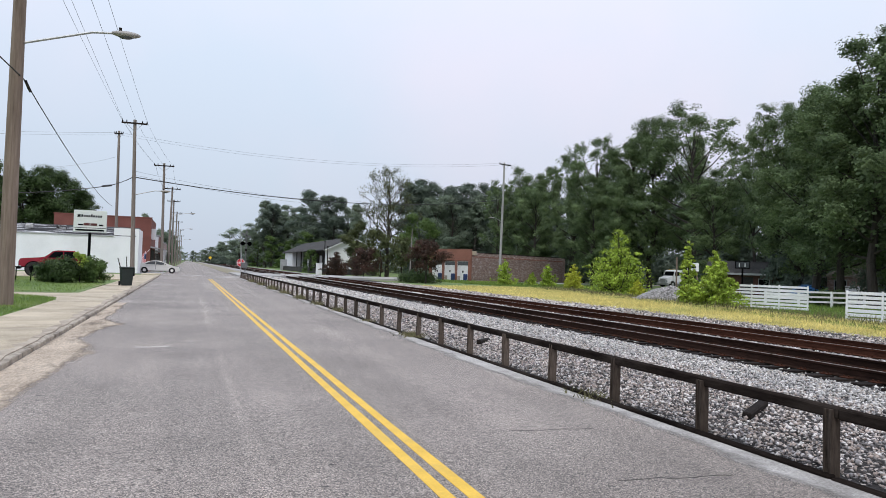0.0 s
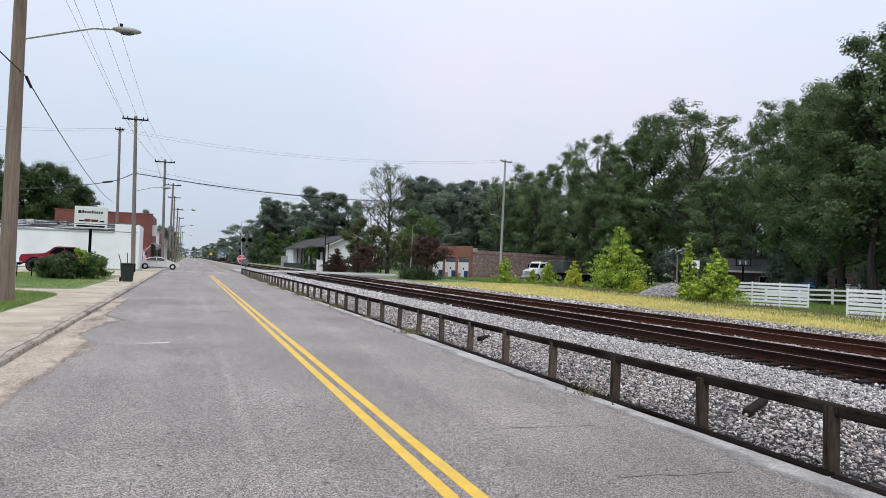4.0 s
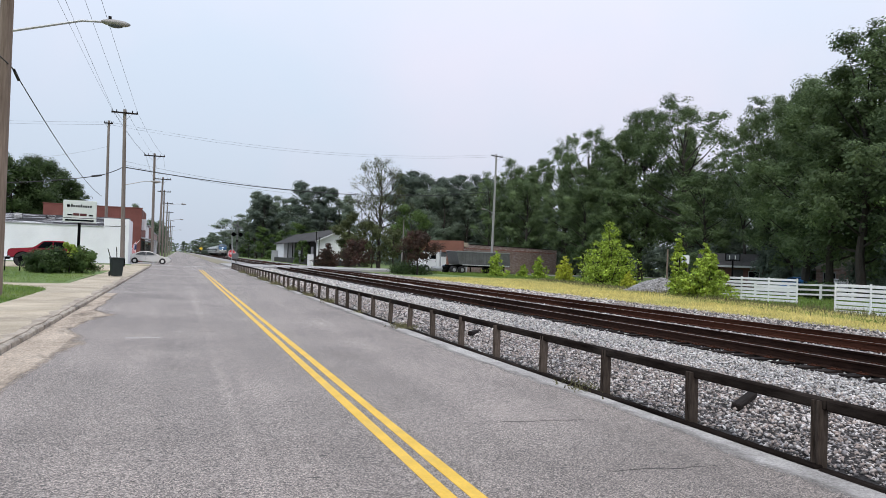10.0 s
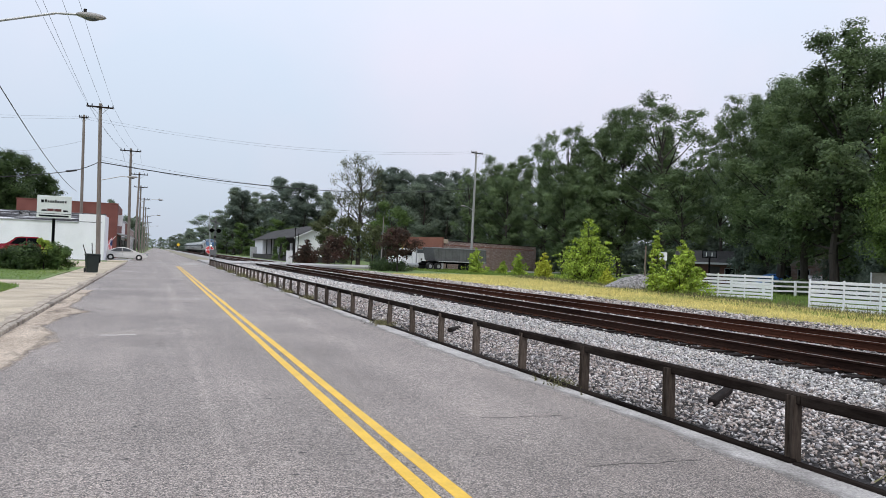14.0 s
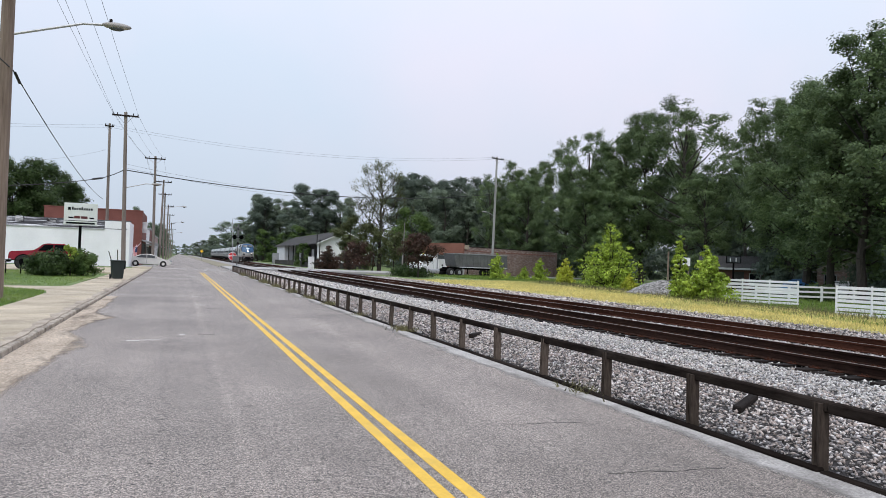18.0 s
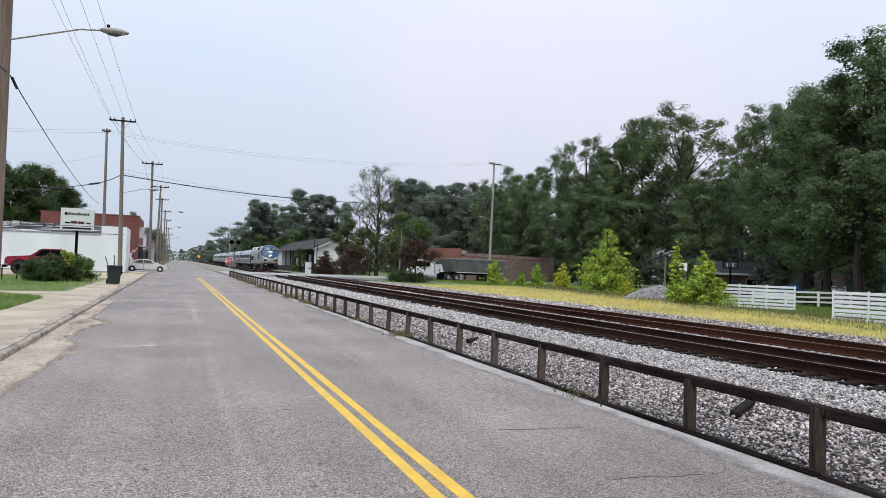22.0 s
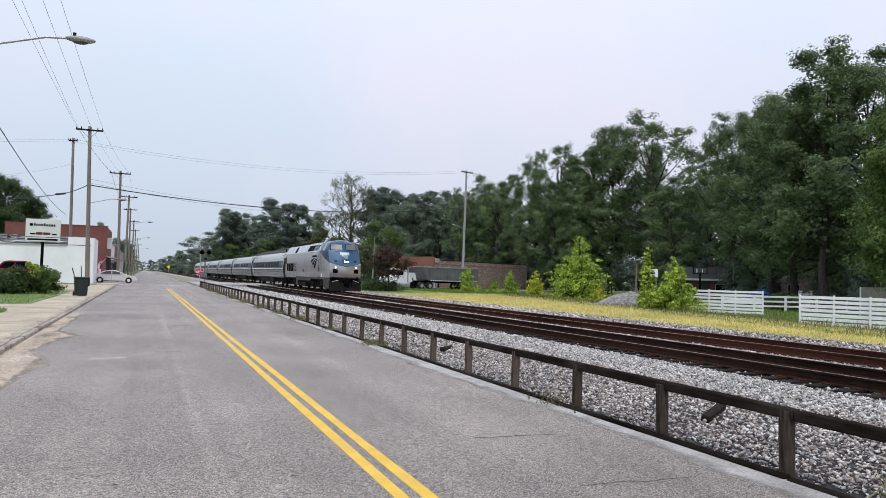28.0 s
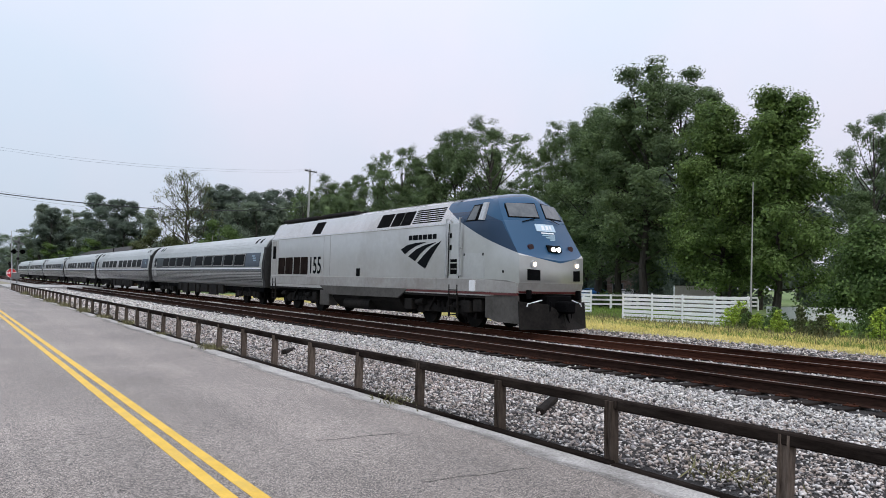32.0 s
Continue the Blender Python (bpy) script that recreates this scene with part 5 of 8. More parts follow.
CAR_PROF = [(1.30, 0.95), (1.46, 1.1), (1.57, 1.5), (1.60, 1.9), (1.585, 2.3), (1.52, 2.75), (1.38, 3.15), (1.15, 3.5), (0.82, 3.74), (0.42, 3.85), (0.0, 3.87)]


def car_x(z):
    return float(np.interp(z, [p[1] for p in CAR_PROF], [p[0] for p in CAR_PROF]))


def shell(bm, y0, y1, z0, z1, s, out, n=4):
    """A strip of the car's curved flank, thickened outwards."""
    zs = [z0 + (z1 - z0) * i / n for i in range(n + 1)]
    a = [(s * (car_x(z) - 0.02), z) for z in zs] + [(s * (car_x(z) + out), z) for z in reversed(zs)]
    prism(bm, a, "y", y0, y1)
    return bm


def passenger_car():
    L = 25.15
    e = thing("passenger_car", "fluted stainless steel passenger car with dark windows", "railway car", group="passenger cars")
    full = [(-x, z) for x, z in CAR_PROF] + [(x, z) for x, z in reversed(CAR_PROF[:-1])]
    part("body_shell", prism(B(), full, "y", 0.55, L), ROOF_STEEL, e)
    for s in (-1, 1):
        # dark strip added so the shade between flutes is there as colour
        part("flute_backing", shell(B(), 0.58, L - 0.03, 1.0, 1.85, s, 0.008), GROOVE_SHADE, e, "dark strip behind the flutes, coloured as the shade in their grooves")
        for i in range(9):
            z = 1.03 + i * 0.088
            part("flute", shell(B(), 0.6, L - 0.05, z, z + 0.05, s, 0.022, 1), STAINLESS, e)
        for i in range(5):
            z = 2.9 + i * 0.1
            part("roof_flute", shell(B(), 0.6, L - 0.05, z, z + 0.05, s, 0.014, 1), ROOF_STEEL, e)
        part("window_band", shell(B(), 0.9, L - 0.6, 2.06, 2.82, s, 0.01), STAINLESS, e, "smooth steel band along the windows")
        part("end_panel", shell(B(), 0.9, 3.1, 2.06, 2.82, s, 0.014), NAVY_BAND, e, "dark blue panel at the car end")
        for k, (y0, z0) in enumerate(((2.2, 2.62), (2.0, 2.5), (1.86, 2.38))):
            part("emblem_bar", shell(B(), y0 - 0.5 + 0.05 * k, y0, z0, z0 + 0.06, s, 0.02, 1), LOGO_PALE, e, "small pale emblem bar")
        part("stripe", shell(B(), 0.6, L - 0.05, 1.93, 2.0, s, 0.024, 1), WHITE_PAINT, e, "thin pale stripe below the windows")
        part("stripe", shell(B(), 0.6, L - 0.05, 1.86, 1.93, s, 0.02, 1), NAVY_BAND, e, "thin dark stripe below the windows")
        for y in (3.3, 5.23, 7.26, 9.25, 11.27, 13.99, 15.98, 18.01, 19.95):
            w = part("window_frame", shell(B(), y + 0.0, y + 1.7, 2.13, 2.81, s, 0.016, 2), LIGHT_GREY, e, "pale rounded window frame")
            part("pane", shell(shell(B(), y + 0.05, y + 1.65, 2.22, 2.72, s, 0.026, 2), y + 0.1, y + 1.6, 2.17, 2.77, s, 0.0265, 2), GLASS_DARK, w)
        part("door", shell(B(), L - 1.5, L - 0.7, 1.05, 2.9, s, 0.018), ROOF_STEEL, e)
        part("door_window", shell(B(), L - 1.3, L - 0.95, 2.1, 2.75, s, 0.03), GLASS_DARK, e)
        for y in (1.6, 2.3, L - 2.2, L - 1.5):
            part("roof_marker", shell(B(), y, y + 0.22, 3.36, 3.62, s, 0.02), BLACK, e)
        for y0, w, h in ((7.4, 1.0, 0.45), (8.7, 1.6, 0.35), (10.6, 1.5, 0.5), (12.4, 0.7, 0.4), (13.4, 1.4, 0.45), (15.2, 1.3, 0.35), (16.8, 0.8, 0.5)):
            part("equipment_box", box(B(), (s * 1.3 - 0.12, y0, h), (s * 1.3 + 0.05, y0 + w, 1.0), 0.02), DARK_STEEL, e)
        part("vestibule_end", box(B(), (s * 1.4 - 0.08, 0.25, 0.95), (s * 1.4 + 0.1, 0.56, 3.1), 0.02), RUBBER, e)
        part("vestibule_end", box(B(), (s * 1.4 - 0.1, L, 0.95), (s * 1.4 + 0.1, L + 0.3, 3.1), 0.02), RUBBER, e)
    for y in (0.1, L):
        part("diaphragm", prism(B(), [(-1.1, 0.9), (1.1, 0.9), (1.1, 3.3), (0.7, 3.6), (-0.7, 3.6), (-1.1, 3.3)], "y", y, y + 0.45), RUBBER, e, "black rubber gangway diaphragm")
    for y in (0.3, L + 0.002):
        part("end_wall", prism(B(), [(a * 0.985, 0.95 + (b - 0.95) * 0.985) for a, b in full], "y", y, y + 0.246), RUBBER, e, "black end of the car")
    part("underframe", box(B(), (-1.25, 1.0, 0.7), (1.25, L - 1, 1.0)), BLACK, e)
    bogie(e, 3.7, 0.46, 1.3, 1.15)
    bogie(e, L - 3.5, 0.46, 1.3, 1.15)
    return e


LOCO_THING = locomotive()
CARS = [passenger_car()]
for i in range(5):
    CARS.append(copy_thing(CARS[0], pose(0, 0, 0)))
for o in CARS[0].children:
    if o.name.startswith("window_band"):
        o.data = o.data.copy()
        o.data.materials[0] = BAND_DARK
tagged(CARS[0], "fluted stainless steel passenger car with a dark window band", "railway car", "passenger cars")
# nose at y for each time; the train slows a little as it nears
TRAIN_ROWS = [(0, 420), (3, 377), (6, 335.5), (9, 294.5), (12, 254), (14.5, 221.5), (17, 191.8), (19, 168.4), (21, 142.5), (23, 117.6), (25, 93.4), (27.5, 65.0), (29, 48.7), (30, 38.0), (31, 27.2), (32, 16.6)]


def rolling(thing_, radius, centre, rows, along):
    """Turns a wheel as its thing rolls: rows of (seconds, metres)."""
    ts, ds = [r[0] for r in rows], [r[1] for r in rows]
    t, out = 0.0, []
    last = None
    while t < 32.0 + 1e-6:
        d = float(np.interp(t, ts, ds))
        if last is None or abs(d - last) / radius > radians(45) or t > 31.99:
            out.append((t, pose(*centre, along * math.degrees((d - ds[0]) / radius))))
            last = d
        t += 1 / 60
    walk(thing_, out)


def motions():
    walk(LOCO_THING, [(t, pose(FAR_TRACK, y, RAIL_Z)) for t, y in TRAIN_ROWS])
    for i, c in enumerate(CARS):
        walk(c, [(t, pose(FAR_TRACK, y + 20.25 + 25.91 * i, RAIL_Z)) for t, y in TRAIN_ROWS])
    # the truck comes out of the trees, turns into the street past the stores and stops at the crossing
    lead = {0: (71.6, 98.6, -78), 1: (64.1, 103.8, -72), 2: (57.8, 104.0, -68)}
    rows = ((0, 41.5), (1, 34.0), (2, 27.2), (3, 20.35), (4, 14.7), (5, 9.4), (6, 4.64), (7, 1.62), (8, -0.8), (9, -2.4), (10, -3.3), (11, -3.75), (12, -3.9), (32, -3.9))
    walk(TRUCK, [(t, pose(lead[t][0], lead[t][1], 0, 0, 0, lead[t][2]) if t in lead else pose(33 + 0.966 * s, 94 + 0.259 * s, 0, 0, 0, -75)) for t, s in rows])
    for c in [LOCO_THING] + CARS[:2]:
        for w in [o for o in c.children_recursive if o.name.startswith("wheelset")]:
            rolling(w, w.location.z, tuple(w.location), TRAIN_ROWS, 1)
    for w in [o for o in TRUCK.children if o.name.startswith("wheel")]:
        rolling(w, w.location.z, tuple(w.location), rows, 1)

# ---------------------------------------------------------------- vehicles
def road_wheel(parent, x, y, r, w, s, rim=GALV):
    t = part("wheel", tube(B(), (0, 0, 0), (s * w, 0, 0), r, n=22), RUBBER, parent, "black tyre")
    t.matrix_basis = pose(x, y, r)
    part("rim", tube(B(), (s * w * 0.9, 0, 0), (s * (w + 0.012), 0, 0), r * 0.6, r * 0.5, n=14), rim, t)
    return t


def dump_truck():
    e = thing("dump_truck", "white truck tractor pulling a long grey dump trailer", "truck")
    part("hood", prism(B(), [(0.05, 0.62), (0.0, 1.15), (0.15, 1.5), (1.35, 1.8), (1.35, 0.7)], "x", -0.88, 0.88), CAR_WHITE, e)
    part("grille", box(B(), (-0.55, -0.03, 0.7), (0.55, 0.06, 1.35), 0.01), GALV, e)
    part("bumper", box(B(), (-1.15, -0.14, 0.38), (1.15, 0.1, 0.72), 0.04), GREY_PAINT, e)
    bm = prism(B(), [(1.3, 0.75), (1.3, 1.8), (1.66, 2.58), (1.9, 2.78), (3.2, 2.82), (3.25, 0.75)], "x", -1.1, 1.1)
    bmesh.ops.bevel(bm, geom=bm.edges[:], offset=0.06, segments=2, affect="EDGES")
    part("cab", bm, CAR_WHITE, e, smooth=40)
    for s in (-1, 1):
        x = s * 1.1
        part("side_window", prism(B(), [(1.62, 1.85), (1.86, 2.48), (2.6, 2.48), (2.6, 1.85)], "x", x - 0.01, x + 0.012), GLASS_DARK, e)
        part("door_handle", box(B(), (x - 0.01, 2.5, 1.5), (x + s * 0.03, 2.65, 1.55)), BLACK, e)
        part("door_seam", box(B(), (x - 0.01, 2.72, 0.9), (x + s * 0.006, 2.74, 2.5)), GREY_PAINT, e)
        part("headlight", box(B(), (s * 0.78 - 0.14, -0.02, 0.85), (s * 0.78 + 0.14, 0.1, 1.08), 0.02), GLASS_PALE, e)
        bm = B()
        arch = [(1.12 + 0.72 * math.cos(math.pi * k / 10), 0.55 + 0.66 * math.sin(math.pi * k / 10)) for k in range(11)]
        prism(bm, arch + [(1.12 + 0.58 * math.cos(math.pi * k / 10), 0.55 + 0.55 * math.sin(math.pi * k / 10)) for k in range(10, -1, -1)], "x", min(s * 0.8, s * 1.14), max(s * 0.8, s * 1.14))
        part("mudguard", bm, CAR_WHITE, e)
        road_wheel(e, s * 0.82, 1.12, 0.5, 0.3, s)
        for y in (5.63, 7.0):
            road_wheel(e, s * 0.7, y, 0.5, 0.5, s)
        for y in (12.7, 14.0):
            road_wheel(e, s * 0.7, y, 0.5, 0.5, s)
        part("step_tank", tube(B(), (s * 1.0, 1.95, 0.6), (s * 1.0, 3.6, 0.6), 0.3, n=14), GALV, e)
        part("mirror", box(B(), (s * 1.3 - 0.1, 1.42, 1.9), (s * 1.3 + 0.1, 1.47, 2.4), 0.02), BLACK, e)
        part("exhaust_stack", tube(B(), (s * 0.95, 3.45, 0.9), (s * 0.95, 3.45, 3.1), 0.07, n=10), GALV, e)
        part("mud_flap", box(B(), (s * 0.95 - 0.28, 7.75, 0.2), (s * 0.95 + 0.28, 7.78, 0.95)), WHITE_PAINT, e)
    part("cab_guard", box(B(), (-0.95, 3.6, 0.9), (0.95, 3.75, 2.1), 0.02), WHITE_PAINT, e, "pale headache rack behind the cab")
    part("windscreen", patch(B(), [(0.95, 1.33, 1.88), (-0.95, 1.33, 1.88), (-0.9, 1.62, 2.52), (0.9, 1.62, 2.52)], 0.03), GLASS_DARK, e)
    for x in (-0.5, 0, 0.5):
        part("roof_lamp", box(B(), (x - 0.06, 1.95, 2.8), (x + 0.06, 2.1, 2.88)), SIGN_YELLOW, e)
    part("chassis", box(B(), (-0.45, 1.4, 0.6), (0.45, 7.9, 0.9), 0.02), BLACK, e)
    body = part("trailer_body", prism(B(), [(6.4, 1.3), (5.9, 3.05), (15.3, 3.05), (15.5, 1.05), (11.0, 1.1), (7.2, 1.2)], "x", -1.25, 1.25), TRAILER_GREY, e, "grey ribbed dump trailer body")
    for s in (-1, 1):
        part("top_rail", box(B(), (s * 1.25 - 0.06, 5.85, 2.98), (s * 1.25 + 0.06, 15.35, 3.12), 0.02), GALV, body)
        part("bottom_rail", box(B(), (s * 1.25 - 0.05, 6.9, 1.15), (s * 1.25 + 0.06, 15.4, 1.27), 0.02), GREY_PAINT, body)
        for i in range(22):
            part("marker_strip", box(B(), (s * 1.25 - 0.04, 7.0 + i * 0.38, 1.18), (s * 1.25 + 0.065, 7.2 + i * 0.38, 1.25)), LOGO_WHITE, body)
        for i in range(14):
            part("rib", box(B(), (s * 1.25 - 0.02, 6.8 + i * 0.62, 1.28), (s * 1.25 + 0.05, 6.9 + i * 0.62, 3.0)), TRAILER_GREY, body)
        part("landing_leg", box(B(), (s * 0.8 - 0.06, 8.6, 0.25), (s * 0.8 + 0.06, 8.75, 1.2)), DARK_STEEL, e)
    part("trailer_frame", box(B(), (-0.5, 5.2, 0.9), (0.5, 15.2, 1.18), 0.02), BLACK, e)
    return e


def car_shape(name, label, L, W, H, paint, m, pickup=False):
    """A road car; y runs back from its nose."""
    e = thing(name, label, "car" if not pickup else "pickup truck", m)
    h = H
    if pickup:
        low = [(0.0, 0.72), (0.0, 1.2), (0.14, 1.33), (1.7, 1.42), (2.35, h - 0.05), (2.6, h), (3.85, h), (4.05, 1.42), (L, 1.4), (L, 0.72), (4.9, 0.68), (0.5, 0.64)]
    else:
        low = [(0.0, 0.36), (0.0, 0.58), (0.12, 0.7), (0.5, 0.82), (1.3, 0.95), (1.75, 1.22), (2.15, h - 0.08), (2.55, h), (3.1, h - 0.01), (3.6, h - 0.1), (4.1, 1.16), (4.5, 1.04), (L - 0.04, 0.98), (L, 0.62), (L - 0.08, 0.3), (0.3, 0.22)]
    bm = B()
    prism(bm, low, "x", -W / 2, W / 2)
    belt = 1.42 if pickup else 1.0

    def lean(bm_):
        """Leans the cabin in above the belt line, and rounds nose and tail in plan."""
        for v in bm_.verts:
            if v.co.z > belt:
                v.co.x *= 1 - 0.2 * (v.co.z - belt) / (h - belt)
            v.co.x *= 1 - 0.14 * max(0.0, 1 - v.co.y / 0.7) ** 2 - 0.1 * max(0.0, 1 - (L - v.co.y) / 0.6) ** 2
        return bm_
    lean(bm)
    bmesh.ops.bevel(bm, geom=bm.edges[:], offset=0.05 if pickup else 0.07, segments=3, affect="EDGES")
    part("body", bm, paint, e, smooth=40)
    if pickup:
        wins, wy, r = [[(1.95, 1.44), (2.42, h - 0.1), (3.0, h - 0.09), (3.0, 1.44)], [(3.07, 1.44), (3.07, h - 0.09), (3.78, h - 0.1), (3.9, 1.46)]], (1.0, L - 1.25), 0.53
    else:
        wins, wy, r = [[(1.62, 1.02), (1.9, 1.22), (2.28, h - 0.13), (2.75, h - 0.08), (2.75, 1.02)], [(2.82, 1.02), (2.82, h - 0.08), (3.4, h - 0.14), (3.85, 1.14), (3.95, 1.04)]], (0.95, L - 1.0), 0.33
    for s in (-1, 1):
        x = s * W / 2
        for w in wins:
            part("side_window", lean(prism(B(), w, "x", x - 0.012, x + 0.014)), GLASS_DARK if pickup else GLASS_CAR, e)
        for y in wy:
            road_wheel(e, x - s * 0.2, y, r, 0.205, s, BLACK if pickup else CAR_SILVER)
            part("wheel_arch", tube(B(), (x - s * 0.1, y, r), (x + s * 0.004, y, r), r + (0.07 if pickup else 0.03), n=24), BLACK, e)
        part("headlight", box(B(), (x - s * 0.45, 0.0, 0.62), (x - s * 0.08, 0.16, 0.76), 0.02), GLASS_PALE, e)
        part("tail_light", box(B(), (x - s * 0.3, L - 0.1, 0.75), (x - s * 0.03, L + 0.01, 0.95), 0.02), STOP_RED, e)
        part("mirror", box(B(), (x - s * 0.02, 1.75, 0.98), (x + s * 0.18, 1.88, 1.12), 0.03), paint, e)
        part("door_seam", box(B(), (x - s * 0.01, 2.77, 0.4), (x + s * 0.003, 2.79, 0.95)), BLACK, e)
    if pickup:
        part("grille", box(B(), (-W * 0.36, -0.03, 0.72), (W * 0.36, 0.06, 1.08), 0.01), BLACK, e)
        part("bumper", box(B(), (-W / 2, -0.1, 0.5), (W / 2, 0.1, 0.7), 0.03), BLACK, e)
    k = low[3:5] if pickup else [low[4], low[6]]
    part("windscreen", patch(B(), [(W * 0.4, k[0][0] + 0.1, k[0][1] + 0.05), (-W * 0.4, k[0][0] + 0.1, k[0][1] + 0.05), (-W * 0.36, k[1][0] - 0.05, k[1][1] - 0.03), (W * 0.36, k[1][0] - 0.05, k[1][1] - 0.03)], 0.03), GLASS_DARK, e)
    return e


TRUCK = dump_truck()
car_shape("sedan", "champagne silver sedan waiting at the cross street", 5.0, 1.85, 1.48, CAR_SILVER, pose(-0.75, 94, 0.0, 0, 0, 90))
car_shape("pickup", "lifted red pickup truck parked beside the white shop", 5.3, 1.95, 2.02, CAR_RED, pose(-12.3, 64.5, 0.06, 0, 0, -83), True)
car_shape("blue_car", "blue car parked under the trees", 4.4, 1.75, 1.45, CAR_BLUE, pose(46.9, 46.9, -0.02, 0, 0, -70))
car_shape("white_car", "white car parked in front of the shingled house", 4.4, 1.75, 1.45, CAR_WHITE, pose(48.6, 43.6, -0.02, 0, 0, -55))
car_shape("white_car", "white car parked by the brick house", 4.6, 1.8, 1.5, CAR_WHITE, pose(54.6, 49.6, -0.02, 0, 0, -60))


# ---------------------------------------------------------------- poles and wires
def wire(name, p, q, sag, r, label):
    cu = bpy.data.curves.new(name, "CURVE")
    cu.dimensions, cu.bevel_depth, cu.bevel_resolution = "3D", r, 1
    sp = cu.splines.new("POLY")
    n = 16
    sp.points.add(n)
    p, q = Vector(p), Vector(q)
    for i in range(n + 1):
        f = i / n
        v = p.lerp(q, f)
        v.z -= sag * 4 * f * (1 - f)
        sp.points[i].co = (*v, 1)
    cu.materials.append(CABLE)
    return tagged(new(name, cu), label, "wire", "overhead wires")


def utility_pole(x, y, h, r, lean=(0, 0), arm=2.4, turn=0.0, arm_z=0.35, label="weathered wooden utility pole with a crossarm", lamp=None, wood=POLE_MID):
    e = thing("utility_pole", label, "utility pole", pose(x, y, -0.03), "utility poles")
    part("pole", tube(B(), (0, 0, -0.1), (lean[0], lean[1], h), r, r * 0.68, n=14), wood, e, smooth=False)
    if arm:
        z = h - arm_z
        m = pose(lean[0], lean[1], 0, 0, 0, turn)
        part("crossarm", box(B(), (-arm / 2, -r * 0.7 - 0.11, z - 0.07), (arm / 2, -r * 0.7, z + 0.07), 0.01, turn=m), TIE_WOOD, e, "dark wooden crossarm")
        for fx in (-0.47, -0.3, 0.3, 0.47):
            c = m @ Vector((arm * fx, -r * 0.7 - 0.05, z + 0.07))
            part("insulator", tube(B(), c, c + Vector((0, 0, 0.2)), 0.05, 0.03, n=8), DARK_STEEL, e)
        for fx in (-0.3, 0.3):
            a, b = m @ Vector((arm * fx, -r * 0.7 - 0.05, z - 0.05)), m @ Vector((0, -r * 0.5, z - 0.75))
            part("brace", tube(B(), a, b, 0.02, n=6), GREY_PAINT, e)
    if lamp:
        (dx, dy, z0, z1) = lamp
        a = Vector((lean[0] * z0 / h, lean[1] * z0 / h, z0))
        b = Vector((dx, dy, z1))
        mid = a.lerp(b, 0.75) + Vector((0, 0, 0.12))
        arm_ = part("lamp_arm", tube(tube(B(), a, mid, 0.04, n=8), mid, b, 0.04, n=8), GALV, e, "thin grey lamp arm")
        d = (b - a).normalized()
        d.z = 0
        head = B()
        mt = Matrix.Translation(b + d * 0.3) @ d.to_track_quat("Y", "Z").to_matrix().to_4x4()
        bmesh.ops.create_uvsphere(head, u_segments=14, v_segments=8, radius=1.0, matrix=mt @ Matrix.Diagonal((0.17, 0.46, 0.11, 1)))
        part("lamp_head", head, LIGHT_GREY, e, "grey cobra-head street lamp", smooth=True)
        gl = B()
        bmesh.ops.create_uvsphere(gl, u_segments=12, v_segments=6, radius=1.0, matrix=Matrix.Translation((0, 0, -0.06)) @ mt @ Matrix.Diagonal((0.13, 0.26, 0.1, 1)))
        part("lamp_lens", gl, GLASS_MID, e, smooth=True)
        part("photocell", tube(B(), b + d * 0.12 + Vector((0, 0, 0.08)), b + d * 0.12 + Vector((0, 0, 0.2)), 0.05, n=8), DARK_STEEL, e)
    return e


utility_pole(-5.33, 26.1, 13.2, 0.24, (0.0, 0), 2.4, 0, label="thick weathered wooden utility pole with a street lamp", lamp=(2.82, 0.0, 8.35, 9.07), wood=POLE_WOOD)
utility_pole(-4.68, 72, 14.3, 0.2, (-0.36, 0), 2.2, 0, lamp=(2.2, 0.0, 7.45, 7.95))
utility_pole(-8.3, 97.5, 17.2, 0.2, (-0.25, 0), 1.0, 0, label="tall weathered wooden utility pole behind the shop")
utility_pole(-3.15, 102, 14.2, 0.2, (-0.22, 0), 2.5, 0)
for i, (y, h, dx) in enumerate(((128, 13.6, 0.2), (158, 13.8, -0.1), (192, 13.5, 0.1), (235, 13.4, 0), (290, 13.0, 0), (360, 13.0, 0))):
    utility_pole(-3.0, y, h, 0.2, (dx, 0), 2.5, 0, lamp=(3.2, 0, 8.8, 9.4) if i % 2 == 0 else None)
utility_pole(43.9, 100.0, 17.9, 0.2, (0.2, 0), 2.4, 20, label="leaning grey utility pole with a small lamp", lamp=(-1.6, -0.6, 9.0, 9.5), wood=POLE_GREY)
# wires along the street, wires over it
for xa, xb, z in ((-5.68, -6.07, 14.1), (-5.22, -6.0, 14.1), (-4.43, -5.05, 14.45), (-3.77, -3.93, 14.0)):
    wire("power_line", (xa, 26, 13.0), (xb, 72, z), 0.12, 0.009, "thin overhead power line along the street")
    wire("power_line", (xa, 26, 13.0), (xa - 1, -30, 13.0), 0.3, 0.009, "thin overhead power line along the street")
    wire("power_line", (xb, 72, z), (xb + 1.6, 102, 13.95), 0.3, 0.009, "thin overhead power line along the street")
    wire("power_line", (xb + 1.6, 102, 13.95), (xb + 1.9, 128, 13.4), 0.5, 0.009, "thin overhead power line along the street")
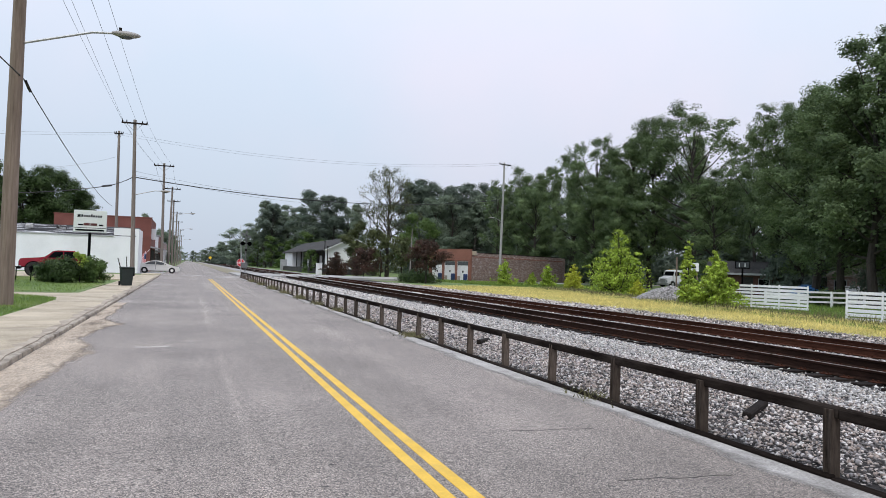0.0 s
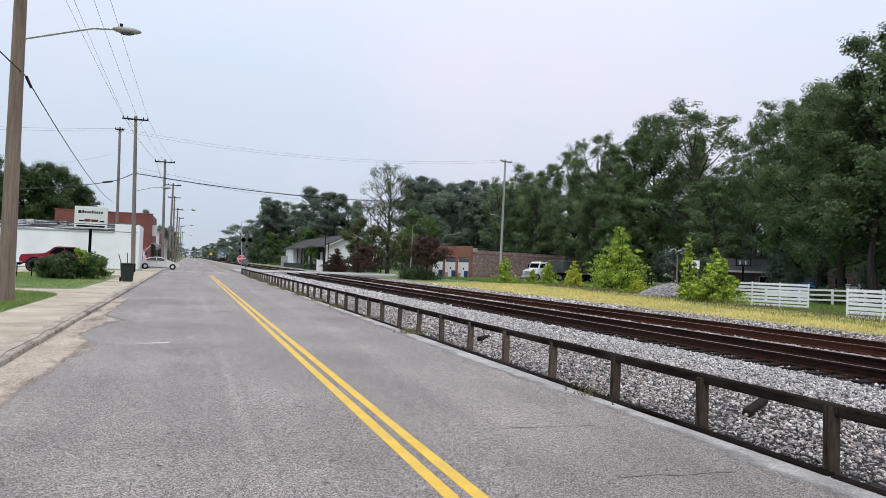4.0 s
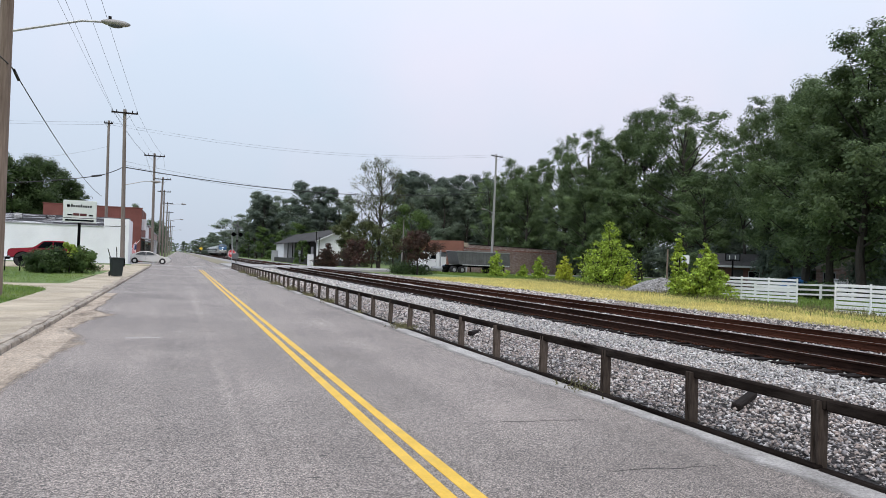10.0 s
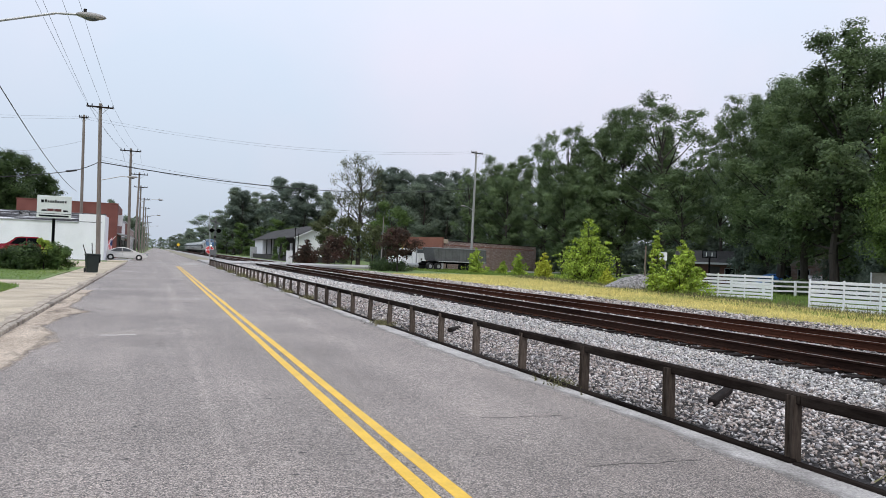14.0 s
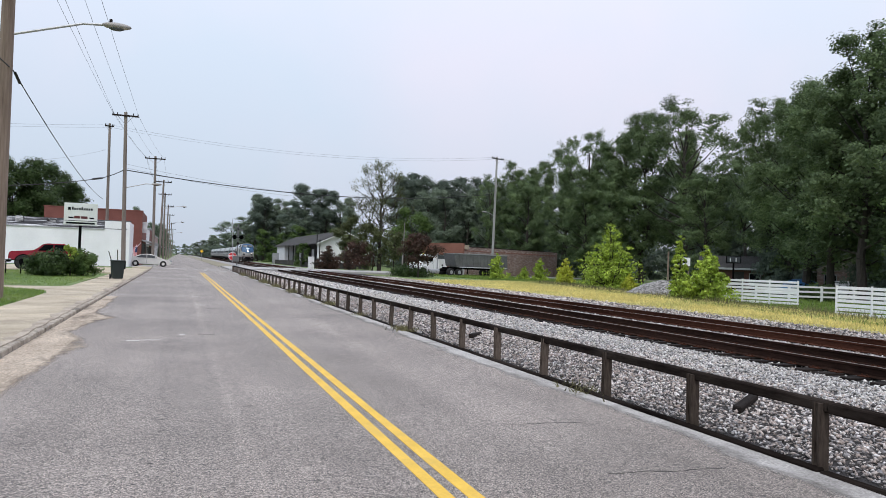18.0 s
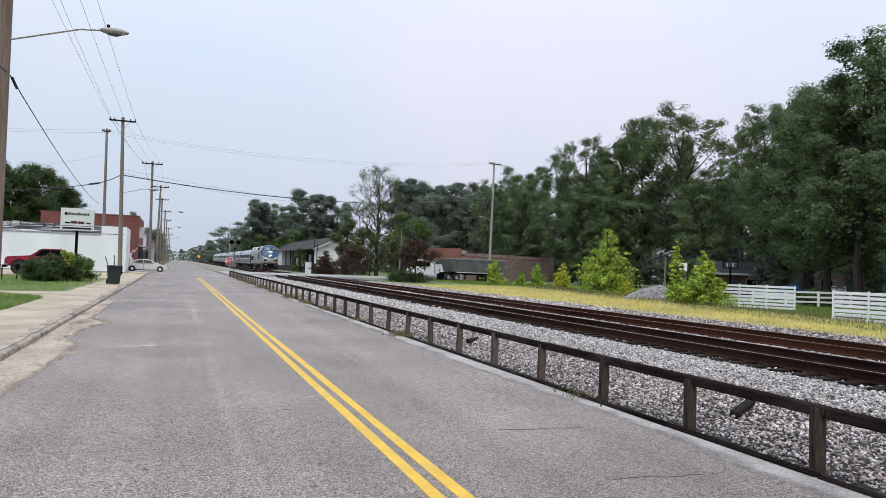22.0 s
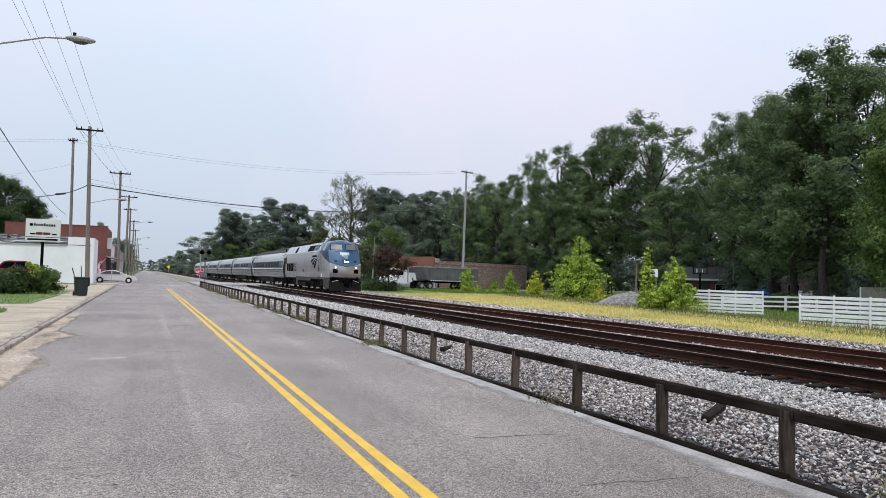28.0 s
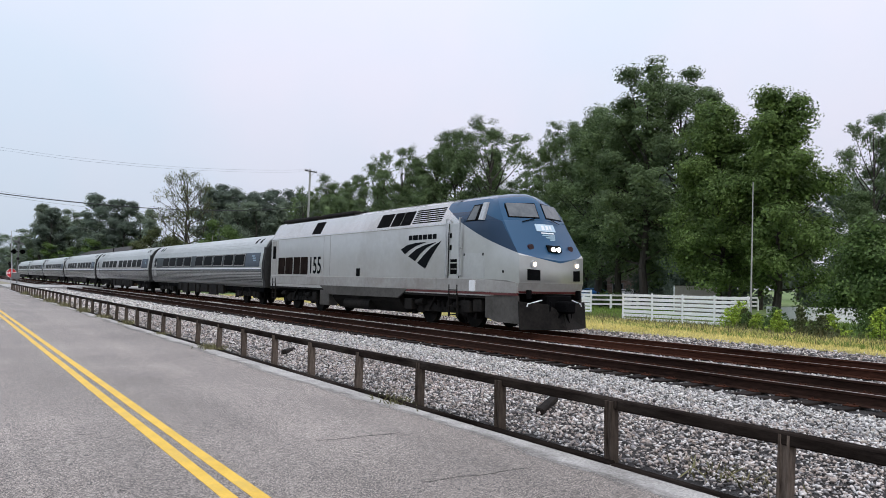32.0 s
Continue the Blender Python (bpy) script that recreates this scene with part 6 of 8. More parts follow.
for k, (z, zz) in enumerate(((17.0, 17.8), (16.7, 17.5))):
    wire("power_line", (-8.5, 97.5, z), (44.1, 100, zz), 1.6, 0.009, "thin overhead power line across the tracks")
    wire("power_line", (-8.5, 97.5, z), (-40, 97.5, z - 1.6), 0.4, 0.009, "thin overhead power line across the tracks")
    wire("telephone_cable", (-4.97, 72, 9.6 - 0.35 * k), (43.9, 100, 13.2 - 0.5 * k), 2.2, 0.009, "thin cable across the tracks")
wire("telephone_cable", (-4.96, 72, 9.05), (43.9, 100, 12.3), 1.5, 0.045, "thick black telephone cable across the tracks")
wire("telephone_cable", (-4.96, 72, 9.05), (-6.9, 70, 7.9), 0.1, 0.035, "thick black cable looping to the lawn")
wire("telephone_cable", (-6.9, 70, 7.9), (-11.8, 60, 6.1), 0.1, 0.035, "thick black cable across the lawn")
wire("telephone_cable", (-11.8, 60, 6.1), (-30, 24, 4.6), 0.5, 0.035, "thick black cable across the lawn")
wire("service_drop", (-8.4, 97.5, 14.1), (-16.7, 93.5, 11.5), 0.3, 0.009, "thin service wire behind the shops")
wire("cable_splice", (-6.6, 70.4, 8.02), (-7.2, 69.4, 7.8), 0.0, 0.09, "black splice case on the cable")
wire("telephone_cable", (-5.12, 26.1, 7.23), (-7.9, 86, 7.2), 0.55, 0.02, "thin service cable down to the shop")
wire("cable_splice", (-5.1, 26.3, 7.2), (-5.04, 26.75, 6.98), 0.0, 0.05, "black clamp on the service cable")
wire("telephone_cable", (-5.2, 26.1, 7.3), (-5.6, 14, 7.6), 0.1, 0.02, "black cable at the lamp pole")


# ---------------------------------------------------------------- the left side of the street
def wheelie_bin(m):
    e = thing("wheelie_bin", "dark green wheeled rubbish bin beside the kerb", "bin", m)
    bm = B()
    r = bmesh.ops.create_cube(bm, size=1.0, matrix=Matrix.Translation((0, 0, 0.5)) @ Matrix.Diagonal((0.66, 0.72, 0.96, 1)))
    for v in r["verts"]:
        if v.co.z < 0.5:
            v.co.x *= 0.82
            v.co.y *= 0.78
    bmesh.ops.bevel(bm, geom=bm.edges[:], offset=0.03, segments=2, affect="EDGES")
    part("bin_body", bm, BIN_GREEN, e)
    part("lid", box(B(), (-0.36, -0.4, 0.98), (0.36, 0.4, 1.06), 0.03), BIN_GREEN, e)
    part("handle", tube(B(), (-0.3, 0.44, 0.95), (0.3, 0.44, 0.95), 0.02, n=8), BIN_GREEN, e)
    for s in (-1, 1):
        part("wheel", tube(B(), (s * 0.27, 0.32, 0.13), (s * 0.34, 0.32, 0.13), 0.13, n=16), RUBBER, e)
    for x, y, dx, dz in ((-0.28, 0.1, -0.2, 0.5), (0.05, 0.25, -0.05, 0.6)):
        part("stick", tube(B(), (x, y, 0.9), (x + dx, y, 1.05 + dz), 0.025, n=6), BARK, e, "stick poking out of the bin")
    part("lid_flap", box(B(), (0.36, -0.1, 0.55), (0.42, 0.3, 1.05), 0.02), BLACK, e)


wheelie_bin(pose(-3.24, 45.3, 0.112, 0, 0, 14))


def shop_sign():
    e = thing("shop_sign", "white shop sign board on a dark post", "sign", pose(-6.1, 52.8, 0.08))
    part("sign_post", tube(B(), (0, 0, -0.1), (0, 0, 3.3), 0.09, n=10), BLACK, e)
    b = part("sign_board", box(B(), (-0.98, -0.12, 3.2), (0.98, 0.12, 4.62), 0.02), surface("sign_white", (0.62, 0.66, 0.62), (0.74, 0.77, 0.74), 0.5, 8, 1), e, "white board with a green tinge")
    part("sign_rim", box(B(), (-1.0, -0.125, 3.17), (1.0, 0.125, 3.215)), GREY_PAINT, b)
    part("emblem", box(B(), (-0.76, -0.128, 4.16), (-0.58, -0.12, 4.34)), LOGO_DARK, b, "dark square emblem")
    for k in range(9):
        part("name_bar", box(B(), (-0.53 + k * 0.14, -0.128, 4.17), (-0.43 + k * 0.14, -0.12, 4.37 if k in (0, 4) else 4.31), 0.003), LOGO_DARK, b, "dark lettering bar")
    for x, w, h in ((-0.66, 0.3, 0.1), (-0.3, 0.36, 0.17), (0.12, 0.4, 0.16), (0.56, 0.26, 0.1)):
        part("picture_shape", box(B(), (x - w / 2 + 0.1, -0.127, 3.62), (x + w / 2 + 0.1, -0.12, 3.62 + h), 0.003), RED_STRIPE if h > 0.12 else LOGO_DARK, b, "small dark red product picture")
    part("divider", box(B(), (-0.98, -0.128, 3.46), (0.98, -0.12, 3.49)), LOGO_DARK, b)
    part("name_bar", box(B(), (-0.85, -0.128, 3.27), (0.85, -0.12, 3.38)), LOGO_DARK, b, "dark lettering bar")


shop_sign()


def white_shop():
    def askew(bm):
        """The side wall follows the cross street, the front follows the street."""
        for v in bm.verts:
            v.co.x -= 0.123 * v.co.y
        return bm

    e = thing("white_shop", "low white painted shop with a patchy flat roof", "building", pose(-5.2, 88, 0, 0, 0, -7) @ pose(5.2, 0, 0))
    x0, x1 = -31.0, -5.2
    part("wall", askew(box(B(), (x0, 0, -0.1), (x1, 0.3, 4.05))), WHITE_WALL, e, "white painted block side wall")
    part("wall", askew(box(B(), (x1 - 0.3, 0.302, -0.1), (x1, 7.0, 4.9))), WHITE_WALL, e)
    part("wall", askew(box(B(), (x0, 0.302, -0.1), (x0 + 0.3, 7.0, 4.05))), WHITE_WALL, e)
    part("wall", askew(box(B(), (x0 + 0.3, 6.7, -0.1), (x1 - 0.3, 7.0, 5.2))), WHITE_WALL, e)
    part("parapet", askew(box(B(), (x1 - 2.6, 0.02, 4.05), (x1, 0.28, 4.95))), WHITE_WALL, e)
    part("roof", askew(prism(B(), [(0.0, 4.05), (0.0, 4.12), (6.7, 5.3), (6.7, 5.15)], "x", x0, x1 - 0.302)), ROOF_PATCHY, e, "tarred roof with flaking white coating")
    for x, y, w, h in ((-21.5, 2.2, 0.5, 0.5), (-19.6, 3.2, 0.9, 0.35), (-16.8, 2.6, 0.4, 0.45), (-13.6, 3.0, 0.5, 0.3)):
        part("roof_vent", askew(box(B(), (x - w, y - 0.3, 4.3), (x + w, y + 0.3, 4.62 + y * 0.176 - 0.35 + h), 0.05)), ROOF_PATCHY, e, "small patched roof vent")
    part("gutter", askew(box(B(), (x0, -0.12, 3.98), (x1 - 2.62, -0.01, 4.1), 0.02)), GREY_PAINT, e)
    part("meter_box", askew(box(B(), (-12.9, -0.14, 1.4), (-12.4, 0.0, 2.2), 0.01)), GREY_PAINT, e)


def brick_shop():
    e = thing("brick_shop", "two-storey red brick shop with an awning", "building", pose(0, CROSS1 - 2, 0))
    part("wall", box(B(), (-15.9, 0, -0.1), (-4.6, 0.35, 6.9)), RED_BRICK, e, "red brick end wall with a parapet")
    part("wall", box(B(), (-5.0, 0.352, -0.1), (-4.6, 14, 6.9)), RED_BRICK, e)
    part("wall", box(B(), (-15.9, 0.352, -0.1), (-15.5, 14, 6.6)), RED_BRICK, e)
    part("wall", box(B(), (-15.5, 13.6, -0.1), (-5.0, 14, 6.6)), RED_BRICK, e)
    part("roof", box(B(), (-15.5, 0.36, 6.2), (-5.0, 13.6, 6.4)), ROOF_DARK, e)
    part("coping", box(B(), (-16.0, -0.06, 6.9), (-4.5, 0.42, 7.02), 0.02), RED_BRICK, e)
    part("awning", prism(B(), [(-4.6, 3.1), (-2.9, 2.85), (-2.9, 2.95), (-4.6, 3.3)], "y", 0.3, 13.5), GREY_PAINT, e)
    for y in (0.8, 4.5, 8.5, 12.5):
        part("awning_post", tube(B(), (-3.0, y, 0.0), (-3.0, y, 2.9), 0.05, n=8), WHITE_PAINT, e)
    for y in (1.5, 5.2, 9.4):
        w = part("shop_window", box(B(), (-4.62, y - 0.6, 0.4), (-4.57, y + 2.9, 2.85)), GLASS_DARK, e)
        part("window_frame", box(B(), (-4.6, y - 0.65, 0.3), (-4.55, y + 2.95, 0.4)), WHITE_PAINT, w)
    for y in (1.2, 3.4):
        part("sign_panel", box(B(), (-4.6, y, 4.2), (-4.1, y + 0.1, 5.6)), WHITE_PAINT, e, "white hanging sign panel")


def flag():
    e = thing("flag", "small striped flag on a slanted pole", "flag", pose(-4.75, 101.94, -0.3))
    part("flag_pole", tube(B(), (-1.02, 0, 1.7), (0.1, 0, 3.2), 0.025, n=6), WHITE_PAINT, e)
    for i in range(7):
        part("stripe", box(B(), (-0.5 + i * 0.07 - 0.3, -0.01, 1.15 + i * 0.06), (-0.43 + i * 0.07 - 0.3, 0.01, 2.45 + i * 0.09)), FLAG_MAT if i % 2 == 0 else WHITE_PAINT, e)
    part("canton", box(B(), (-0.55, -0.02, 1.9), (-0.3, 0.02, 2.6)), BIN_BLUE, e, "dark blue corner of the flag")


def far_shop(x0, x1, y, d, h, mat, label):
    e = thing("shop", label, "building", pose(0, y, 0), "shops along the street")
    part("wall", box(B(), (x0, 0, -0.1), (x1, d, h)), mat, e)
    part("coping", box(B(), (x0 - 0.05, -0.05, h), (x1 + 0.08, d + 0.05, h + 0.15)), GREY_PAINT, e)
    part("awning", box(B(), (x1, 0.5, 2.8), (x1 + 1.6, d - 0.5, 2.95)), GREY_PAINT, e)
    for k in range(3):
        part("shop_window", box(B(), (x1 - 0.02, 1 + k * d / 3, 0.8), (x1 + 0.03, k * d / 3 + d / 3 - 0.6, 2.5)), GLASS_DARK, e)


white_shop()
brick_shop()
flag()
far_shop(-20, -4.7, 117, 14, 5.2, OLD_WHITE, "low pale shop further down the street")
far_shop(-20, -4.8, 133, 22, 5.6, RED_BRICK, "low red brick shop further down the street")
far_shop(-20, -4.8, 158, 30, 5.0, OLD_BRICK, "low faded shop further down the street")


def yard_fence():
    e = thing("yard_fence", "low black metal yard fence on the lawn", "fence")
    n = 8
    for i in range(n):
        part("post", tube(B(), (-13.75 + i * 0.8, 50.3, 0.0), (-13.75 + i * 0.8, 50.3, 0.95), 0.035, n=8), BLACK, e)
    for z in (0.92,):
        part("rail", tube(B(), (-13.8, 50.3, z), (-8.1, 50.3, z), 0.025, n=6), BLACK, e)


yard_fence()


# ---------------------------------------------------------------- the level crossing
def stop_sign():
    e = thing("stop_sign", "red octagonal stop sign on a steel post", "road sign", pose(6.65, 100, 0))
    part("post", box(B(), (-0.04, 0.03, -0.1), (0.04, 0.09, 2.1)), GALV, e)
    o = [(0.55 * math.cos(math.pi / 8 + k * math.pi / 4), 1.55 + 0.55 * math.sin(math.pi / 8 + k * math.pi / 4)) for k in range(8)]
    i_ = [(a * 0.93, 1.55 + (b - 1.55) * 0.93) for a, b in o]
    rim = part("rim", prism(B(), o, "y", -0.01, 0.02), WHITE_PAINT, e)
    part("face", prism(B(), i_, "y", -0.016, -0.01), STOP_RED, e, "red face")
    text_on("lettering", "STOP", 0.37, pose(-0.46, -0.02, 1.42, 90, 0, 0), LOGO_WHITE, e, bold=0.008)


def crossing_signal():
    e = thing("crossing_signal", "railway crossing signal mast with dark twin lamps", "crossing signal", pose(6.95, 96, 0.1))
    part("mast", tube(B(), (0, 0, 0), (0, 0, 5.4), 0.075, n=10), TRAILER_GREY, e)
    part("base", box(B(), (-0.3, -0.3, -0.1), (0.3, 0.3, 0.35), 0.03), GREY_PAINT, e)
    for a in (35, -35):
        part("crossbuck_board", box(B(), (-0.6, -0.12, 4.83), (0.6, -0.1, 5.05), turn=Matrix.Translation((0, 0, 4.94)) @ Matrix.Rotation(radians(a + 55), 4, "Y") @ Matrix.Translation((0, 0, -4.94))), TRAILER_GREY, e)
    part("lamp_bar", box(B(), (-0.7, -0.06, 3.85), (0.7, 0.02, 3.95)), BLACK, e)
    for s in (-1, 1):
        part("signal_lamp", tube(B(), (s * 0.42, -0.1, 3.9), (s * 0.42, -0.16, 3.9), 0.27, n=16), BLACK, e, "dark round signal lamp")
        part("visor", tube(B(), (s * 0.42, -0.4, 3.92), (s * 0.42, -0.12, 3.92), 0.15, n=12, cap=False), BLACK, e)
    part("bell", tube(B(), (0, -0.05, 3.1), (0, -0.2, 3.1), 0.16, n=12), DARK_STEEL, e)
    part("gate_arm", tube(B(), (-0.5, 0, 1.2), (-0.75, 0, 6.2), 0.07, 0.03, n=8), GREY_PAINT, e, "raised pale gate arm")
    part("gate_motor", box(B(), (-0.55, -0.3, 0.8), (0.25, 0.3, 1.5), 0.04), TRAILER_GREY, e)


def cabinet(name, x, y, z, w, d, h, mat, label):
    e = thing(name, label, "cabinet", pose(x, y, z))
    part("body", box(B(), (-w / 2, -d / 2, 0), (w / 2, d / 2, h), 0.03), mat, e)
    part("door", box(B(), (-w / 2 + 0.08, -d / 2 - 0.03, 0.15), (w / 2 - 0.08, -d / 2, h - 0.12), 0.01), mat, e)
    part("roof", box(B(), (-w / 2 - 0.05, -d / 2 - 0.06, h), (w / 2 + 0.05, d / 2 + 0.05, h + 0.07), 0.02), mat, e)


stop_sign()
crossing_signal()
cabinet("signal_cabinet", 20.4, 120.0, -0.05, 0.9, 0.8, 1.9, OLD_WHITE, "pale grey railway signal cabinet beside the track")
cabinet("relay_cabinet", 23.2, 185.0, -0.05, 2.6, 1.8, 2.6, GREY_PAINT, "grey-blue railway relay cabinet beside the depot")


def warning_sign(x, y, z, w):
    e = thing("warning_sign", "yellow diamond warning sign on a post", "road sign", pose(x, y, 0), "yellow signs")
    part("post", tube(B(), (0, 0.03, -0.1), (0, 0.03, z), 0.04, n=6), GALV, e)
    part("face", prism(B(), [(0, z - w), (w, z), (0, z + w), (-w, z)], "y", -0.02, 0.0), SIGN_YELLOW, e)


warning_sign(5.3, 190, 2.4, 0.45)


def depot():
    e = thing("depot", "old white wooden railway depot with a dark overhanging roof", "building", pose(0, 130, 0))
    x0, x1, L = 23.3, 32.5, 58.0
    rx = (x0 + x1) / 2
    part("gable_wall", prism(B(), [(x0, 1.0), (x1, 1.0), (x1, 4.46), (rx, 6.6), (x0, 4.46)], "y", 0, 0.25), OLD_WHITE, e, "white boarded gable wall")
    for i in range(14):
        z = 1.15 + i * 0.25
        part("board", box(B(), (x0, -0.02, z), (x1, 0.0, z + 0.235)), OLD_WHITE, e)
    part("wall", box(B(), (x1 - 0.25, 0.252, 1.0), (x1, L - 0.252, 4.45)), OLD_WHITE, e)
    part("wall", box(B(), (x0, 0.252, 1.0), (x0 + 0.25, 1.6, 4.45)), OLD_WHITE, e)
    # roofing colour on this wall paints in the shade under the eaves
    part("wall", box(B(), (x0 + 2.5, 0.252, 1.0), (x0 + 2.75, 43.99, 5.3)), ROOF_DARK, e, "boarded wall coloured dark for the shade under the eaves")
    part("wall", box(B(), (x0, 44.252, 1.0), (x0 + 0.25, L - 0.252, 4.45)), OLD_WHITE, e)
    part("wall", box(B(), (x0, L - 0.25, 1.0), (x1, L, 4.45)), OLD_WHITE, e)
    part("wall", box(B(), (x0, 44, 1.0), (x0 + 2.5, 44.25, 4.5)), OLD_WHITE, e)
    # solid dark block: the shade below the raised floor, as colour
    part("platform", box(B(), (x0 - 0.9, -0.5, 0.0), (x1, L, 0.98)), ROOF_DARK, e, "raised platform coloured dark for the shade under its floor")
    for s in (0, 1):
        o = [(x0 - 0.6, 4.2), (x0 - 0.6, 4.36), (rx, 6.87), (rx, 6.69)]
        if s:
            o = [(2 * rx - a, b) for a, b in o]
        part("roof_slope", prism(B(), o, "y", -0.9, L + 0.8), ROOF_DARK, e, "weathered dark roof slope")
    # posts darkened in colour to sit in the same eaves shade
    for y in (9, 16, 23, 30, 37):
        part("platform_post", box(B(), (x0 - 0.1, y, 0.98), (x0 + 0.1, y + 0.2, 4.5)), ROOF_DARK, e)
    for y in (3.0, 10.5, 18.5, 27.0, 35.0):
        part("freight_door", box(B(), (x0 + 2.44, y, 1.0), (x0 + 2.498, y + 2.6, 3.5)), OLD_WHITE, e, "faded white freight door")
    for y in (-0.9, 57.6):
        part("verge_board", prism(prism(B(), [(x0 - 0.62, 4.12), (x0 - 0.62, 4.3), (rx, 6.78), (rx, 6.6)], "y", y - 0.03, y), [(x1 + 0.62, 4.12), (x1 + 0.62, 4.3), (rx, 6.78), (rx, 6.6)], "y", y - 0.03, y), OLD_WHITE, e)
    for x in (x0 + 0.8, x0 + 2.9, x0 + 5.2, x0 + 7.6):
        part("pier", box(B(), (x, -0.3, 0.0), (x + 0.4, 0.0, 1.0)), OLD_WHITE, e)


depot()
for x, y, z in ((21.97, 124.1, 5.6), (22.65, 125.0, 4.7)):
    e = thing("service_mast", "thin dark service mast beside the depot", "pole", pose(x, y, 0), "service masts")
    part("mast", tube(B(), (0, 0, -0.1), (0, 0, z), 0.09, 0.07, n=8), DARK_STEEL, e)
    part("cap", tube(B(), (0, 0, z), (0, 0, z + 0.18), 0.16, 0.1, n=8), DARK_STEEL, e)
e = thing("dead_stem", "pale dead stem standing in the thicket", "tree", pose(28.12, 93.9, 0))
part("trunk", tube(B(), (0, 0, -0.1), (0.15, 0, 6.9), 0.1, 0.05, n=7), BARK_PALE, e)


# ---------------------------------------------------------------- the brick stores on the right
def brick_store():
    """Local x runs along the long faded side wall, y away from the street."""
    e = thing("brick_store", "old brick store with a red front and a faded side wall", "building", pose(40, 101.5, 0, 0, 0, 30))
    part("side_wall", box(B(), (0, 0, -0.1), (26, 0.4, 3.6)), OLD_BRICK, e, "faded peeling brick side wall")
    part("parapet", box(B(), (0.4, 0.06, 3.602), (26, 0.38, 4.25)), OLD_BRICK, e)
    part("corner_block", box(B(), (0.002, -0.03, 3.9), (1.1, 0.4, 4.5), 0.03), CONCRETE, e, "pale crumbling corner of the parapet")
    part("cap_course", box(B(), (1.1, 0.0, 4.252), (26, 0.42, 4.34)), DARK_STEEL, e)
    rr = random.Random(6)
    for i in range(20):
        z = 0.1 + i * 0.17
        part("brick_course", box(B(), (0.02, -0.025 - rr.uniform(0, 0.015), z), (25.98, 0.0, z + 0.13)), OLD_BRICK, e)
    for i in range(52):
        part("dentil_brick", box(B(), (0.6 + i * 0.48, -0.06, 3.55), (0.82 + i * 0.48, 0.055, 3.72)), STORE_BRICK, e)
    part("front_wall", box(B(), (-0.4, -0.02, 3.0), (0.0, 8.2, 4.75)), STORE_BRICK, e, "red brick front with a tall parapet")
    for y in (0.0, 2.55, 5.1, 7.8):
        part("pilaster", box(B(), (-0.4, y, -0.1), (0.0, y + 0.4, 3.0)), STORE_BRICK, e)
    for y in (0.4, 2.95, 5.5):
        b = part("bay", box(B(), (-0.25, y, -0.1), (-0.1, y + 2.15, 2.9)), OLD_WHITE, e, "white boarded shop bay")
        part("bay_door", box(B(), (-0.29, y + 0.6, 0.0), (-0.25, y + 1.5, 2.1)), OLD_WHITE, b)
        part("transom", box(B(), (-0.28, y + 0.1, 2.3), (-0.25, y + 2.05, 2.85)), GLASS_MID, b, "dull glass transom")
        part("door_sign", box(B(), (-0.3, y + 0.9, 1.2), (-0.29, y + 1.15, 1.5)), LOGO_DARK, b)
        part("base_panel", box(B(), (-0.28, y + 1.55, 0.0), (-0.25, y + 2.1, 0.7)), SIDING, b)
    part("back_wall", box(B(), (0, 7.8, -0.1), (26, 8.2, 4.2)), OLD_BRICK, e)
    part("end_wall", box(B(), (26.002, 0, -0.1), (26.4, 8.2, 4.2)), OLD_BRICK, e)
    part("roof", box(B(), (0.01, 0.42, 3.5), (26, 7.79, 3.7)), ROOF_DARK, e)


brick_store()
for k, (dx, dy) in enumerate(((-1.2, 0.2), (-1.2, 2.6), (-1.2, 5.2))):
    e = thing("bollard_bin", "blue litter bin outside the brick store", "bin", pose(40, 101.5, 0, 0, 0, 30) @ pose(dx, dy, 0), "blue bins")
    part("bin_body", tube(B(), (0, 0, 0), (0, 0, 0.95), 0.3, 0.33, n=14), BIN_BLUE, e)
    part("bin_lid", tube(B(), (0, 0, 0.95), (0, 0, 1.05), 0.34, 0.2, n=14), BIN_BLUE, e)


# ---------------------------------------------------------------- fences, houses, pile on the right
def board_fence(p, q, h, boards, posts, label):
    p, q = Vector((*p, 0)), Vector((*q, 0))
    d = q - p
    L = d.length
    e = thing("board_fence", label, "fence", Matrix.Translation(p) @ Matrix.Rotation(math.atan2(d.y, d.x), 4, "Z"), "white fences")
    for i in range(posts):
        x = L * i / (posts - 1)
        part("post", box(B(), (x - 0.04, -0.075, -0.1), (x + 0.04, -0.022, h + 0.02), 0.008), WHITE_PAINT, e)
    r = random.Random(int(L * 10))
    for k in range(boards):
        z = h - 0.16 - k * (h - 0.22) / (boards - 1)
        part("board", box(B(), (-0.05, -0.02 + r.uniform(-0.006, 0.006), z + r.uniform(-0.012, 0.012)), (L + 0.05, 0.015, z + 0.132), 0.006), WHITE_PAINT, e)
    return e


board_fence((29.6, 37.0), (33.0, 32.1), 1.42, 7, 5, "white horizontal board fence panel in the grass")
board_fence((27.3, 24.4), (29.1, 18.9), 1.36, 7, 5, "white horizontal board fence panel in the grass")
e3 = thing("rail_fence", "white three-rail paddock fence", "fence", group="white fences")
for i in range(9):
    part("post", box(B(), (36.0 + i * 2.3 - 0.06, 38.5 - i * 0.5 - 0.06, -0.1), (36.0 + i * 2.3 + 0.06, 38.5 - i * 0.5 + 0.06, 1.08)), WHITE_PAINT, e3)
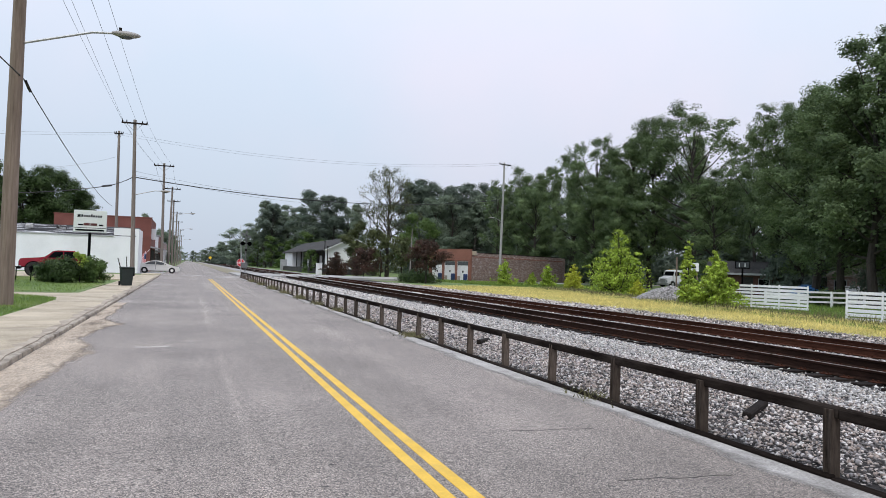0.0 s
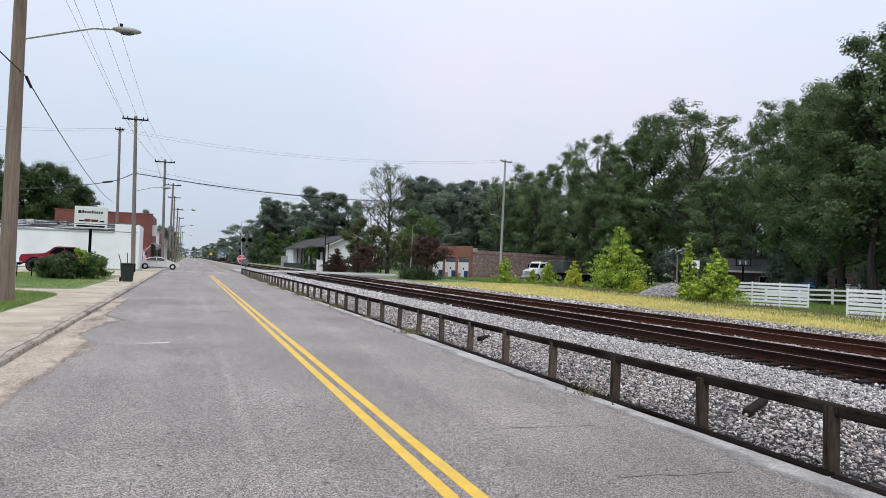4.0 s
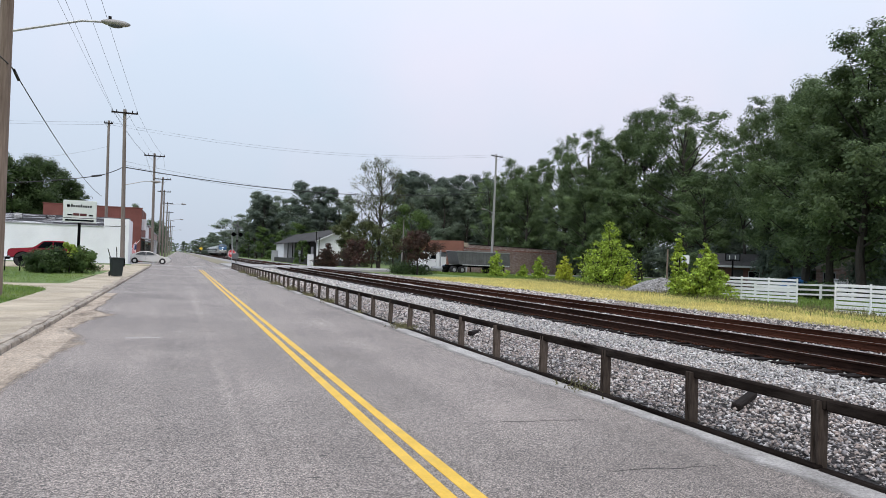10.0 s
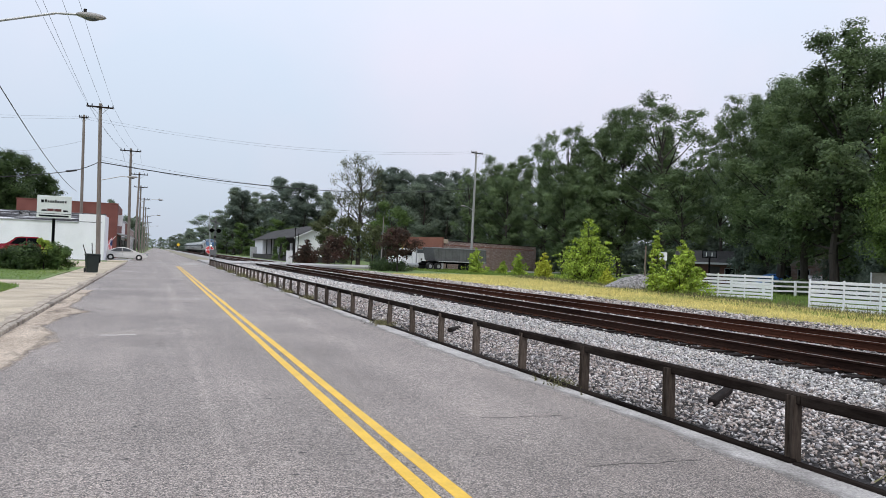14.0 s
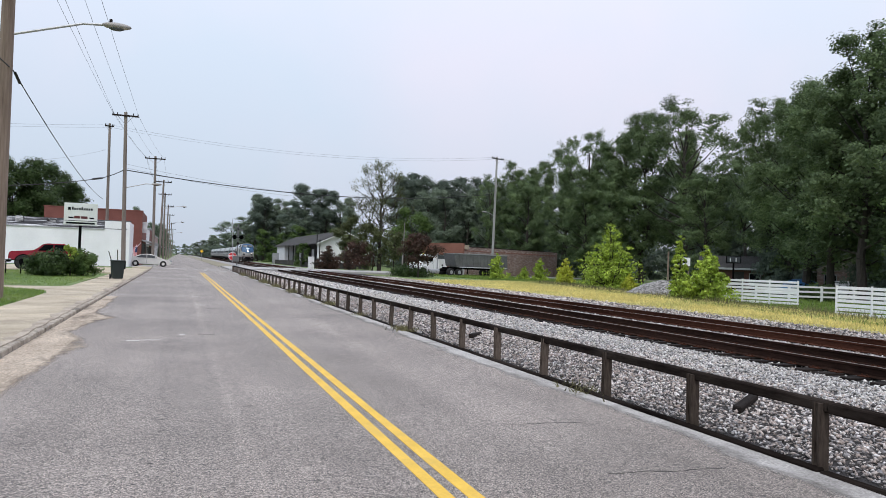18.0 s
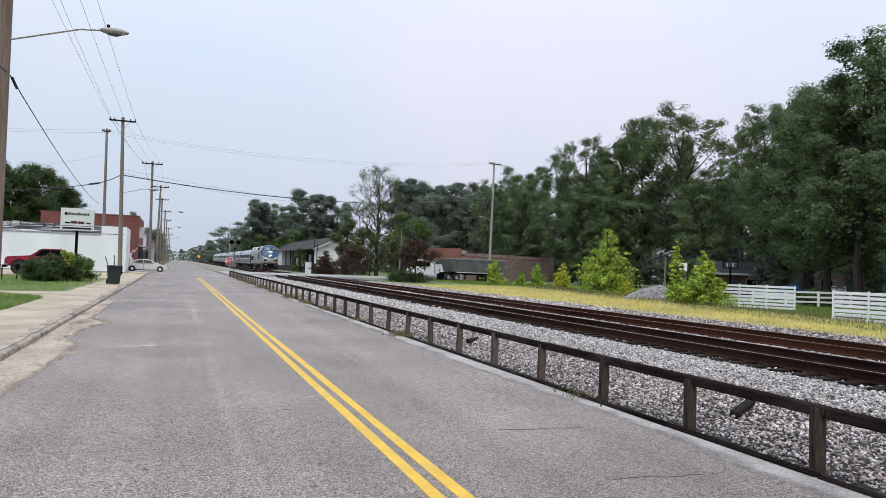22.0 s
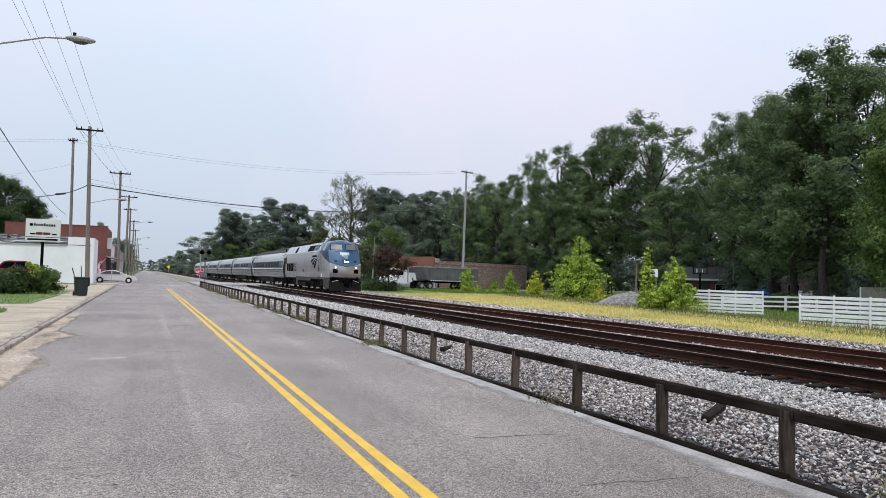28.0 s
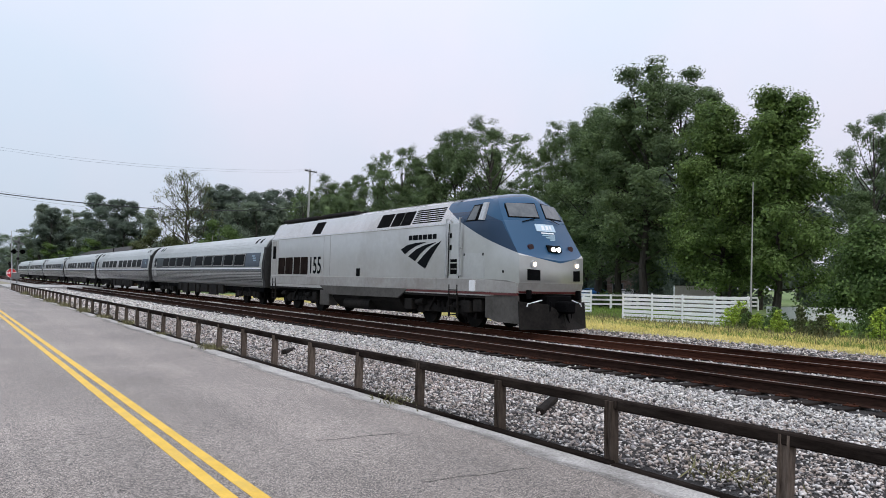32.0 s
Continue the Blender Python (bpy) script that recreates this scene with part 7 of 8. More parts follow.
for z in (0.3, 0.62, 0.94):
    t = Matrix.Translation((36, 38.5, 0)) @ Matrix.Rotation(math.atan2(-0.5, 2.3), 4, "Z")
    part("rail", box(B(), (0, -0.02, z), (18.8, 0.02, z + 0.12), turn=t), WHITE_PAINT, e3)


def house(name, label, m, w, d, h, roof, wall, rmat, windows=(), category="house"):
    """A low house, its gable or long side towards the railway."""
    e = thing(name, label, category, m, "houses under the trees")
    part("wall", box(B(), (-w / 2, 0, -0.1), (w / 2, d, h)), wall, e)
    part("roof", prism(B(), [(-w / 2 - 0.3, h), (w / 2 + 0.3, h), (0, h + roof)], "y", -0.35, d + 0.35), rmat, e)
    for s in (-1, 1):
        part("eave", box(B(), (s * (w / 2 + 0.3) - 0.04, -0.36, h - 0.14), (s * (w / 2 + 0.3) + 0.04, d + 0.36, h - 0.002)), GREY_PAINT, e)
    for x in windows:
        f = part("window_frame", box(B(), (x - 0.5, -0.06, 1.0), (x + 0.5, 0.0, 1.95)), GREY_PAINT, e)
        part("pane", box(B(), (x - 0.42, -0.08, 1.08), (x + 0.42, -0.06, 1.87)), GLASS_DARK, f)
    return e


def long_house(m, w, d, h, roof):
    """A low brick house whose long dark roof slopes towards the railway."""
    e = thing("house", "low dark brick house with a dark roof under the trees", "house", m, "houses under the trees")
    part("wall", box(B(), (-w / 2, 0, -0.1), (w / 2, d, h)), DARK_BRICK, e)
    part("roof", prism(B(), [(-0.5, h), (d + 0.5, h), (d / 2, h + roof)], "x", -w / 2 - 0.3, w / 2 + 0.3), ROOF_DARK, e)
    part("fascia", box(B(), (-w / 2 - 0.3, -0.53, h - 0.16), (w / 2 + 0.3, -0.49, h + 0.03)), GREY_PAINT, e, "grey fascia board under the roof")
    for x in (-w * 0.28, w * 0.2):
        f = part("window_frame", box(B(), (x - 0.5, -0.05, 0.9), (x + 0.5, 0.0, 1.8)), GREY_PAINT, e)
        part("pane", box(B(), (x - 0.44, -0.07, 0.96), (x + 0.44, -0.05, 1.74)), GLASS_DARK, f)
    part("door", box(B(), (-0.45, -0.06, 0.0), (0.45, 0.0, 1.9)), ROOF_DARK, e)


def shed(m, w, d, h):
    e = thing("shed", "low beige sided shed with white corner trim behind the trees", "shed", m, "houses under the trees")
    part("wall", box(B(), (-w / 2, 0, -0.1), (w / 2, d, h)), SIDING, e)
    for k in range(11):
        z, t = k * h / 11, h / 11
        part("siding_board", prism(B(), [(-0.03, z), (-0.006, z + t), (0.0, z + t), (0.0, z)], "x", -w / 2, w / 2), SIDING, e)
    for x in (-w / 2, w / 2 - 0.09):
        part("corner_trim", box(B(), (x, -0.045, -0.05), (x + 0.09, 0.0, h)), WHITE_PAINT, e, "white corner trim")
    part("roof", prism(B(), [(-w / 2 - 0.05, h), (w / 2 + 0.05, h), (w / 2 + 0.05, h + 0.035), (-w / 2 - 0.05, h + 0.035)], "y", -0.06, d + 0.06), ROOF_DARK, e)


house("house", "brick house with a pale shingled gable under the trees", pose(52.7, 46.2, 0, 0, 0, -48.5), 4.4, 7, 2.2, 1.45, OLD_BRICK, SHINGLE, (-1.2, 1.1))
long_house(pose(50.6, 56.4, 0, 0, 0, -42), 7, 7, 2.25, 1.25)
shed(pose(41.0, 30.4, 0, 0, 0, -53.5), 2.9, 3.5, 1.83)
house("mobile_home", "grey sided mobile home behind the trees", pose(50, 20, 0, 0, 0, -75), 5, 14, 2.8, 0.6, SIDING, GREY_PAINT)
sk = thing("panel_fence", "low white panel fence among the bushes", "fence", pose(37.1, 23.0, 0, 0, 0, -35), "white fences")
for i in range(18):
    part("panel", box(B(), (i * 0.6, 0, -0.1), (i * 0.6 + 0.585, 0.06, 0.78), 0.01), WHITE_PAINT, sk)


def hoop():
    e = thing("basketball_hoop", "dark basketball backboard on a pole by the trees", "basketball hoop", pose(42.4, 47.9, 0.05, 0, 0, -42) @ Matrix.Diagonal((1.2, 1, 1, 1)))
    part("pole", tube(B(), (0, 0.1, 0), (0, 0.1, 2.8), 0.06, n=8), BLACK, e)
    bm = B()
    for a, b in (((-0.48, 0, 2.5), (0.48, 0.05, 2.57)), ((-0.48, 0, 3.05), (0.48, 0.05, 3.12)), ((-0.48, 0, 2.57), (-0.41, 0.05, 3.05)), ((0.41, 0, 2.57), (0.48, 0.05, 3.05))):
        box(bm, a, b)
    part("backboard_frame", bm, BLACK, e, "dark square frame")
    part("backboard", box(B(), (-0.41, 0.01, 2.57), (0.41, 0.03, 3.05)), GLASS_CAR, e, "dark smoked backboard")
    for x in (-0.24, 0.12):
        part("inner_mark", box(B(), (x, -0.01, 2.62), (x + 0.07, 0.008, 2.95)), GREY_PAINT, e)
    part("rim", tube(B(), (0, -0.25, 2.6), (0, -0.25, 2.63), 0.2, n=14, cap=False), BLACK, e)


hoop()


def yard_sign():
    e = thing("yard_sign", "white sign board on two posts under the trees", "sign", pose(34.33, 44, 0, 0, 0, -35))
    part("board", box(B(), (-0.55, -0.03, 2.14), (0.55, 0.03, 2.74), 0.01), OLD_WHITE, e, "white board with dark lettering bars")
    for k, (x0, x1) in enumerate(((-0.4, -0.1), (0.0, 0.35))):
        part("name_bar", box(B(), (x0, -0.036, 2.36), (x1, -0.03, 2.5)), LOGO_DARK, e, "dark lettering bar")
    for x in (-0.45, 0.45):
        part("post", box(B(), (x - 0.04, 0.0, -0.1), (x + 0.04, 0.07, 2.14), 0.005), POLE_WOOD, e)
    e = thing("fence_post", "thin dark wooden post behind the stone heap", "post", pose(33.87, 45, 0))
    part("pole", tube(B(), (0, 0, -0.1), (0, 0, 3.16), 0.06, n=8), POLE_WOOD, e)


yard_sign()


def gravel_pile():
    rng = np.random.default_rng(8)
    n = 5200
    a, r = rng.uniform(0, 6.283, n), np.sqrt(rng.random(n))
    x, y = r * np.cos(a) * 2.6, r * np.sin(a) * 1.7
    z = 0.95 * (1 - r ** 1.3) + 0.12 * np.sin(x * 3) * np.cos(y * 4) * (1 - r)
    v, f = stones(rng, np.stack([x, y, np.maximum(z, 0)], 1), rng.uniform(0.05, 0.11, n))
    ob = new("gravel_pile", raw("gravel_pile", v, f, PILE_STONE))
    ob.matrix_basis = pose(31.6, 42.8, 0, 0, 0, 20) @ Matrix.Diagonal((1.25, 1.2, 1.05, 1))
    tagged(ob, "low heap of pale crushed stone in the grass", "gravel pile")


gravel_pile()
bm = box(B(), (-0.4, -0.05, -0.045), (0.4, 0.055, 0.05), 0.016)
lg = part("broken_tie", bm, TIE_WOOD)
lg.matrix_basis = pose(6.68, 7.26, 0.105, 6, -5, 33)
tagged(lg, "broken dark wooden tie lying on the ballast", "timber")
bm = box(B(), (-0.65, -0.05, -0.05), (0.65, 0.05, 0.045), 0.016)
lg = part("broken_tie", bm, TIE_WOOD)
lg.matrix_basis = pose(6.46, 15.51, 0.085, 4, 3, 58)
tagged(lg, "broken dark wooden tie half buried behind the guard rail", "timber")


# ---------------------------------------------------------------- trees and bushes
def crown_points(rng, h0, h1, rad, clumps, per, spread, shape, flat=0.75):
    """Leaf places: boughs on limbs that leave the trunk in turn, each bough a heap of leafy sprays, with air between the boughs."""
    each = 12 if clumps > 100 else 5
    n = max(6, clumps // each)
    limbs, C, O = [], [], []
    for i in range(n):
        f = ((i + rng.uniform(0.2, 0.8)) / n) ** 0.85
        a = 2.4 * i + rng.normal(0, 0.3)
        reach = rad * shape(f) * math.sqrt(rng.uniform(0.12, 0.95))
        lift = h0 + (h1 - h0) * f + rng.normal(0, 0.03) * (h1 - h0)
        tip = np.array([reach * math.cos(a), reach * math.sin(a), lift])
        start = np.array([0, 0, h0 * 0.7 + (h1 - h0) * f * 0.74])
        limbs.append((start, tip))
        big = rad * rng.uniform(0.2, 0.4) * (1.0 - 0.35 * f)
        for j in range(each):
            d = rng.normal(0, 1, 3)
            d[2] += 0.25
            d /= np.linalg.norm(d)
            d[2] *= 0.85
            C.append(tip * [0.92, 0.92, 1.0] + d * big * rng.uniform(0.4, 1.15))
            O.append(d)
    C, O = np.array(C), np.array(O)
    k = np.repeat(np.arange(len(C)), per)
    d = rng.normal(0, 1, (len(k), 3))
    d /= np.linalg.norm(d, axis=1)[:, None]
    d *= (rng.random(len(k)) ** 0.42)[:, None] * rng.uniform(0.6, 1.35, len(C))[k][:, None]
    droop = 0.12 * (d[:, 0] ** 2 + d[:, 1] ** 2)
    d[:, 2] = d[:, 2] * flat - droop
    return limbs, C, C[k] + d * spread, d * [0.6, 0.6, 1.4] + O[k] * 0.7


def tree(name, label, seed, h0, h, rad, clumps, per, spread, leaf, mat, bark, shape, trunk, category="tree", group="trees", dense=10, flat=0.75):
    rng = np.random.default_rng(seed)
    e = thing(name, label, category, None, group)
    limbs, C, P, out = crown_points(rng, h0, h - spread * 0.5, rad, clumps, per, spread, shape, flat)
    # the highest boughs reach the tree's height
    squash = (h - h0) / (np.percentile(P[:, 2], 99.8) - h0)
    P[:, 2] = np.where(P[:, 2] > h0, h0 + (P[:, 2] - h0) * squash, P[:, 2])
    C[:, 2] = h0 + (C[:, 2] - h0) * squash
    v, f = leaves(rng, P, leaf, out)
    if dense:
        k = rng.integers(0, len(C), len(C) * dense)
        Q = C[k] * [0.7, 0.7, 0.94] + rng.normal(0, spread * 0.5, (len(k), 3))
        v2, f2 = leaves(rng, Q, leaf * 1.6, Q * [1, 1, 0.1], 0.85)
        v, f = np.concatenate([v, v2]), np.concatenate([f, f2 + len(v)])
    cr = new("crown", raw("crown", v, f, mat))
    cr.parent = e
    bm = B()
    top = h0 + (h - h0) * 0.78
    knots = [Vector((0, 0, -0.2))]
    for i in range(1, 6):
        knots.append(Vector((rng.normal(0, 0.012) * h, rng.normal(0, 0.012) * h, top * i / 5)))
    for i in range(5):
        tube(bm, knots[i], knots[i + 1], trunk * (1 - 0.17 * i), trunk * (1 - 0.17 * (i + 1)), n=8, cap=i == 0)
    for start, tip in limbs:
        g = min(4.99, max(0.3, start[2] / top * 5))
        a = knots[int(g)].lerp(knots[int(g) + 1], g - int(g))
        t = Vector(tip)
        mid = a.lerp(t, 0.5) + Vector((0, 0, -0.05 * (t - a).length))
        thick = trunk * (0.42 - 0.26 * g / 5)
        tube(bm, a, mid, thick, thick * 0.62, n=5, cap=False)
        tube(bm, mid, t, thick * 0.62, thick * 0.12, n=5, cap=False)
    part("trunk", bm, bark, e)
    return e


def broad(z):
    return 0.35 + 0.85 * math.sin(math.pi * min(1, 0.12 + z * 0.86)) * (1 - 0.25 * z)


def tall_(z):
    return 0.55 + 0.55 * math.sin(math.pi * (0.1 + 0.8 * z)) - 0.3 * z


def low_(z):
    return 1.0 - 0.35 * z


def dome_(z):
    return 0.6 + 0.6 * math.sin(math.pi * (0.04 + 0.74 * z)) - 0.62 * z ** 4


def egg_(z):
    return 0.75 + 0.38 * math.sin(math.pi * min(1.0, z * 1.5 + 0.05)) - 0.68 * z ** 1.6


def spire_(z):
    return 0.8 + 0.3 * math.sin(math.pi * min(1.0, z * 1.3 + 0.05)) - 0.5 * z ** 2.6


# prototypes stand far behind the street among the other woods
OAK = [tree("oak_tree", "tall dark green broad-leaved tree", 100 + i, 3.6, 20.0, 4.7, 330 + 24 * i, 100, 0.66, 0.18, LEAF_DARK, BARK, (dome_, broad, dome_, egg_)[i], 0.33, dense=15) for i in range(4)]
AIRY_OAK = tree("oak_tree", "tall thinly leaved tree with sky between its boughs", 108, 6.0, 20.0, 5.2, 300, 70, 0.6, 0.19, LEAF_DARK, BARK, dome_, 0.36, dense=2)
POPLAR = [tree("poplar_tree", "tall mid-green leafy tree with drooping boughs", 110 + i, 2.3, 13.0, 3.4, 450, 95, 0.68, 0.16, LEAF_LUSH, BARK, spire_, 0.16, dense=12, flat=0.6) for i in range(2)]
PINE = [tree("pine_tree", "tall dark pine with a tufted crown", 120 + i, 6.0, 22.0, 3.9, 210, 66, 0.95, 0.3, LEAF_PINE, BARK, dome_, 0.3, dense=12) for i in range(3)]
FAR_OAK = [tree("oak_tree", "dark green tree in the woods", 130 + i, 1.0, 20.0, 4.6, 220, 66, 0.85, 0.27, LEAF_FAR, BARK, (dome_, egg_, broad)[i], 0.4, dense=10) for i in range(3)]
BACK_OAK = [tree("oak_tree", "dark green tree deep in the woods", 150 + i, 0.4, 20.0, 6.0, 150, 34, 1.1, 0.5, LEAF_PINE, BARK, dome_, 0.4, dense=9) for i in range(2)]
LEFT_OAK = tree("oak_tree", "dense dark green tree behind the shops", 137, 0.8, 20.0, 6.6, 280, 110, 1.2, 0.32, LEAF_HEDGE, BARK, broad, 0.4, dense=16)
EDGE_TREE = tree("edge_tree", "mid-green leafy tree at the edge of the woods", 116, 0.6, 13.0, 3.6, 80, 60, 0.85, 0.32, LEAF_MID, BARK, tall_, 0.2, dense=8)
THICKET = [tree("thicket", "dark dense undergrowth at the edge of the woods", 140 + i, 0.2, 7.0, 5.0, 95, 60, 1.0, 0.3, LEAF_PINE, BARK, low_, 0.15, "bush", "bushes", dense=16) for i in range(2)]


def plant(proto, x, y, h, base, rz, wide=1.0):
    """One more tree of a kind, of height h; base is the kind's own height."""
    s = h / base
    return copy_thing(proto, pose(x, y, 0, 0, 0, rz) @ Matrix.Diagonal((s * wide, s * wide, s, 1)))


def woods():
    r = random.Random(77)
    # the tall trees behind the houses, the thin-crowned ones among them
    tall = [(59.7, 126.7, 21.4, 1.0), (63.8, 124.6, 21.6, 1.0), (59.5, 120.1, 17.5, 1.1), (59.7, 106.4, 17.5, 1.0), (58.4, 96.7, 18.0, 1.0), (60.0, 89.8, 22.0, 1.1), (60.9, 86.8, 24.0, 1.0),
            (64.6, 82.2, 21.0, 0.8), (63.9, 75.3, 14.0, 0.9), (54.4, 56.2, 19.2, 0.85), (51.6, 50.8, 17.2, 1.15), (49.1, 47.1, 18.0, 1.2), (46.6, 42.2, 17.4, 1.1), (45.2, 38.2, 18.9, 1.15), (47.2, 36.6, 18.6, 1.1), (57, 36, 14.5, 1.0)]
    for i, (x, y, h, w) in enumerate(tall):
        plant(OAK[(1, 2, 0, 3)[i % 4]], x, y, h, 20.0, r.uniform(0, 360), w)
    for x, y, h, w in ((59.7, 106.8, 22.2, 0.85), (58.2, 97.4, 22.8, 0.85), (62.5, 97.7, 21.6, 0.8), (61.6, 78.6, 24.2, 1.25), (56.0, 61.6, 18.2, 0.6), (60.0, 28.3, 15.9, 0.75), (66.5, 28.4, 15.7, 0.9), (55.6, 128.0, 19.0, 0.8)):
        plant(AIRY_OAK, x, y, h, 20.0, r.uniform(0, 360), w)
    for i, (x, y, h, w) in enumerate(((56.0, 94.0, 14.0, 1.2), (55.6, 87.0, 15.0, 1.0), (54.5, 66.0, 13.5, 1.2), (57.6, 28.0, 9.4, 1.1), (64.0, 28.0, 14.6, 1.2))):
        plant(OAK[i % 4], x, y, h, 20.0, r.uniform(0, 360), w)
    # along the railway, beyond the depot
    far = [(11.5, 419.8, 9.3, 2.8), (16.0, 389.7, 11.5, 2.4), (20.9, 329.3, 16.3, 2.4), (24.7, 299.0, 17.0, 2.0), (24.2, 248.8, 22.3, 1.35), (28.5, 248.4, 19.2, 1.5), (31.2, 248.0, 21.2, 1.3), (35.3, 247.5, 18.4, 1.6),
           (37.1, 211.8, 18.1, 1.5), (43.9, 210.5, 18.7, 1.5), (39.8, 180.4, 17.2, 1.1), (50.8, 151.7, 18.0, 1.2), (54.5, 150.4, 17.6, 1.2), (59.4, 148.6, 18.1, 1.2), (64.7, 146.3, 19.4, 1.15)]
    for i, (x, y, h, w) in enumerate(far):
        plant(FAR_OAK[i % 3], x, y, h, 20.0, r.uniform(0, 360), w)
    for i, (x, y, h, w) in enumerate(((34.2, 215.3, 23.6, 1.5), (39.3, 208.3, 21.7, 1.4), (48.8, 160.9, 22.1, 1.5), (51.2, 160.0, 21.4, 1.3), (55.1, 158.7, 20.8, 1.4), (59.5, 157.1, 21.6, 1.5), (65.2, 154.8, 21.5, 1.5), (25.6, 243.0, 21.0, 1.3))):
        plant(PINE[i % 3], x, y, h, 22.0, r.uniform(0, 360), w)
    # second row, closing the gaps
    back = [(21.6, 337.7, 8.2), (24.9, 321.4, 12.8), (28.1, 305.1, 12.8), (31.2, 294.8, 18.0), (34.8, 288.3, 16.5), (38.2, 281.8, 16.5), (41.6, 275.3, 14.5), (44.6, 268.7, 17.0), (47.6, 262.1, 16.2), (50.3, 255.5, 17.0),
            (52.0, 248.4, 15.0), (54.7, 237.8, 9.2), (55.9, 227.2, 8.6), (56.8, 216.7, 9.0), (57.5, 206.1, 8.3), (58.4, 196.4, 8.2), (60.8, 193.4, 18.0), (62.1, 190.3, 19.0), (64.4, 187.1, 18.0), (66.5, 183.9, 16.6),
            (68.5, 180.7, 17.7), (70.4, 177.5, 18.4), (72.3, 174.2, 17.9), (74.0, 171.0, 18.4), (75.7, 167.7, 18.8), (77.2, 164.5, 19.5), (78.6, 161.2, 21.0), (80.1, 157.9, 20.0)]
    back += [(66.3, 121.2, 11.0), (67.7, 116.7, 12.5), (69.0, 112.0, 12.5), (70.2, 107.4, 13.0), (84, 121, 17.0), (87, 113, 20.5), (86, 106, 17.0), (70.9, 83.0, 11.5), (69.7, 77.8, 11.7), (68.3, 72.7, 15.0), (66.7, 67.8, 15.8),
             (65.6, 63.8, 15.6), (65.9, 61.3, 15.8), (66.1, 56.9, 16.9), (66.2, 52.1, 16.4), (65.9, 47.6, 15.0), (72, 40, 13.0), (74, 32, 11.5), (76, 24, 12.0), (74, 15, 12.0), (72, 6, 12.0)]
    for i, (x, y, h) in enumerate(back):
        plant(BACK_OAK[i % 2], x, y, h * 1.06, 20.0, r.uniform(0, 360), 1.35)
    # undergrowth along the edge of the woods
    edge = [(13.5, 430), (16.5, 400), (18.5, 372), (21, 345), (26, 320), (30, 300), (34, 275), (38, 250), (42, 225), (44, 205), (46, 190), (52, 172), (57, 160), (62, 150), (66, 138), (70, 126), (78, 124), (88, 128), (98, 130), (100, 118), (69, 80), (66, 72), (66, 64), (62, 50), (62, 42), (60, 30), (58, 22), (56, 14)]
    for i, (x, y) in enumerate(edge):
        plant(THICKET[i % 2], x + r.uniform(-1, 1), y, r.uniform(5, 7.0), 7.0, r.uniform(0, 360), 1.25)
    for i, (x, y, h) in enumerate(((54.7, 66, 5.0), (51.5, 52.6, 4.6), (50.5, 51, 2.4), (50.5, 48.6, 2.2), (50.8, 42.2, 4.2), (46.5, 36, 4.2))):
        plant(THICKET[i % 2], x, y, h, 7.0, r.uniform(0, 360), 0.8)
    for i, (x, y, h) in enumerate(((22.5, 255, 9), (25.5, 238, 10.5), (29, 222, 9), (32, 208, 11), (35, 198, 8.5), (38.5, 188, 9.5), (41, 178, 8))):
        plant(EDGE_TREE, x, y, h, 13.0, r.uniform(0, 360), 1.4)
    for x, y, h in ((37.8, 26.5, 12.8), (37.2, 22.5, 12.6), (40.2, 24.6, 11.5), (46.0, 31.5, 11.0)):
        plant(POPLAR[int(x) % 2], x, y, h, 13.0, r.uniform(0, 360), 1.0)
    for i, (x, y, h) in enumerate(((-27.9, 147.4, 17.6), (-24.3, 153.1, 18.1), (-20.6, 158.7, 14.8), (-34, 146, 18), (-31, 150, 14), (-26, 150, 12))):
        plant(LEFT_OAK, x, y, h, 20.0, 63 * i, 1.05)
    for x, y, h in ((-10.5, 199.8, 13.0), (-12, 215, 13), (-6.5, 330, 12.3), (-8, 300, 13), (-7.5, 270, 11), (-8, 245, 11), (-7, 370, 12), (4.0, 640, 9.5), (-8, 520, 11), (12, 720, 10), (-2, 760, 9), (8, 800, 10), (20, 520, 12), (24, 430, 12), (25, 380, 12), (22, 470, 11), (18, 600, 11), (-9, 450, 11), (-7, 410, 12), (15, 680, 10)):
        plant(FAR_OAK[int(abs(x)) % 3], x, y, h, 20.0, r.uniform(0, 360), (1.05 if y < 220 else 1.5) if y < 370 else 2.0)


woods()
for i, p in enumerate(OAK + POPLAR + PINE + FAR_OAK + BACK_OAK + [AIRY_OAK, EDGE_TREE, LEFT_OAK] + THICKET):
    p.matrix_basis = pose(92 + 3 * i, 140 - 8 * i, 0, 0, 0, 40 * i)


def shrub(name, label, seed, x, y, h, rad, clumps, per, leaf, mat, shape, h0=0.15, bark=BARK, trunk=0.05, category="bush", dense=8):
    e = tree(name, label, seed, h0, h, rad, clumps, per, rad * 0.27, leaf, mat, bark, shape, trunk, category, "bushes", dense)
    e.matrix_basis = pose(x, y, -0.02, 0, 0, seed * 37 % 360)
    return e


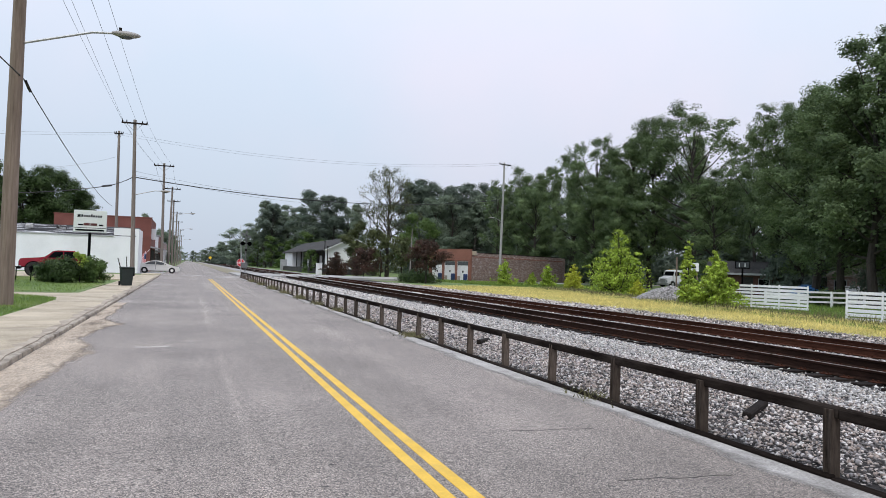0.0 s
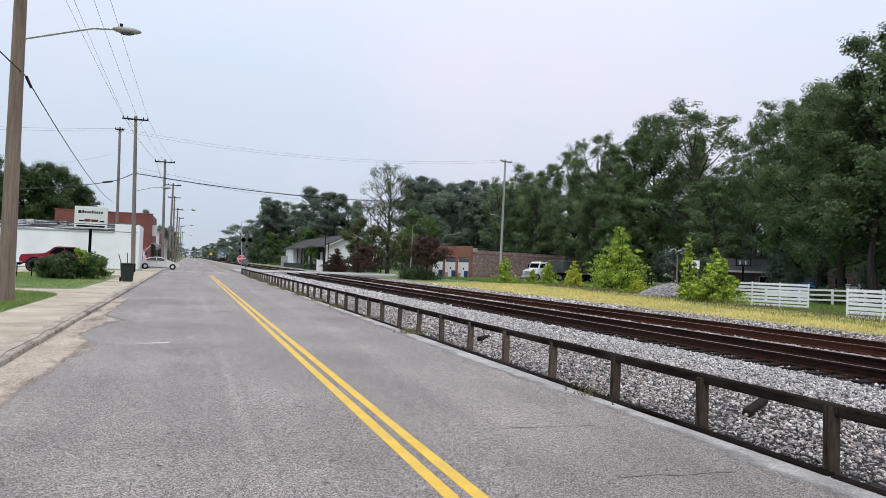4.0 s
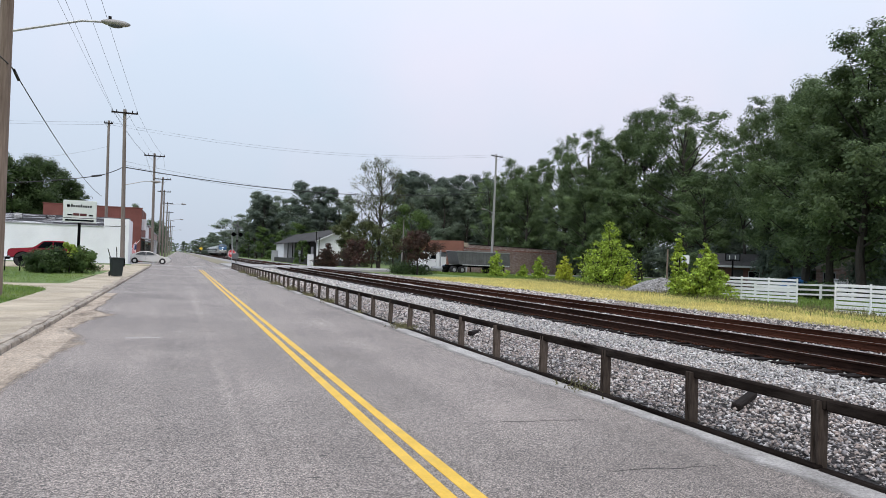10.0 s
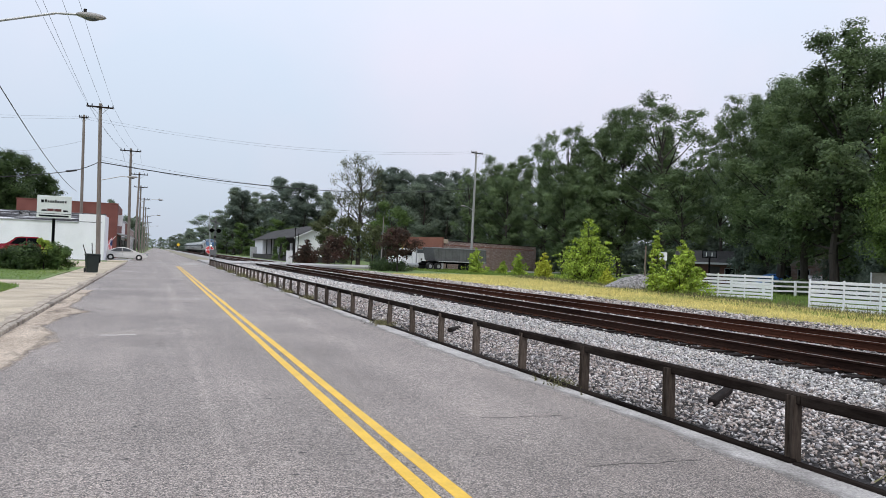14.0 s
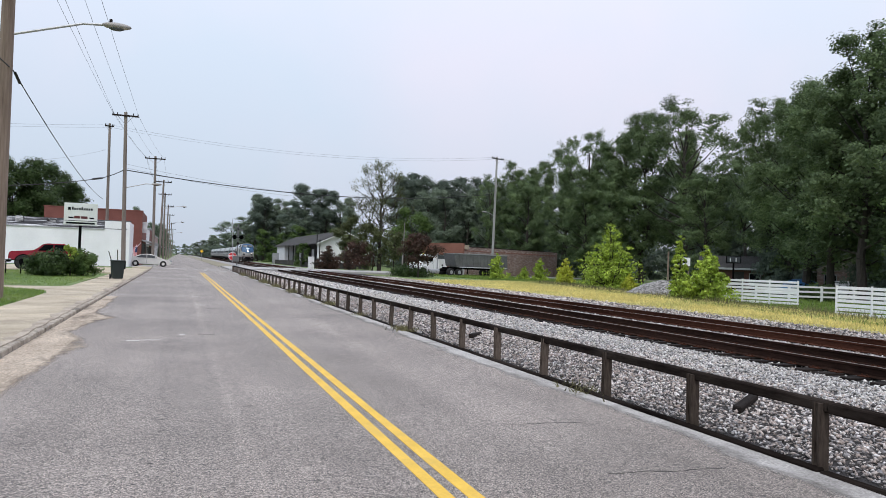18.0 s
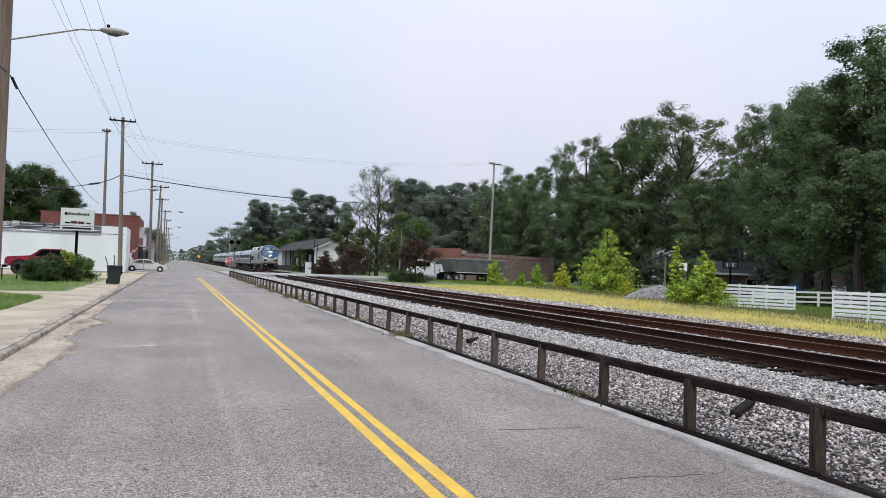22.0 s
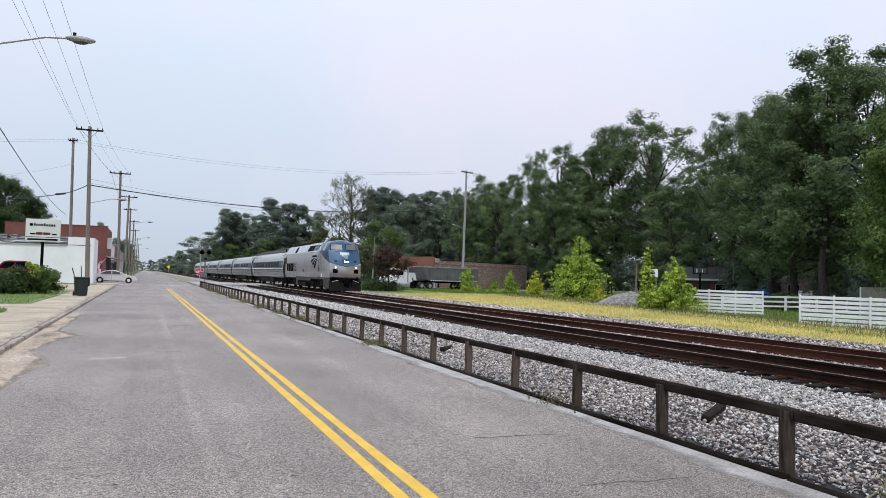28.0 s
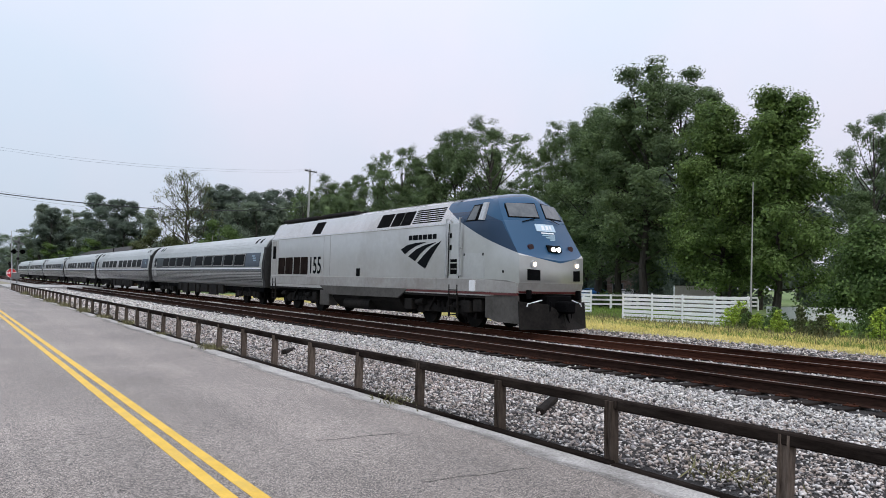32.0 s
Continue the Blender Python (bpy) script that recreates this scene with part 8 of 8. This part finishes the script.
def bare_tree():
    """A forking open crown of bare limbs with a few tufts of leaves left."""
    r = random.Random(372)
    rng = np.random.default_rng(37)
    e = thing("bare_tree", "thinly leaved tree with bare spreading branches by the crossing", "tree", pose(28.4, 107.0, -0.02) @ Matrix.Diagonal((1.18, 1.18, 1.06, 1)), "trees")
    bm = B()
    tips = []

    def grow(p, d, length, rad, depth):
        q = p + d * length * 0.5 + Vector((r.uniform(-0.06, 0.06), r.uniform(-0.06, 0.06), 0.03)) * length
        e2 = (d + Vector((r.uniform(-0.25, 0.25), r.uniform(-0.25, 0.25), 0.12))).normalized()
        t = q + e2 * length * 0.5
        tube(bm, p, q, rad, rad * 0.85, n=6 if depth > 2 else 3, cap=False)
        tube(bm, q, t, rad * 0.85, rad * 0.66, n=6 if depth > 2 else 3, cap=False)
        if depth < 3:
            tips.append(t)
            tips.append(q)
        if depth == 0:
            return
        for k in range(3 if r.random() < 0.55 else 2):
            side = Vector((r.uniform(-1, 1), r.uniform(-1, 1), r.uniform(-0.2, 0.5))).normalized()
            nd = (e2 + side * r.uniform(0.55, 0.95)).normalized()
            grow(t, nd, length * r.uniform(0.62, 0.85), rad * r.uniform(0.5, 0.68), depth - 1)

    knots = [Vector((0, 0, -0.2)), Vector((0.1, 0, 2.4)), Vector((-0.05, 0.1, 4.6)), Vector((0.1, 0, 6.6)), Vector((0.0, 0.1, 8.6)), Vector((0.15, 0, 10.6)), Vector((0.0, 0.1, 12.6))]
    for k in range(6):
        tube(bm, knots[k], knots[k + 1], 0.3 - 0.04 * k, 0.3 - 0.04 * (k + 1), n=8, cap=False)
    a = 0.0
    for k in range(26):
        z = 4.6 + 7.6 * k / 25
        i = min(5, int(np.searchsorted([q.z for q in knots], z)) - 1)
        a += 2.4 + r.uniform(-0.3, 0.3)
        up = r.uniform(0.3, 0.75) + 0.55 * k / 25
        grow(knots[i].lerp(knots[i + 1], (z - knots[i].z) / (knots[i + 1].z - knots[i].z)), Vector((math.cos(a), math.sin(a), up)).normalized(), r.uniform(1.7, 2.4) * (1.0 - 0.2 * k / 25), 0.095 - 0.04 * k / 25, 3)
    grow(knots[6], Vector((0.1, 0, 1)), 1.3, 0.06, 3)
    part("trunk", bm, BARK, e, "grey bare trunk and branches")
    T = np.array([tuple(t) for t in tips])
    k = rng.integers(0, len(T), 9000)
    k = k[rng.random(len(k)) < (0.25 + 0.75 * (np.sin(T[k][:, 0] * 1.7) * np.cos(T[k][:, 2] * 1.3 + T[k][:, 1]) > 0.1))]
    v, f = leaves(rng, T[k] + rng.normal(0, 0.22, (len(k), 3)), 0.2)
    cr = new("crown", raw("crown", v, f, LEAF_OLIVE))
    cr.parent = e


def stemmed(name, label, seed, x, y, h, rad, stems, leaf, mat, per=26, category="bush"):
    """A young tree of several leaders, each with tufts of leaves along it."""
    r = random.Random(seed)
    rng = np.random.default_rng(seed)
    e = thing(name, label, category, pose(x, y, -0.02), "young trees")
    bm = B()
    C = []
    for k in range(stems):
        a = 6.283 * k / stems + r.uniform(-0.4, 0.4)
        f = 0.08 * k if k < 4 else r.uniform(0.25, 1.0)
        top = h * (0.97 - 0.7 * f) * r.uniform(0.9, 1.0)
        tip = Vector((math.cos(a) * rad * f, math.sin(a) * rad * f, top))
        mid = Vector((tip.x * 0.65, tip.y * 0.65, top * 0.45))
        tube(bm, (0, 0, 0), mid, 0.014 * h, 0.009 * h, n=5, cap=False)
        tube(bm, mid, tip, 0.009 * h, 0.002 * h, n=5, cap=False)
        n = max(6, int(10 * top / h * 1.6))
        for i in range(n):
            g = 0.1 + 0.9 * i / (n - 1)
            p = Vector((0, 0, 0)).lerp(mid, g / 0.5) if g < 0.5 else mid.lerp(tip, (g - 0.5) / 0.5)
            w = rad * 0.34 * (1.1 - 0.85 * g)
            for q in range(2):
                C.append((p.x + r.gauss(0, w), p.y + r.gauss(0, w), max(0.12, p.z + r.gauss(0, w * 0.5)), 0.5 + 0.9 * (1 - g)))
    part("trunk", bm, BARK, e, "thin forking stems")
    C = np.array(C)
    k = np.repeat(np.arange(len(C)), per)
    d = rng.normal(0, 1, (len(k), 3))
    P = C[k][:, :3] + d * [1, 1, 0.7] * (rad * 0.085 * C[k][:, 3:4])
    P[:, 2] = np.maximum(P[:, 2], 0.05)
    v, f = leaves(rng, P, leaf, d + P * [0.5, 0.5, 0.1] / rad)
    cr = new("crown", raw("crown", v, f, mat))
    cr.parent = e


stemmed("young_tree", "bright green young tree beside the grass strip", 1, 36.9, 57.5, 6.0, 3.1, 22, 0.22, LEAF_BRIGHT, 26, "tree")
stemmed("young_tree", "bright yellow-green young tree in front of the white fence", 2, 28.9, 34.8, 3.2, 1.7, 18, 0.18, LEAF_BRIGHT, 32, "tree")
stemmed("young_tree", "slim green sapling behind the young tree", 3, 29.0, 37.4, 4.2, 0.8, 7, 0.18, LEAF_BRIGHT, 24, "tree")
for k, (x, y, h, m) in enumerate(((35.9, 80.0, 3.2, LEAF_BRIGHT), (40.6, 82.5, 1.7, LEAF_BRIGHT), (40.0, 77.0, 2.7, LEAF_BRIGHT), (37.9, 67.2, 2.7, LEAF_YELLOW), (35.0, 51.5, 1.4, LEAF_YELLOW), (39.5, 63.0, 2.3, LEAF_MID))):
    stemmed("sapling", "small bright sapling in the rough grass", 10 + k, x, y, h, h * 0.5, 9, 0.2, m, 18)
shrub("hedge_bush", "dark rounded evergreen bush on the lawn", 31, -7.05, 48.2, 1.65, 1.5, 70, 150, 0.14, LEAF_HEDGE, low_)
shrub("hedge_bush", "mid-green bush on the lawn", 32, -5.4, 49.3, 1.75, 1.15, 60, 110, 0.12, LEAF_MID, low_)
shrub("hedge_bush", "small bright green bush behind the dark one", 46, -6.1, 49.0, 1.95, 0.55, 30, 90, 0.11, LEAF_BRIGHT, low_, 0.9)
stemmed("myrtle_bush", "dark red-leaved shrub with fanned stems beside the depot", 33, 22.57, 116.84, 4.0, 2.2, 16, 0.26, LEAF_RED, 16)
shrub("field_tree", "dull green small tree beside the bare tree", 34, 27.6, 107.6, 7.6, 3.6, 110, 50, 0.24, LEAF_OLIVE, broad, 1.0, BARK, 0.12, "tree", 4)
shrub("myrtle_tree", "dark red-leaved small tree by the crossing", 35, 25.3, 78.2, 5.0, 2.3, 100, 50, 0.2, LEAF_RED, broad, 1.9, BARK, 0.1, "tree", 4)
shrub("field_tree", "dark green tree by the crossing", 36, 24.2, 84.5, 5.4, 1.7, 60, 50, 0.22, LEAF_OLIVE, broad, 2.2, BARK, 0.12, "tree", 4)
bare_tree()
shrub("myrtle_bush", "dark red-leaved shrub under the bare tree", 44, 23.6, 101.5, 4.4, 2.5, 95, 60, 0.2, LEAF_RED, broad, 0.6, BARK, 0.08, "bush", 4)
shrub("field_tree", "yellow-green tree behind the crossing", 39, 31.2, 100, 9.6, 3.0, 130, 56, 0.24, LEAF_MID, dome_, 2.4, BARK, 0.16, "tree", 5)
shrub("field_tree", "dark green tree under the bare tree", 42, 24.4, 109.4, 8.4, 2.7, 130, 80, 0.24, LEAF_OLIVE, dome_, 1.0, BARK, 0.16, "tree", 6)
shrub("field_tree", "green bush growing against the depot porch", 45, 21.9, 139.0, 4.5, 1.7, 50, 50, 0.24, LEAF_MID, dome_, 0.4, BARK, 0.08, "bush", 5)
shrub("low_hedge", "low dark green hedge beside the blue car", 62, 42.6, 39.6, 1.25, 1.5, 70, 60, 0.13, LEAF_HEDGE, low_)
shrub("low_hedge", "low dark green hedge by the crossing", 38, 25.2, 81.0, 1.35, 2.7, 90, 70, 0.15, LEAF_HEDGE, low_)
weed_rng = random.Random(88)
for k in range(22):
    y = 8.5 + 10.6 * k / 21
    x = 26.6 + weed_rng.uniform(-1.6, 2.6) + 0.08 * (y - 12)
    h = weed_rng.uniform(0.55, 1.35)
    stemmed("weedy_bush", "rough green weeds behind the grass strip", 50 + k, x, y, h, h * weed_rng.uniform(0.5, 0.85), 7, 0.09, (LEAF_MID, LEAF_OLIVE, LEAF_BRIGHT)[k % 3 if k % 7 else 2], 10)
shrub("leafy_tree", "broad bright-leaved tree behind the fence", 60, 32.5, 14.5, 4.7, 2.9, 250, 110, 0.14, LEAF_MID, broad, 0.4, BARK, 0.12, "tree", 8)
shrub("leafy_tree", "dark leafy tree behind the low fence", 61, 44.5, 19.5, 5.6, 3.2, 160, 70, 0.17, LEAF_DARK, broad, 1.2, BARK, 0.18, "tree")
e = thing("thin_pole", "thin grey pole standing behind the fence", "pole", pose(27.7, 17.9, 0))
part("pole", tube(B(), (0, 0, -0.1), (0.3, 0.1, 6.2), 0.04, 0.02, n=8), POLE_GREY, e)


def weeds():
    rng = np.random.default_rng(41)
    V, F, k = [], [], 0
    for x, y, n, s in ((5.33, 8.95, 120, 0.16), (5.38, 17.4, 420, 0.17), (5.3, 22, 60, 0.16), (5.35, 27, 160, 0.3), (5.3, 31, 160, 0.3), (5.3, 36, 200, 0.4), (5.3, 42, 200, 0.4), (5.3, 48, 260, 0.5), (5.3, 56, 260, 0.5), (5.3, 64, 260, 0.5), (5.9, 3.9, 90, 0.2), (-5.3, 26.0, 200, 0.25)):
        xy = np.stack([rng.normal(x, 0.12 + s * 0.1, n), rng.normal(y, s * 1.6, n)], 1)
        v, f = blades(rng, xy, s * 0.55, 0.012, 0.0, 0.7)
        V.append(v), F.append(f + k)
        k += len(v)
    tagged(new("weeds", raw("weeds", np.concatenate(V), np.concatenate(F), WEED)), "weeds growing along the guard rail", "weeds", "", "stuff")


weeds()


motions()
